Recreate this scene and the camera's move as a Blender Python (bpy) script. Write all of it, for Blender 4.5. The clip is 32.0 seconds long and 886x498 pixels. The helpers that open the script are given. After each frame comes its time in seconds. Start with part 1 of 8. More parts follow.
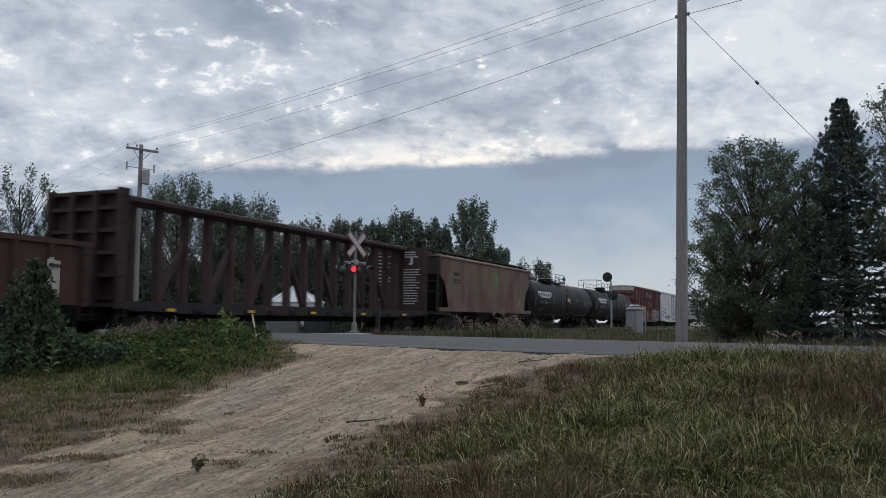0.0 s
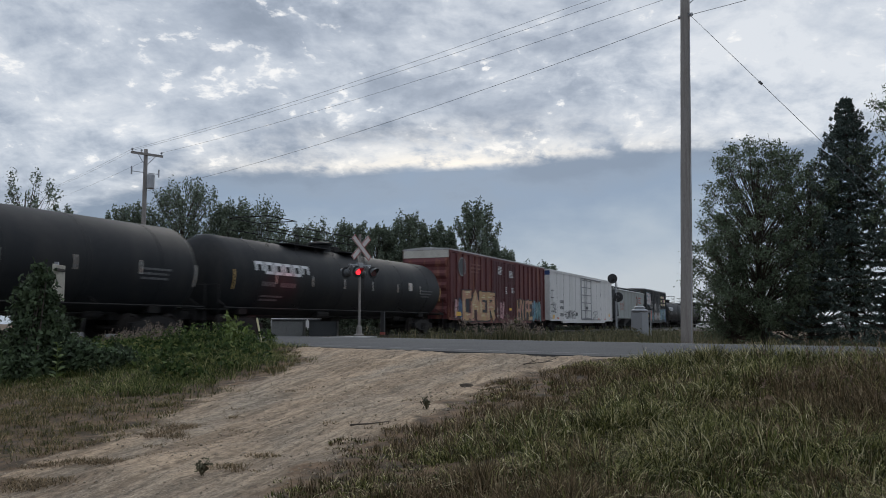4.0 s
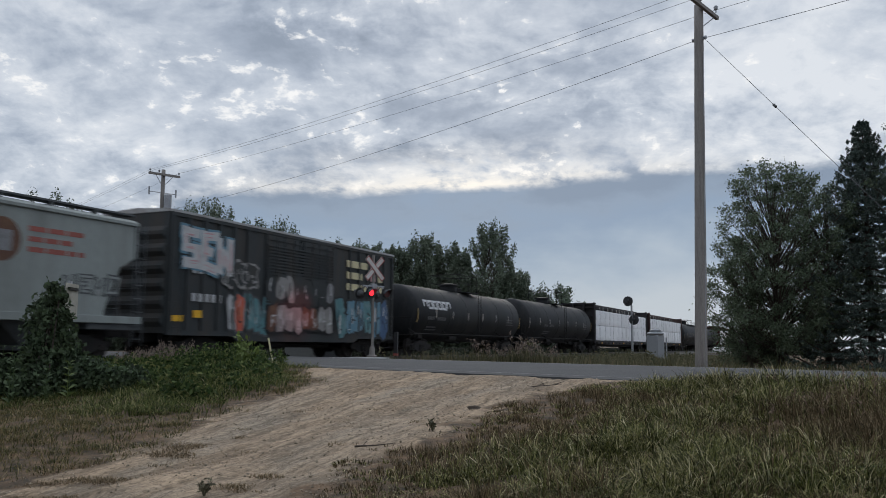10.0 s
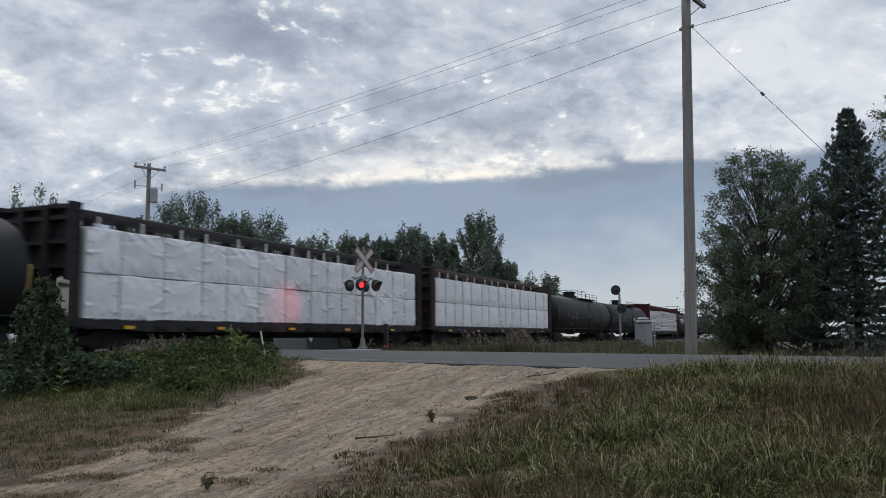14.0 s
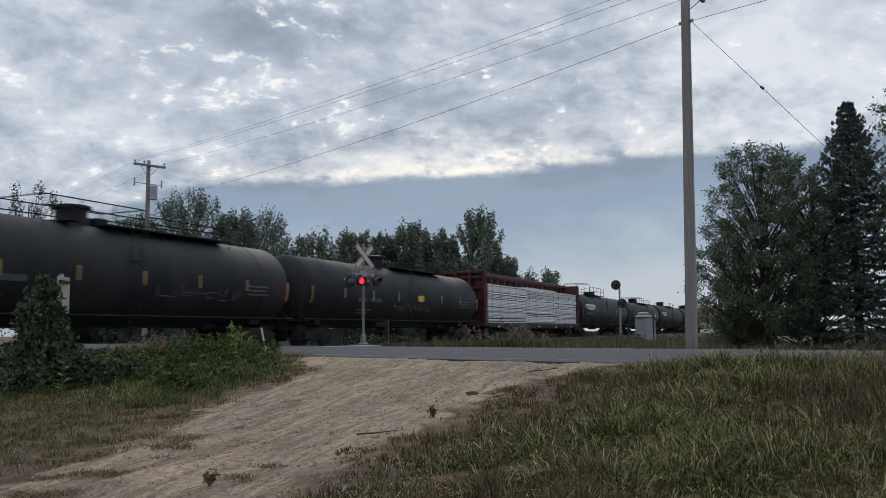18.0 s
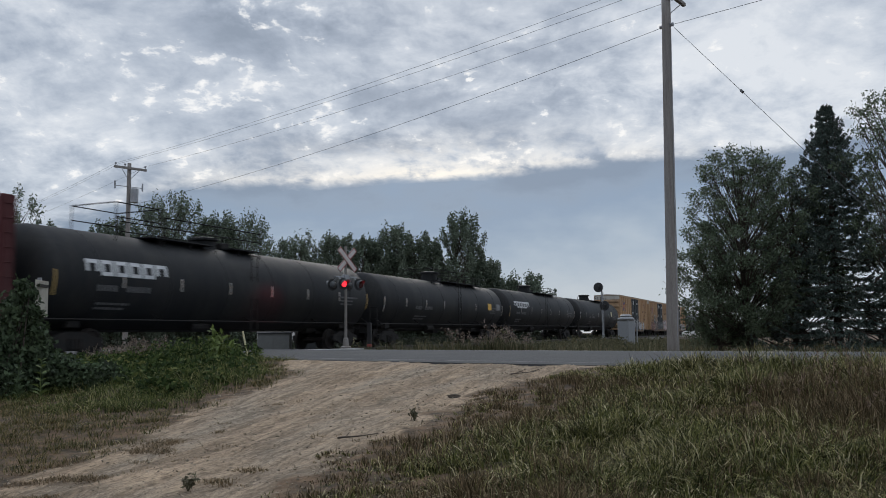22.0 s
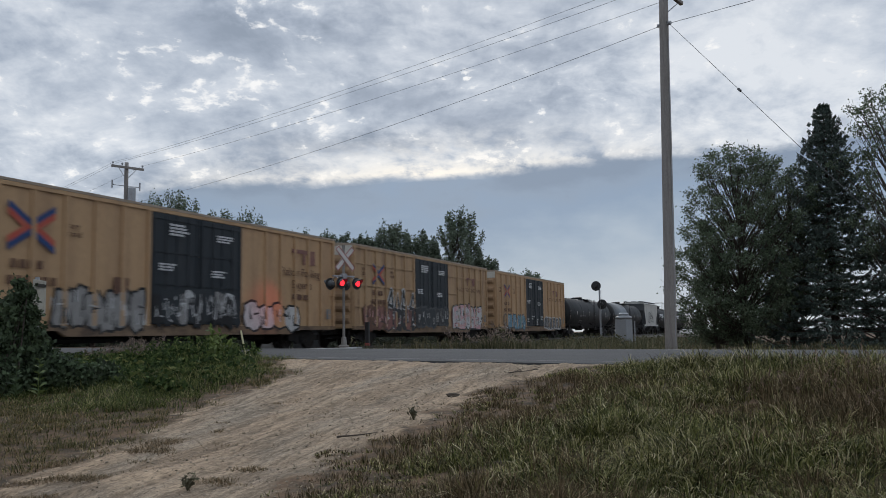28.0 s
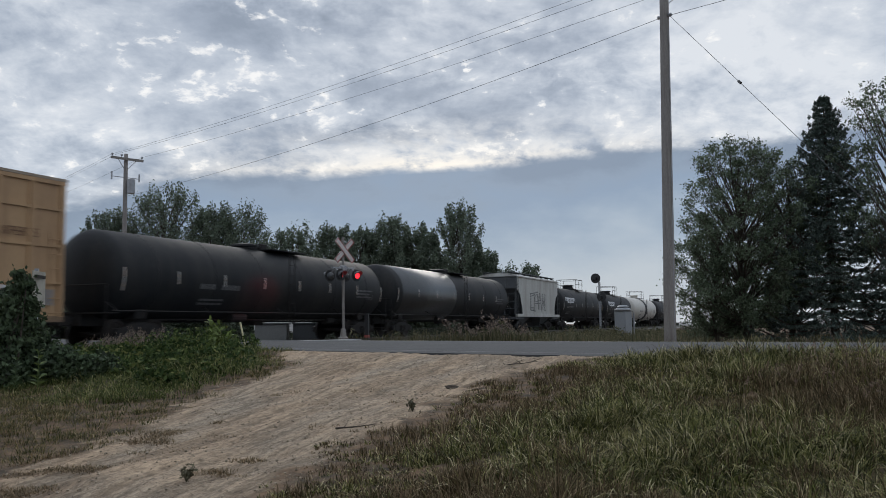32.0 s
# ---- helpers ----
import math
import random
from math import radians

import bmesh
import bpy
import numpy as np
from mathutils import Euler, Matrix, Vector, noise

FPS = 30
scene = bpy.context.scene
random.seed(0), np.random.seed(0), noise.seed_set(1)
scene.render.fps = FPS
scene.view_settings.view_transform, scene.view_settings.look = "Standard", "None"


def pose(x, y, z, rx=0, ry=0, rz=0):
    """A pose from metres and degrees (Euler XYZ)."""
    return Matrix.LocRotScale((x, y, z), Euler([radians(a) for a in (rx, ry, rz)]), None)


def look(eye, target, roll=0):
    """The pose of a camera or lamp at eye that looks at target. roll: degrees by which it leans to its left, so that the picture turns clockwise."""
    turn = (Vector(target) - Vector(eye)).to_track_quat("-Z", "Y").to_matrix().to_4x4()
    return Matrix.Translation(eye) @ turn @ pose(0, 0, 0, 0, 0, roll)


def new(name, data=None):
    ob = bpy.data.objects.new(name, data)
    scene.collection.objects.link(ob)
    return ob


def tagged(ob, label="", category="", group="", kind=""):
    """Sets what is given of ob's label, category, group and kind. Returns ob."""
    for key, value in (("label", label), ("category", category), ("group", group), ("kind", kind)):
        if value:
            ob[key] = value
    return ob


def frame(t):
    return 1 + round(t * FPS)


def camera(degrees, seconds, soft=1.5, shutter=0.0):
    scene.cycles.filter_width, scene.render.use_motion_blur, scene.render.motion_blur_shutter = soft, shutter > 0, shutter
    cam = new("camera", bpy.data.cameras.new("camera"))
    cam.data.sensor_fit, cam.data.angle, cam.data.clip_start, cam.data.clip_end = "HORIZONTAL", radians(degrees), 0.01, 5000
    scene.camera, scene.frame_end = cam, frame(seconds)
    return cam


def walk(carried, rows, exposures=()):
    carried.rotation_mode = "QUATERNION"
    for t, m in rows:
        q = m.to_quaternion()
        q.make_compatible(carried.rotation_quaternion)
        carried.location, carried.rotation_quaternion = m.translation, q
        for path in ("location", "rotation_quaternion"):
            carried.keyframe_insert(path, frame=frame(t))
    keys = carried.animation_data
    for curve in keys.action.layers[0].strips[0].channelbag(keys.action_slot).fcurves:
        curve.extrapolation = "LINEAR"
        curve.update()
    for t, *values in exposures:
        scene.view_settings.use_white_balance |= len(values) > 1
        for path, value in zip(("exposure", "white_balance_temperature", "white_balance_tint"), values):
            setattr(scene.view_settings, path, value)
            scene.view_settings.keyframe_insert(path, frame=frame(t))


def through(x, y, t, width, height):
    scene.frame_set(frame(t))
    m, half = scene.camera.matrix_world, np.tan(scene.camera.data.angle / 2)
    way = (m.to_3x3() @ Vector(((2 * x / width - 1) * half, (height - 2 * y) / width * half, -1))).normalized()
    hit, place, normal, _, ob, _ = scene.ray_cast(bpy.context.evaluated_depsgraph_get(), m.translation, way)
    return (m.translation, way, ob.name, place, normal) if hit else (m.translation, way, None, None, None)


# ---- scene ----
# World: +Y runs along the track away from the crossing, rail top at z = 0, metres.
EYE = 0.6
cam = camera(55.5, 32.0, soft=0.9, shutter=0.45)


def aim(yaw, pitch, roll, side):
    """A pose of the hand-held camera: degrees left of the track's line, upwards, lean, and metres of sway."""
    a, p = radians(yaw), radians(pitch)
    eye = Vector((side * math.cos(a), side * math.sin(a), EYE))
    way = Vector((-math.sin(a) * math.cos(p), math.cos(a) * math.cos(p), math.sin(p)))
    return look(eye, eye + way * 10, roll)


walk(cam, [
    (0, aim(23.53, 4.89, 0.34, -0.014)),
    (0.5, aim(23.57, 4.84, 0.21, -0.003)),
    (1, aim(23.56, 4.80, 0.04, -0.005)),
    (1.5, aim(23.73, 4.77, -0.10, -0.006)),
    (2, aim(23.97, 4.73, -0.10, -0.006)),
    (2.5, aim(24.02, 4.73, -0.05, -0.009)),
    (3, aim(23.94, 4.78, -0.01, 0.003)),
    (3.5, aim(23.90, 4.90, -0.00, 0.005)),
    (5.5, aim(23.76, 5.52, 0.11, 0.003)),
    (6, aim(23.89, 5.63, -0.00, -0.002)),
    (6.5, aim(24.13, 5.73, -0.02, 0.002)),
    (7, aim(24.13, 5.80, 0.01, 0.000)),
    (7.5, aim(24.06, 5.93, 0.07, -0.006)),
    (8, aim(24.03, 6.05, -0.10, 0.005)),
    (8.5, aim(24.25, 6.17, -0.34, 0.007)),
    (9, aim(24.76, 6.27, 0.01, 0.048)),
    (9.5, aim(25.08, 6.48, 0.42, 0.087)),
    (10, aim(24.96, 6.51, 0.46, 0.101)),
    (10.5, aim(24.65, 6.31, 0.24, 0.106)),
    (11, aim(24.38, 6.11, 0.20, 0.111)),
    (11.5, aim(24.28, 5.89, 0.16, 0.098)),
    (12, aim(24.42, 5.62, -0.11, 0.074)),
    (12.5, aim(24.58, 5.61, -0.71, 0.044)),
    (13, aim(24.51, 5.82, -0.89, 0.000)),
    (13.5, aim(24.21, 5.93, -0.41, -0.018)),
    (14, aim(24.04, 5.90, -0.27, -0.013)),
    (14.5, aim(23.96, 5.79, -0.06, -0.014)),
    (16.5, aim(23.94, 5.79, -0.55, -0.010)),
    (17, aim(24.26, 5.71, -0.59, -0.011)),
    (17.5, aim(24.23, 5.65, -0.56, -0.018)),
    (18, aim(24.04, 5.61, -0.55, -0.020)),
    (18.5, aim(23.83, 5.62, -0.68, -0.004)),
    (19, aim(23.65, 5.64, -0.73, -0.003)),
    (19.5, aim(23.36, 5.69, -0.77, -0.004)),
    (20, aim(23.05, 5.78, -0.86, 0.001)),
    (20.5, aim(22.90, 5.90, -0.94, 0.007)),
    (21, aim(22.81, 5.86, -0.82, -0.004)),
    (21.5, aim(22.72, 5.80, -0.79, 0.006)),
    (22, aim(22.90, 5.79, -0.76, 0.006)),
    (22.5, aim(23.28, 5.77, -0.87, -0.003)),
    (23, aim(23.53, 5.72, -1.02, 0.009)),
    (23.5, aim(23.51, 5.71, -0.87, 0.010)),
    (24, aim(23.51, 5.62, -0.65, 0.003)),
    (24.5, aim(23.72, 5.52, -0.71, 0.004)),
    (25, aim(23.78, 5.49, -0.63, 0.007)),
    (25.5, aim(23.40, 5.51, -0.45, -0.012)),
    (27.5, aim(22.71, 5.57, -0.50, -0.006)),
    (28, aim(22.73, 5.71, -0.87, -0.008)),
    (28.5, aim(22.95, 5.85, -1.10, -0.009)),
    (29, aim(23.44, 5.65, -0.90, -0.008)),
    (29.5, aim(23.74, 5.27, -0.80, 0.005)),
    (30, aim(23.47, 5.12, -0.80, -0.001)),
    (30.5, aim(23.17, 5.16, -0.82, 0.002)),
    (31, aim(23.00, 5.19, -0.78, -0.000)),
    (31.5, aim(22.91, 5.19, -0.79, 0.006)),
    (32, aim(22.72, 5.17, -0.77, -0.000)),
])

# ---- daylight: an overcast evening sky, brightest where the hidden sun stands ahead ----
SUN_AZ, SUN_EL = 22.0, 14.0        # degrees left of +Y, degrees up


def link(tree, a, b):
    tree.links.new(a, b)


# cloud masses: across, up, half width, half height, darker (-) or lighter (+)
CLOUDS = ((-0.21, 0.345, 0.10, 0.026, -0.12), (-0.07, 0.28, 0.07, 0.016, -0.04), (0.14, 0.265, 0.10, 0.028, -0.06), (-0.12, 0.222, 0.09, 0.010, -0.07), (0.12, 0.33, 0.07, 0.02, -0.03),
          (0.27, 0.30, 0.15, 0.06, 0.10), (0.42, 0.24, 0.14, 0.06, 0.08), (-0.40, 0.345, 0.07, 0.03, 0.05), (-0.36, 0.22, 0.13, 0.03, 0.07), (0.06, 0.36, 0.2, 0.03, 0.02), (0.02, 0.206, 0.22, 0.012, 0.04))
# where the sheet is torn open: across, up, half width, half height, gain
RENTS = ((-0.30, 0.30, 0.16, 0.055, 0.05), (-0.17, 0.255, 0.08, 0.02, 0.03), (0.01, 0.302, 0.022, 0.009, 0.13), (0.078, 0.224, 0.035, 0.009, 0.1), (0.05, 0.208, 0.03, 0.007, 0.1), (0.2, 0.235, 0.06, 0.01, 0.05))


def make_world():
    w = bpy.data.worlds.new("overcast_sky")
    scene.world = w
    w.use_nodes = True
    t = w.node_tree
    t.nodes.clear()
    N = t.nodes.new

    def math_node(op, a, b=0.0, clamp=False):
        n = N("ShaderNodeMath")
        n.operation, n.use_clamp = op, clamp
        for i, v in enumerate((a, b)):
            if isinstance(v, (int, float)):
                n.inputs[i].default_value = v
            else:
                link(t, v, n.inputs[i])
        return n.outputs[0]

    def noise_node(vec, scale, detail, rough, dist=0.0):
        n = N("ShaderNodeTexNoise")
        n.inputs["Scale"].default_value, n.inputs["Detail"].default_value = scale, detail
        n.inputs["Roughness"].default_value, n.inputs["Distortion"].default_value = rough, dist
        link(t, vec, n.inputs["Vector"])
        return n.outputs["Fac"]

    def ramp(fac, stops):
        n = N("ShaderNodeValToRGB")
        el = n.color_ramp.elements
        while len(el) < len(stops):
            el.new(0.5)
        for e, (p, c) in zip(el, stops):
            e.position, e.color = p, (*c, 1)
        link(t, fac, n.inputs["Fac"])
        return n.outputs["Color"]

    def mix(fac, a, b):
        n = N("ShaderNodeMix")
        n.data_type = "RGBA"
        for sock, v in ((n.inputs[0], fac), (n.inputs[6], a), (n.inputs[7], b)):
            if isinstance(v, (int, float)):
                sock.default_value = v
            elif isinstance(v, tuple):
                sock.default_value = (*v, 1)
            else:
                link(t, v, sock)
        return n.outputs[2]

    sky = N("ShaderNodeTexSky")
    sky.sky_type, sky.sun_disc = "NISHITA", False
    sky.sun_elevation, sky.sun_rotation, sky.dust_density = radians(SUN_EL + 10), radians(-SUN_AZ), 0.3
    co = N("ShaderNodeTexCoord")
    turn = N("ShaderNodeMapping")
    turn.inputs["Rotation"].default_value = (0, 0, radians(-SUN_AZ))
    link(t, co.outputs["Generated"], turn.inputs["Vector"])
    sep = N("ShaderNodeSeparateXYZ")
    link(t, turn.outputs["Vector"], sep.inputs[0])
    up = math_node("MAXIMUM", sep.outputs["Z"], 0.0)
    div = math_node("ADD", up, 0.36)
    px, py = math_node("DIVIDE", sep.outputs["X"], div), math_node("DIVIDE", sep.outputs["Y"], div)
    flat = N("ShaderNodeCombineXYZ")
    link(t, px, flat.inputs[0]), link(t, py, flat.inputs[1])
    # the sheet is drawn out into wisps: its pattern is pushed about by a slower one
    push = N("ShaderNodeTexNoise")
    push.inputs["Scale"].default_value, push.inputs["Detail"].default_value = 3.0, 4
    link(t, flat.outputs[0], push.inputs["Vector"])
    drift = N("ShaderNodeVectorMath")
    drift.operation = "MULTIPLY_ADD"
    drift.inputs[1].default_value = (0.13, 0.09, 0.0)
    link(t, push.outputs["Color"], drift.inputs[0]), link(t, flat.outputs[0], drift.inputs[2])
    wisp = drift.outputs[0]
    big = noise_node(wisp, 2.6, 3, 0.5, 0.0)
    small = noise_node(wisp, 7.5, 10, 0.6, 0.0)
    cells = noise_node(wisp, 25.0, 6, 0.58, 0.0)
    ragx = math_node("ADD", sep.outputs["X"], math_node("MULTIPLY", math_node("SUBTRACT", small, 0.5), 0.16))
    ragz = math_node("ADD", up, math_node("MULTIPLY", math_node("SUBTRACT", cells, 0.5), 0.05))

    def mass(x, z, w, h, gain):
        """A single cloud: a soft oval with a ragged rim."""
        dx, dz = math_node("DIVIDE", math_node("SUBTRACT", ragx, x), w), math_node("DIVIDE", math_node("SUBTRACT", ragz, z), h)
        r = math_node("ADD", math_node("MULTIPLY", dx, dx), math_node("MULTIPLY", dz, dz))
        return math_node("MULTIPLY", math_node("POWER", 2.718, math_node("MULTIPLY", r, -1.0)), gain)
    # upper deck: a mottled grey sheet, darker cloud masses in it, small white tears
    deck = math_node("ADD", math_node("ADD", math_node("MULTIPLY", big, 0.33), math_node("MULTIPLY", small, 0.5)), math_node("MULTIPLY", cells, 0.17))
    for one in CLOUDS:
        deck = math_node("ADD", deck, mass(*one))
    cloud = ramp(deck, ((0.36, (0.275, 0.325, 0.405)), (0.435, (0.36, 0.415, 0.505)), (0.495, (0.465, 0.52, 0.605)), (0.55, (0.575, 0.625, 0.70)), (0.63, (0.73, 0.765, 0.815))))
    rent = math_node("ADD", math_node("MULTIPLY", cells, 0.55), math_node("MULTIPLY", small, 0.45))
    for one in RENTS:
        rent = math_node("ADD", rent, mass(*one))
    tears = ramp(rent, ((0.582, (0, 0, 0)), (0.652, (1, 1, 1))))
    cloud = mix(tears, cloud, (0.92, 0.92, 0.92))
    # lower bank: a blue-grey sheet with an uneven upper edge, thinning out away from the sun
    wob = math_node("MULTIPLY", math_node("SUBTRACT", noise_node(flat.outputs[0], 2.2, 6, 0.6), 0.5), 0.04)
    tilt = math_node("SUBTRACT", math_node("MULTIPLY", math_node("MAXIMUM", math_node("SUBTRACT", math_node("MULTIPLY", sep.outputs["X"], -1.0), 0.31), 0.0), 0.35), math_node("MULTIPLY", sep.outputs["X"], 0.04))
    lev = math_node("ADD", math_node("ADD", up, wob), tilt)
    streak = math_node("MULTIPLY", math_node("SUBTRACT", noise_node(flat.outputs[0], 3.2, 5, 0.55), 0.5), 0.2)
    bank = ramp(math_node("ADD", lev, streak), ((0.02, (0.47, 0.53, 0.60)), (0.075, (0.38, 0.455, 0.55)), (0.11, (0.31, 0.39, 0.50)), (0.14, (0.265, 0.345, 0.465)), (0.165, (0.27, 0.34, 0.445)), (0.187, (0.235, 0.295, 0.39))))
    edge = ramp(math_node("ADD", lev, math_node("MULTIPLY", math_node("SUBTRACT", cells, 0.5), 0.018)), ((0.181, (0, 0, 0)), (0.194, (1, 1, 1))))
    # glow of the hidden sun along that edge
    glow_h = ramp(lev, ((0.182, (0, 0, 0)), (0.191, (1, 1, 1)), (0.206, (0.4, 0.4, 0.4)), (0.25, (0, 0, 0))))
    glow_w = ramp(math_node("ABSOLUTE", math_node("ADD", sep.outputs["X"], 0.03)), ((0.0, (1, 1, 1)), (0.12, (0.55, 0.55, 0.55)), (0.4, (0, 0, 0))))
    torn = ramp(math_node("ADD", math_node("MULTIPLY", small, 0.55), math_node("MULTIPLY", cells, 0.45)), ((0.40, (0, 0, 0)), (0.54, (1, 1, 1))))
    glow = math_node("MULTIPLY", math_node("MULTIPLY", glow_h, glow_w), torn, True)
    both = mix(edge, bank, cloud)
    both = mix(glow, both, (1.06, 0.985, 0.87))
    # an overcast sky brightens towards the zenith
    lift = math_node("ADD", 1.0, math_node("MULTIPLY", math_node("MAXIMUM", math_node("SUBTRACT", up, 0.46), 0.0), ZENITH))
    b1, b2, veil = N("ShaderNodeBackground"), N("ShaderNodeBackground"), N("ShaderNodeMixShader")
    link(t, both, b1.inputs["Color"])
    link(t, math_node("MULTIPLY", lift, SKY_GAIN / COVER), b1.inputs["Strength"])
    link(t, sky.outputs["Color"], b2.inputs["Color"])
    b2.inputs["Strength"].default_value = 0.05
    veil.inputs[0].default_value = COVER          # the cloud hides most of the clear sky
    link(t, b2.outputs[0], veil.inputs[1]), link(t, b1.outputs[0], veil.inputs[2])
    out = N("ShaderNodeOutputWorld")
    link(t, veil.outputs[0], out.inputs["Surface"])


ZENITH, SKY_GAIN, COVER = 1.5, 0.98, 0.92
make_world()
sun = new("sun", bpy.data.lights.new("sun", "SUN"))
sun.data.energy, sun.data.angle, sun.data.color = 0.5, radians(30), (1.0, 0.93, 0.84)
sun.matrix_world = look((0, 0, 0), (math.sin(radians(SUN_AZ)), -math.cos(radians(SUN_AZ)), -math.tan(radians(SUN_EL + 10))))
scene.view_settings.exposure = 0.0

# ---- materials ----
MATS = {}


def mat(name, col, rough=0.7, metal=0.0, other=None, amount=0.5, scale=1.5, grain=25.0, vary=0.18, bump=0.15,
        stretch=(1, 1, 1), rand=0.0, island=0.0, emit=None, strength=0.0, spec=0.4, lo=0.45, hi=0.65, ramp=None, through=0.0):
    """A surface with stains (large noise towards the colour other), grain (fine noise), relief, and a change from piece to piece."""
    if name in MATS:
        return MATS[name]
    m = bpy.data.materials.new(name)
    MATS[name] = m
    m.use_nodes = True
    t = m.node_tree
    b = t.nodes["Principled BSDF"]
    N = t.nodes.new
    co, mp = N("ShaderNodeTexCoord"), N("ShaderNodeMapping")
    mp.inputs["Scale"].default_value = stretch
    link(t, co.outputs["Object"], mp.inputs["Vector"])
    n1, n2 = N("ShaderNodeTexNoise"), N("ShaderNodeTexNoise")
    for n, s, d in ((n1, scale, 6), (n2, grain, 4)):
        n.inputs["Scale"].default_value, n.inputs["Detail"].default_value, n.inputs["Roughness"].default_value = s, d, 0.6
        link(t, mp.outputs["Vector"], n.inputs["Vector"])
    other = other or tuple(c * 0.72 for c in col)
    r = N("ShaderNodeMapRange")
    r.inputs["From Min"].default_value, r.inputs["From Max"].default_value = lo, hi
    r.inputs["To Max"].default_value = amount
    link(t, n1.outputs["Fac"], r.inputs["Value"])
    mx = N("ShaderNodeMix")
    mx.data_type = "RGBA"
    mx.inputs[6].default_value, mx.inputs[7].default_value = (*col, 1), (*other, 1)
    link(t, r.outputs["Result"], mx.inputs[0])
    g = N("ShaderNodeMapRange")
    g.inputs["From Min"].default_value, g.inputs["From Max"].default_value = 0.25, 0.75
    g.inputs["To Min"].default_value, g.inputs["To Max"].default_value = 1 - vary, 1 + vary
    link(t, n2.outputs["Fac"], g.inputs["Value"])
    value = g.outputs["Result"]
    for amt, node, sock in ((rand, "ShaderNodeObjectInfo", "Random"), (island, "ShaderNodeNewGeometry", "Random Per Island")):
        if amt:
            o, q, p = N(node), N("ShaderNodeMapRange"), N("ShaderNodeMath")
            q.inputs["To Min"].default_value, q.inputs["To Max"].default_value = 1 - amt, 1 + amt
            link(t, o.outputs[sock], q.inputs["Value"])
            p.operation = "MULTIPLY"
            link(t, value, p.inputs[0]), link(t, q.outputs["Result"], p.inputs[1])
            value = p.outputs[0]
    hs = N("ShaderNodeHueSaturation")
    colour = mx.outputs[2]
    if ramp:            # each blade or leaf takes its own hue
        geo, cr = N("ShaderNodeNewGeometry"), N("ShaderNodeValToRGB")
        while len(cr.color_ramp.elements) < len(ramp):
            cr.color_ramp.elements.new(0.5)
        for e, (p, c) in zip(cr.color_ramp.elements, ramp):
            e.position, e.color = p, (*c, 1)
        link(t, geo.outputs["Random Per Island"], cr.inputs["Fac"])
        m2 = N("ShaderNodeMix")
        m2.data_type = "RGBA"
        m2.inputs[0].default_value = 0.65
        link(t, colour, m2.inputs[6]), link(t, cr.outputs["Color"], m2.inputs[7])
        colour = m2.outputs[2]
    link(t, value, hs.inputs["Value"]), link(t, colour, hs.inputs["Color"])
    link(t, hs.outputs["Color"], b.inputs["Base Color"])
    b.inputs["Roughness"].default_value, b.inputs["Metallic"].default_value = rough, metal
    b.inputs["Specular IOR Level"].default_value = spec
    if bump:
        bp = N("ShaderNodeBump")
        bp.inputs["Strength"].default_value, bp.inputs["Distance"].default_value = bump, 0.02
        link(t, n2.outputs["Fac"], bp.inputs["Height"]), link(t, bp.outputs["Normal"], b.inputs["Normal"])
    if through:         # thin leaves let light through
        tr, ms = N("ShaderNodeBsdfTranslucent"), N("ShaderNodeMixShader")
        link(t, hs.outputs["Color"], tr.inputs["Color"])
        ms.inputs[0].default_value = through
        link(t, b.outputs[0], ms.inputs[1]), link(t, tr.outputs[0], ms.inputs[2])
        link(t, ms.outputs[0], t.nodes["Material Output"].inputs["Surface"])
    if emit:
        b.inputs["Emission Color"].default_value, b.inputs["Emission Strength"].default_value = (*emit, 1), strength
    return m


STREAK = (1.2, 1.2, 0.18)     # rust and dirt run down the sides
BLACK = mat("tank_black_paint", (0.016, 0.0172, 0.0192), 0.6, other=(0.032, 0.031, 0.03), amount=0.7, scale=0.9, stretch=STREAK, grain=14, vary=0.25, bump=0.05, spec=0.22)
UNDER = mat("grimy_running_gear", (0.016, 0.015, 0.015), 0.85, other=(0.03, 0.024, 0.02), scale=3, amount=0.6)
STEEL = mat("worn_wheel_steel", (0.08, 0.07, 0.065), 0.5, 0.7, other=(0.05, 0.03, 0.02))
WHEELM = mat("grimy_wheel_steel", (0.035, 0.03, 0.028), 0.7, 0.4, other=(0.02, 0.014, 0.011))
WHITEP = mat("white_lettering", (0.62, 0.63, 0.64), 0.6, other=(0.4, 0.4, 0.4), scale=4)
GALV = mat("galvanised_steel", (0.36, 0.37, 0.39), 0.5, 0.5, other=(0.25, 0.25, 0.26))
ALU = mat("silver_cabinet_paint", (0.3, 0.315, 0.33), 0.5, 0.2, other=(0.26, 0.27, 0.28))
YELLOWR = mat("yellow_reflector", (0.75, 0.42, 0.03), 0.4)
WHITER = mat("white_reflector", (0.42, 0.41, 0.39), 0.4, other=(0.6, 0.35, 0.2), scale=8)
WOODPOLE = mat("weathered_pole_wood", (0.27, 0.25, 0.235), 0.9, other=(0.17, 0.15, 0.135), scale=2.5, grain=30, vary=0.3, bump=0.5, stretch=(6, 6, 0.35))
WIRE = mat("dark_wire", (0.09, 0.092, 0.097), 0.6)
BALLAST = mat("grey_ballast", (0.19, 0.18, 0.17), 0.95, other=(0.1, 0.09, 0.085), scale=9, grain=40, vary=0.5, bump=1.0)
TIE = mat("creosoted_tie", (0.05, 0.042, 0.036), 0.95, rand=0.3)
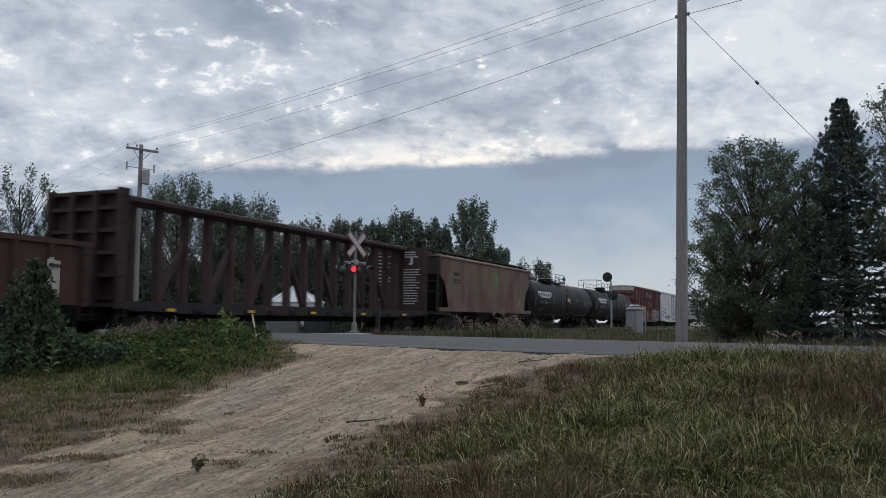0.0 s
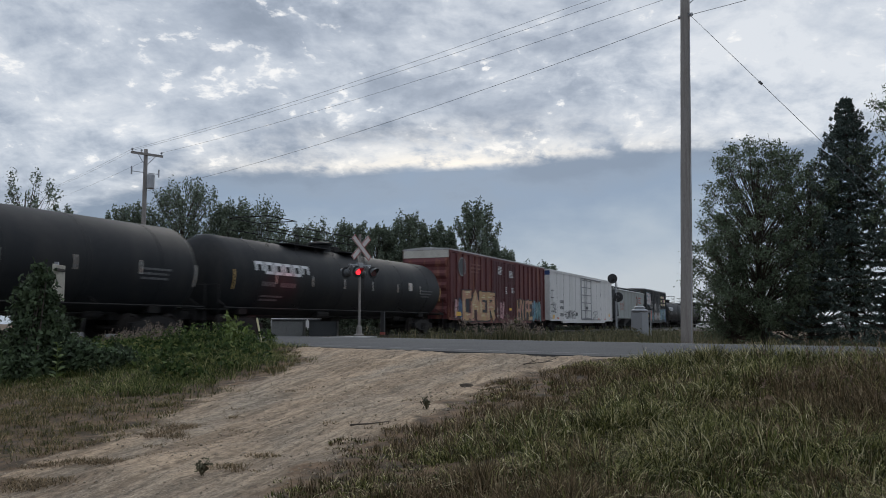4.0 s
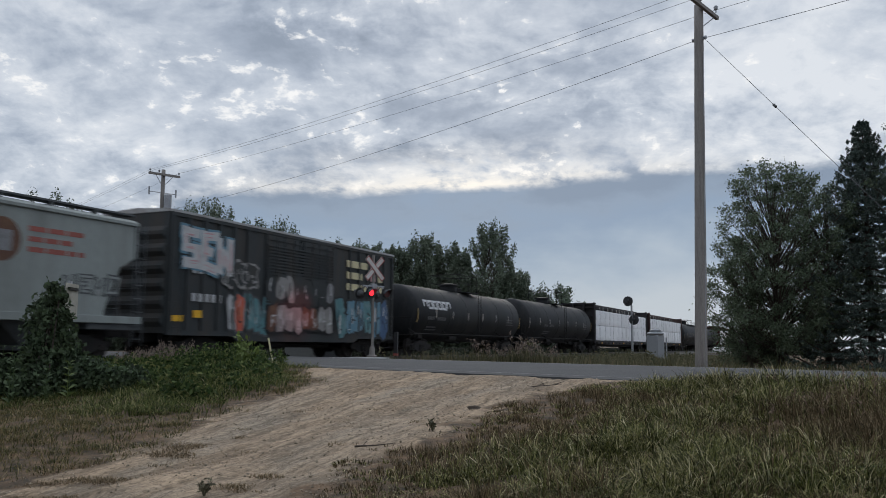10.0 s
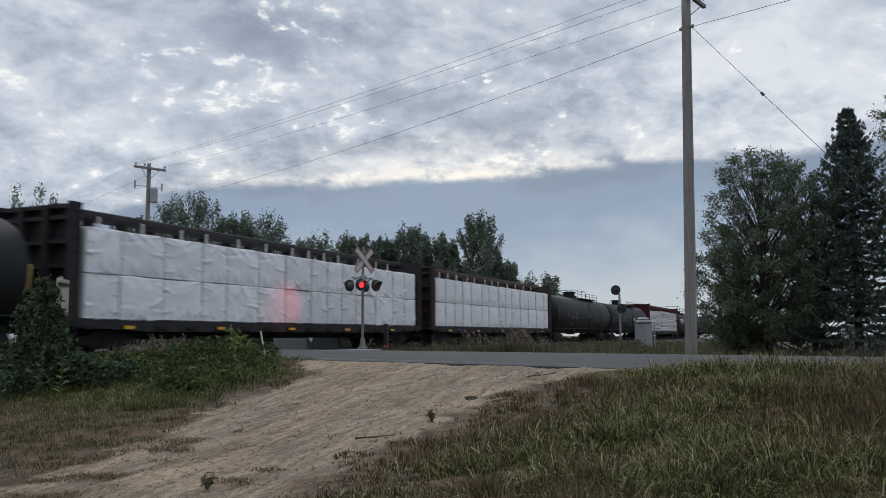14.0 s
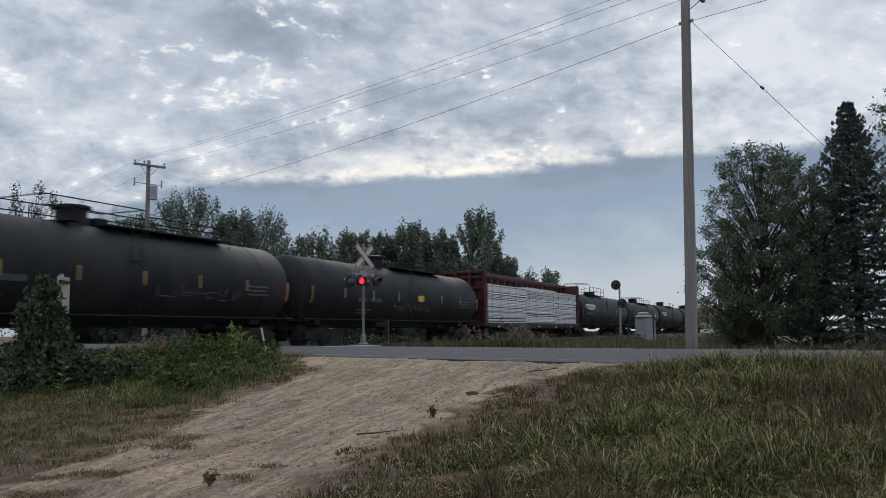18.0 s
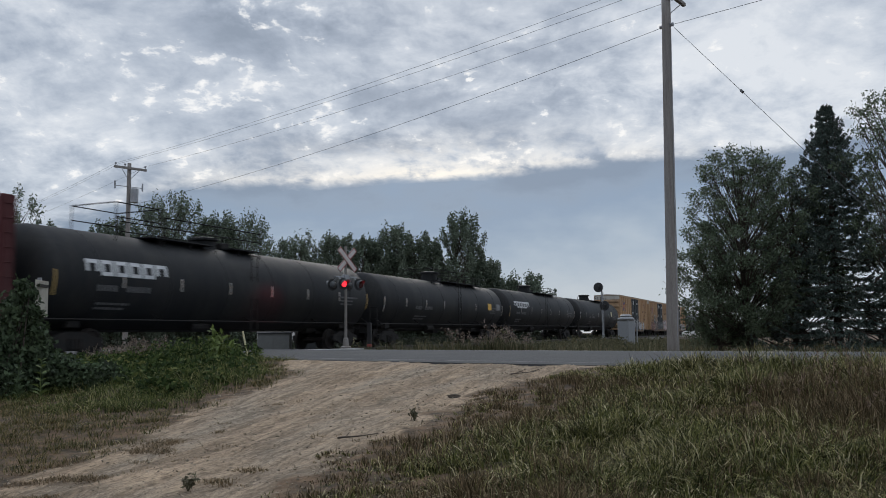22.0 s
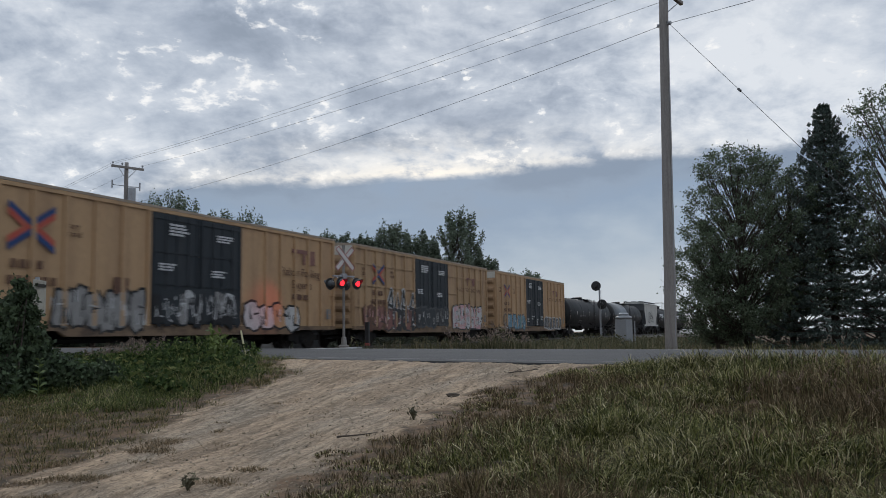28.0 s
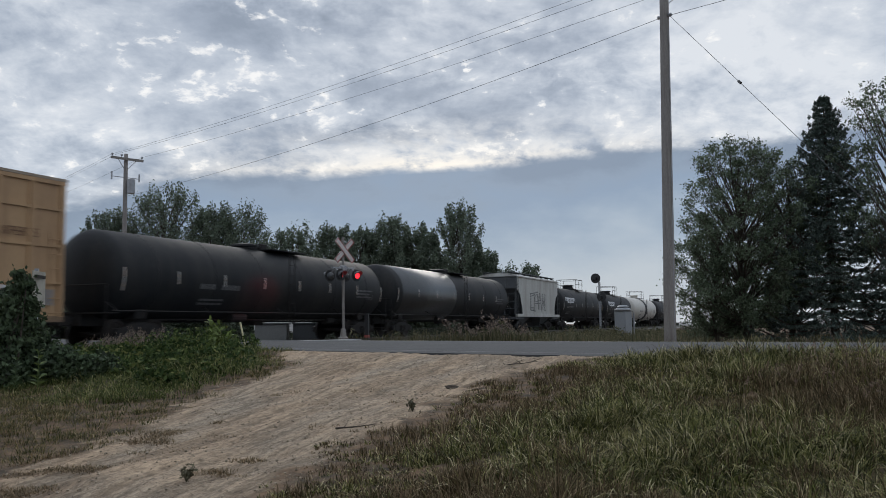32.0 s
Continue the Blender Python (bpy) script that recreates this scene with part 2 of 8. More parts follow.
ASPHALT = mat("worn_asphalt", (0.064, 0.065, 0.068), 0.95, other=(0.088, 0.087, 0.088), scale=0.7, amount=0.6, grain=60, vary=0.3, bump=0.3)
PAINT = mat("road_line_paint", (0.42, 0.42, 0.41), 0.8, other=(0.3, 0.3, 0.3), scale=3)
PAINTW = mat("worn_line_paint", (0.2, 0.2, 0.2), 0.85, other=(0.1, 0.1, 0.102), scale=2.5, amount=0.9)

# ---- mesh tools ----
def mesh_of(name, bm, material):
    me = bpy.data.meshes.new(name)
    bm.to_mesh(me)
    bm.free()
    for x in material if isinstance(material, (list, tuple)) else (material,):
        me.materials.append(x)
    return me


def part(name, bm, material, parent=None, label="", m=None, smooth=False):
    """One mesh object under a thing or a part; bm may be a mesh that other pieces share."""
    me = bm if isinstance(bm, bpy.types.Mesh) else mesh_of(name, bm, material)
    if smooth and not isinstance(bm, bpy.types.Mesh):
        for p in me.polygons:
            p.use_smooth = True
    ob = new(name, me)
    if parent:
        ob.parent = parent
    if m is not None:
        ob.matrix_basis = m
    if label:
        ob["label"] = label
    return ob


def thing(name, label, category, m=None, group="", kind=""):
    ob = new(name)
    if m is not None:
        ob.matrix_basis = m
    return tagged(ob, label, category, group, kind)


def box(bm, x0, x1, y0, y1, z0, z1):
    v = [bm.verts.new((x, y, z)) for x in (x0, x1) for y in (y0, y1) for z in (z0, z1)]
    for f in ((0, 1, 3, 2), (4, 6, 7, 5), (0, 4, 5, 1), (2, 3, 7, 6), (0, 2, 6, 4), (1, 5, 7, 3)):
        bm.faces.new([v[i] for i in f])
    return bm


def boxm(*a, bevel=0.0):
    bm = box(bmesh.new(), *a)
    if bevel:
        bmesh.ops.bevel(bm, geom=bm.edges[:], offset=bevel, segments=1, affect="EDGES")
    return bm


def prism(bm, prof, y0, y1, cap=True):
    """A closed outline of (x, z) drawn out along y."""
    a, b = [bm.verts.new((x, y0, z)) for x, z in prof], [bm.verts.new((x, y1, z)) for x, z in prof]
    n = len(prof)
    for i in range(n):
        bm.faces.new((a[i], a[(i + 1) % n], b[(i + 1) % n], b[i]))
    if cap:
        bm.faces.new(a[::-1]), bm.faces.new(b)
    return bm


def plate(bm, pts, x0, x1):
    """A closed outline of (y, z) drawn out along x."""
    a, b = [bm.verts.new((x0, y, z)) for y, z in pts], [bm.verts.new((x1, y, z)) for y, z in pts]
    n = len(pts)
    for i in range(n):
        bm.faces.new((a[i], a[(i + 1) % n], b[(i + 1) % n], b[i]))
    bm.faces.new(a[::-1]), bm.faces.new(b)
    return bm


def rod(bm, p, q, r0, r1=None, n=6):
    """A round bar from p to q."""
    p, q = Vector(p), Vector(q)
    r1 = r0 if r1 is None else r1
    d = (q - p).normalized()
    u = d.orthogonal().normalized()
    w = d.cross(u)
    A, B = [], []
    for i in range(n):
        c = u * math.cos(2 * math.pi * i / n) + w * math.sin(2 * math.pi * i / n)
        A.append(bm.verts.new(p + c * r0)), B.append(bm.verts.new(q + c * r1))
    for i in range(n):
        bm.faces.new((A[i], A[(i + 1) % n], B[(i + 1) % n], B[i]))
    bm.faces.new(A[::-1]), bm.faces.new(B)
    return bm


def lathe(bm, prof, n=28, axis="y"):
    """A ring for each (place along the axis, radius); axis y or z."""
    rings = []
    for s, r in prof:
        ring = []
        for i in range(n):
            a = 2 * math.pi * i / n
            c, d = math.cos(a) * r, math.sin(a) * r
            ring.append(bm.verts.new((c, s, d) if axis == "y" else ((c, d, s) if axis == "z" else (s, c, d))))
        rings.append(ring)
    for A, B in zip(rings, rings[1:]):
        for i in range(n):
            bm.faces.new((A[i], B[i], B[(i + 1) % n], A[(i + 1) % n]))
    bm.faces.new(rings[0]), bm.faces.new(rings[-1][::-1])
    bmesh.ops.recalc_face_normals(bm, faces=bm.faces[:])
    return bm


def raw(name, verts, faces, material, parent=None, label="", smooth=False):
    """A large mesh straight from arrays; all faces have the same number of corners."""
    me = bpy.data.meshes.new(name)
    verts, faces = np.asarray(verts, np.float32), np.asarray(faces, np.int32)
    k = faces.shape[1]
    me.vertices.add(len(verts)), me.loops.add(faces.size), me.polygons.add(len(faces))
    me.vertices.foreach_set("co", verts.ravel())
    me.loops.foreach_set("vertex_index", faces.ravel())
    me.polygons.foreach_set("loop_start", np.arange(0, faces.size, k, dtype=np.int32))
    me.update(calc_edges=True)
    me.polygons.foreach_set("use_smooth", np.full(len(faces), smooth))
    me.materials.append(material)
    ob = new(name, me)
    if parent:
        ob.parent = parent
    if label:
        ob["label"] = label
    return ob


def leaves(centres, size, rng, droop=0.3, ratio=2.0):
    """Loose quads for leaves: vertices and faces."""
    n = len(centres)
    a = rng.normal(size=(n, 3))
    a[:, 2] -= droop
    a /= np.linalg.norm(a, axis=1)[:, None]
    b = np.cross(a, rng.normal(size=(n, 3)))
    b /= np.linalg.norm(b, axis=1)[:, None]
    s = size * rng.uniform(0.6, 1.35, n)[:, None]
    a, b = a * s * ratio * 0.5, b * s * 0.5
    v = np.stack([centres - a, centres + b * 0.9 - a * 0.1, centres + a, centres - b * 0.9 - a * 0.1], 1).reshape(-1, 3)
    f = np.arange(4 * n).reshape(n, 4)
    return v, f

# ---- ground, road, lane and track ----
NX, NY = 0.358, 0.931            # across the road, away from the camera
TRACK = -20.9                    # the track's centre line
R0, R1 = 11.0, 19.5              # near and far edge of the asphalt, along (NX, NY)
ROAD_Z = 0.15


def across(x, y):
    return NX * x + NY * y


def along(x, y):
    return -NY * x + NX * y


def back(a, n):
    """The place a metres along the road and n metres across."""
    return -NY * a + NX * n, NX * a + NY * n


LANE_L = ((-6.0, 3.0), (-6.8, 5.68), (-6.89, 6.75), (-6.9, 7.6), (-7.31, 8.52), (-7.71, 10.18), (-7.85, 11.37), (-8.15, 12.65), (-9.6, 14.3))
LANE_R = ((-3.5, 3.0), (-3.75, 5.45), (-3.83, 6.3), (-3.9, 7.02), (-3.72, 8.39), (-3.74, 10.08), (-3.48, 11.17), (-3.0, 11.95), (-1.2, 12.6))


def edge_x(edge, y):
    if y <= edge[0][1]:
        return edge[0][0] + (edge[0][1] - y) * (-0.25)
    for (x0, y0), (x1, y1) in zip(edge, edge[1:]):
        if y <= y1:
            return x0 + (x1 - x0) * (y - y0) / (y1 - y0)
    return edge[-1][0]


def in_lane(x, y):
    """Metres inside the lane's edges; negative outside."""
    return min(x - edge_x(LANE_L, y), edge_x(LANE_R, y) - x)


def smooth(a, b, t):
    t = min(1.0, max(0.0, (t - a) / (b - a)))
    return t * t * (3 - 2 * t)


def ground_z(x, y):
    n, d = across(x, y), abs(x - TRACK)
    if n < R0 + 0.2:
        z = -1.0 + 1.12 * max(-0.6, min(1.0, n / 10.6))
    else:
        z = 0.12
    if n > R1:
        z -= 0.5 * smooth(R1, R1 + 4, n)
    z += (-0.42 - z) * smooth(9.0, 2.2, d) * (1 - smooth(R1 + 2, R1 - 2, n) * smooth(R0 - 2, R0 + 2, n))
    if n < R0 - 0.5:
        bank = in_lane(x, y) if y < 14.4 else -3
        z += (0.1 if x < -6 else 0.0) * smooth(0.0, -2.0, bank) * smooth(R0, R0 - 2, n)
        z += 0.05 * noise.noise((x * 0.8, y * 0.8, 0.0)) + 0.025 * noise.noise((x * 2.7, y * 2.7, 3.0))
    if R0 - 0.7 < n < R1 + 0.7:
        z = min(z, ROAD_Z - 0.06)
    return z


def lane_relief(x, y):
    """Ruts along the lane, hollows and clods."""
    if not (-12 < x < 3 and 1 < y < 15) or across(x, y) > R0:
        return 0.0
    d = in_lane(x, y)
    if d < -0.6:
        return 0.0
    mid = (edge_x(LANE_L, y) + edge_x(LANE_R, y)) / 2
    u = x - mid
    rut = -0.03 * (math.exp(-((u - 0.85) / 0.28) ** 2) + math.exp(-((u + 0.75) / 0.3) ** 2))
    fine = 0.02 * noise.noise((u * 4.5, y * 0.6, 4.0)) + 0.006 * noise.noise((x * 7, y * 4, 9.0)) + 0.007 * noise.noise((x * 17, y * 13, 2.0))
    return (rut + fine) * smooth(-0.6, 0.2, d)


def make_ground():
    def axis(lo, hi, fine, core):
        out = list(np.arange(core[0], core[1], fine))
        for end, sign in ((lo, -1), (hi, 1)):
            s, v = fine, out[0] if sign < 0 else out[-1]
            while (v > end) if sign < 0 else (v < end):
                s = s * 1.05 if s < 0.45 else (s * 1.02 if abs(v) < 60 else s * 1.25)
                v += sign * s
                out.insert(0, v) if sign < 0 else out.append(v)
        return [float(q) for q in out]
    xs, ys = axis(-900, 900, 0.085, (-10.0, 2.0)), axis(-700, 1300, 0.085, (4.0, 14.0))
    v = [(x, y, (ground_z(x, y) + lane_relief(x, y)) if abs(x) < 120 and -60 < y < 200 else -0.4) for y in ys for x in xs]
    w = len(xs)
    f = [(j * w + i, j * w + i + 1, (j + 1) * w + i + 1, (j + 1) * w + i) for j in range(len(ys) - 1) for i in range(w - 1)]
    ob = raw("ground", v, f, GROUND, smooth=True)
    tagged(ob, "sandy earth with dry grass and a rutted dirt lane", "ground", kind="structure")
    # how bare the earth is: the lane's own outline with frayed edges
    at = ob.data.attributes.new("bare", "FLOAT", "POINT")
    val = []
    for x, y, z in v:
        n = across(x, y)
        if abs(x) < 40 and -10 < y < 40 and n < R0 + 1:
            d = in_lane(x, y) + 0.4 * noise.noise((x * 1.1, y * 1.1, 7.0)) + 0.35 * noise.noise((x * 3.5, y * 3.5, 1.0)) + 0.2 * noise.noise((x * 9, y * 9, 1.0))
            d -= 0.45 * smooth(0.0, 0.5, noise.noise((x * 2.1, y * 3.2, 6.0)) + 0.1) * smooth(-5.0, -6.2, x) * smooth(8.0, 6.5, y)
            d = max(d, 0.55 - (R0 - n) * 0.9 if y < 30 and x < 6 else -9)
            val.append(smooth(-0.35, 0.35, d))
        else:
            val.append(smooth(2.6, 1.8, abs(x - TRACK)) * 0.0)
    at.data.foreach_set("value", val)
    return ob


def ground_material():
    """Sandy earth with darker patches, gravel and fine ridges along the lane; soil and litter under the grass."""
    m = mat("earth_and_sand", (0.365, 0.275, 0.187), 0.95, other=(0.215, 0.16, 0.108), scale=1.1, amount=0.8, grain=26, vary=0.3, bump=0.8, stretch=(1.5, 0.55, 1), lo=0.4, hi=0.64)
    t = m.node_tree
    N = t.nodes.new
    b = t.nodes["Principled BSDF"]
    sand = b.inputs["Base Color"].links[0].from_socket
    co = N("ShaderNodeTexCoord")

    def noise_tex(scale, detail, rough, stretch=(1, 1, 1)):
        mp, n = N("ShaderNodeMapping"), N("ShaderNodeTexNoise")
        mp.inputs["Scale"].default_value = stretch
        n.inputs["Scale"].default_value, n.inputs["Detail"].default_value, n.inputs["Roughness"].default_value = scale, detail, rough
        link(t, co.outputs["Object"], mp.inputs["Vector"]), link(t, mp.outputs["Vector"], n.inputs["Vector"])
        return n.outputs["Fac"]

    def ramp(fac, a, ca, z, cz):
        r = N("ShaderNodeValToRGB")
        r.color_ramp.elements[0].position, r.color_ramp.elements[0].color = a, (*ca, 1)
        r.color_ramp.elements[1].position, r.color_ramp.elements[1].color = z, (*cz, 1)
        link(t, fac, r.inputs["Fac"])
        return r.outputs["Color"]

    def blend(fac, a, c, mode="MIX"):
        mx = N("ShaderNodeMix")
        mx.data_type, mx.blend_type = "RGBA", mode
        for sock, v in ((mx.inputs[0], fac), (mx.inputs[6], a), (mx.inputs[7], c)):
            if isinstance(v, float):
                sock.default_value = v
            else:
                link(t, v, sock)
        return mx.outputs[2]
    # ridges, scuffs along the lane and clods, shading put into colour; grey gravel
    streak_shade = ramp(noise_tex(3.0, 9, 0.66, (2.2, 0.3, 1)), 0.38, (0.56, 0.53, 0.50), 0.58, (1.16, 1.14, 1.12))
    clods = ramp(noise_tex(16.0, 8, 0.78, (1.3, 0.7, 1)), 0.38, (0.5, 0.48, 0.46), 0.55, (1.17, 1.16, 1.15))
    grey = ramp(noise_tex(0.9, 5, 0.62, (1.6, 0.4, 1)), 0.47, (0, 0, 0), 0.66, (0.6, 0.6, 0.6))
    gravel = ramp(noise_tex(55.0, 3, 0.6), 0.38, (0.13, 0.112, 0.088), 0.62, (0.38, 0.335, 0.265))
    sand = blend(grey, sand, gravel)
    sand = blend(0.9, sand, streak_shade, "MULTIPLY")
    sand = blend(0.9, sand, clods, "MULTIPLY")
    litter = ramp(noise_tex(5.0, 8, 0.65), 0.35, (0.038, 0.03, 0.019), 0.68, (0.2, 0.125, 0.072))
    a = N("ShaderNodeAttribute")
    a.attribute_name = "bare"
    mask = ramp(a.outputs["Fac"], 0.3, (0, 0, 0), 0.7, (1, 1, 1))
    link(t, blend(mask, litter, sand), b.inputs["Base Color"])
    return m


GROUND = ground_material()
make_ground()


def strip(name, n0, n1, a0, a1, z, thick, material, crown=0.0):
    bm = bmesh.new()
    cuts, rows = 48, 6
    grid = []
    for i in range(cuts + 1):
        a = a0 + (a1 - a0) * i / cuts
        line = []
        for k in range(rows + 1):
            n = n0 + (n1 - n0) * k / rows
            x, y = back(a, n)
            line.append(bm.verts.new((x, y, z + crown * (1 - (2 * k / rows - 1) ** 2))))
        grid.append(line)
    for A, B in zip(grid, grid[1:]):
        for k in range(rows):
            bm.faces.new((A[k], B[k], B[k + 1], A[k + 1]))
    bmesh.ops.recalc_face_normals(bm, faces=bm.faces[:])
    geo = bmesh.ops.extrude_face_region(bm, geom=bm.faces[:])
    bmesh.ops.translate(bm, vec=(0, 0, -thick), verts=[e for e in geo["geom"] if isinstance(e, bmesh.types.BMVert)])
    bmesh.ops.recalc_face_normals(bm, faces=bm.faces[:])
    return part(name, bm, material)


# the road ends at the rails and goes on beyond them
mid_n = (R0 + R1) / 2
cross_a = along(TRACK, (mid_n - NX * TRACK) / NY)
road = strip("road", R0, R1, -160, 300, ROAD_Z - 0.05, 0.2, ASPHALT, 0.07)
tagged(road, "worn grey two-lane asphalt road over the crossing", "road", kind="structure")
for n0 in (R0 + 0.45, R1 - 0.55):
    ob = strip("road_line", n0, n0 + 0.1, -160, cross_a - 4, ROAD_Z - 0.034, 0.03, PAINTW if n0 < mid_n else PAINT)
    tagged(ob, "faded white edge line on the asphalt", "road line", kind="structure")
ob = strip("stop_line", mid_n + 0.3, R1 - 0.6, cross_a - 6.2, cross_a - 5.6, ROAD_Z + 0.012, 0.03, PAINT)
tagged(ob, "white stop line before the rails", "stop line", kind="structure")

# ballast bed, ties and rails
bm = prism(bmesh.new(), [(-3.2, -0.75), (-1.75, -0.21), (1.75, -0.21), (3.2, -0.75)], -260, 700)
ob = part("ballast_bed", bm, BALLAST, m=pose(TRACK, 0, 0))
tagged(ob, "grey crushed-stone ballast under the rails", "ballast", kind="structure")
RAILP = [(-0.075, -0.18), (0.075, -0.18), (0.075, -0.165), (0.012, -0.14), (0.012, -0.05), (0.037, -0.04), (0.037, 0.0), (-0.037, 0.0), (-0.037, -0.04), (-0.012, -0.05), (-0.012, -0.14), (-0.075, -0.165)]
for s in (-0.755, 0.755):
    ob = part("rail", prism(bmesh.new(), RAILP, -260, 700), STEEL, m=pose(TRACK + s, 0, 0))
    tagged(ob, "rusty steel rail with a polished head", "rail", kind="structure")
tie = mesh_of("tie", boxm(-1.3, 1.3, -0.115, 0.115, -0.33, -0.165), TIE)
bed = thing("track_ties", "dark creosoted wooden ties between the rails", "railway ties", pose(TRACK, 0, 0), kind="structure")
for i in range(120):
    y = -8 + i * 0.56
    if not 17.5 < y < 31:
        part("tie", tie, TIE, bed, m=pose(random.uniform(-0.03, 0.03), y, 0, 0, 0, random.uniform(-1, 1)))

# ---- the train: running gear shared by all cars ----
WHEEL_R = 0.457
SPINNERS = []          # (wheelset, place on its truck, car)


def wheelset_mesh():
    bm = bmesh.new()
    rod(bm, (-1.0, 0, 0), (1.0, 0, 0), 0.085, n=10)
    for s in (-1, 1):
        prof = [(s * 0.70, 0.2), (s * 0.69, 0.49), (s * 0.72, 0.485), (s * 0.735, 0.459), (s * 0.83, 0.455), (s * 0.835, 0.40), (s * 0.80, 0.37), (s * 0.775, 0.2), (s * 0.82, 0.12)]
        lathe(bm, prof, 24, "x")
        for k in range(4):       # cast marks that show the turning
            a = k * math.pi / 2
            c, d = math.cos(a) * 0.29, math.sin(a) * 0.29
            rod(bm, (s * 0.77, c, d), (s * 0.815, c, d), 0.035, n=6)
        rod(bm, (s * 1.0, 0, 0), (s * 1.12, 0, 0), 0.1, n=8)
    return mesh_of("wheelset", bm, WHEELM)


def truck_mesh():
    bm = bmesh.new()
    for s in (-1, 1):
        a, b = s * 0.93, s * 1.1
        out = [(-1.12, 0.38), (-1.12, 0.62), (-0.8, 0.66), (-0.35, 0.82), (0.35, 0.82), (0.8, 0.66), (1.12, 0.62), (1.12, 0.38), (0.72, 0.38), (0.45, 0.25), (-0.45, 0.25), (-0.72, 0.38)]
        plate(bm, out if s > 0 else out, min(a, b), max(a, b))
        for y in (-0.22, -0.08, 0.08, 0.22):
            rod(bm, (s * 1.12, y, 0.3), (s * 1.12, y, 0.62), 0.06, n=6)
    box(bm, -1.0, 1.0, -0.2, 0.2, 0.45, 0.72)
    box(bm, -0.5, 0.5, -0.45, 0.45, 0.68, 0.84)
    bmesh.ops.recalc_face_normals(bm, faces=bm.faces[:])
    return mesh_of("truck", bm, UNDER)


def coupler_mesh():
    bm = bmesh.new()
    box(bm, -0.12, 0.12, -0.5, 0.2, 0.78, 1.0)
    box(bm, -0.2, 0.16, 0.15, 0.5, 0.76, 1.04)
    rod(bm, (0.45, 0.25, 0.95), (0.3, 0.5, 0.45), 0.03)
    return mesh_of("coupler", bm, UNDER)


WHEELSET, TRUCK, COUPLER = wheelset_mesh(), truck_mesh(), coupler_mesh()


def running_gear(car, half, inset=2.0):
    for s in (-1, 1):
        tr = part("truck", TRUCK, UNDER, car, m=pose(0, s * (half - inset), 0))
        for w in (-0.9, 0.9):
            ws = part("wheelset", WHEELSET, STEEL, tr, m=pose(0, w, WHEEL_R))
            SPINNERS.append((ws, w, car))
        part("coupler", COUPLER, UNDER, car, m=pose(0, s * (half + 0.12), 0, 0, 0, 0 if s > 0 else 180))


def ladder(car, y, z0, z1, x=1.56, width=0.42, material=None, n=0):
    bm = bmesh.new()
    for k in (-0.5, 0.5):
        rod(bm, (x, y + k * width, z0), (x, y + k * width, z1), 0.016, n=5)
    n = n or max(2, int((z1 - z0) / 0.38))
    for i in range(n):
        z = z0 + (z1 - z0) * (i + 0.5) / n
        rod(bm, (x, y - width / 2, z), (x, y + width / 2, z), 0.013, n=5)
    return part("ladder", bm, material or UNDER, car)


def bars(car, rows, material, x, name="lettering", label=""):
    """Writing as plain bars: rows of (y, z, width, height) on the side at x."""
    for y, z, w, h in rows:
        ob = part(name, boxm(x, x + 0.004, y, y + w, z, z + h), material, car, label)
    return ob


def bar_text(y, z, w, h, rng, lines=3, gap=0.55):
    """Lines of word-long bars."""
    out = []
    for i in range(lines):
        p = y
        zz = z - i * h * (1 + gap)
        end = y + w * rng.uniform(0.7, 1.0)
        while p < end - h:
            q = min(end, p + h * rng.uniform(1.5, 4.5))
            out.append((p, zz, q - p, h))
            p = q + h * 0.6
    return out


def words(car, body, y, z, size, material, x, label=""):
    """Letters of the built-in font on the side at x; each letter is a part."""
    cu = bpy.data.curves.new("words", "FONT")
    cu.body, cu.size, cu.extrude, cu.align_x = body, size, 0.002, "CENTER"
    tmp = bpy.data.objects.new("words", cu)
    me = bpy.data.meshes.new_from_object(tmp)
    bpy.data.objects.remove(tmp)
    bm = bmesh.new()
    bm.from_mesh(me)
    bpy.data.meshes.remove(me)
    bmesh.ops.remove_doubles(bm, verts=bm.verts[:], dist=1e-5)
    bm.verts.index_update()
    bm.faces.index_update()
    seen, runs = set(), []
    for start in bm.verts:
        if start.index in seen:
            continue
        seen.add(start.index)
        todo, isle = [start], []
        while todo:
            v = todo.pop()
            isle.append(v)
            for e in v.link_edges:
                w = e.other_vert(v)
                if w.index not in seen:
                    seen.add(w.index)
                    todo.append(w)
        xs = [v.co.x for v in isle]
        runs.append([min(xs), max(xs), isle])
    runs.sort(key=lambda r: r[0])
    letters = []
    for lo, hi, isle in runs:          # the dot of an i belongs to its stem
        if letters and lo < letters[-1][1] - 0.3 * (hi - lo):
            letters[-1][1], letters[-1][2] = max(hi, letters[-1][1]), letters[-1][2] + isle
        else:
            letters.append([lo, hi, isle])
    m = Matrix.Translation((x, y, z)) @ Matrix(((0, 0, 1, 0), (1, 0, 0, 0), (0, 1, 0, 0), (0, 0, 0, 1)))
    for _, _, isle in letters:
        one, copy = bmesh.new(), {}
        for v in isle:
            copy[v.index] = one.verts.new(v.co)
        for f in {f.index: f for v in isle for f in v.link_faces}.values():
            one.faces.new([copy[v.index] for v in f.verts])
        bmesh.ops.recalc_face_normals(one, faces=one.faces[:])
        part("letter", one, material, car, label, m)
    bm.free()


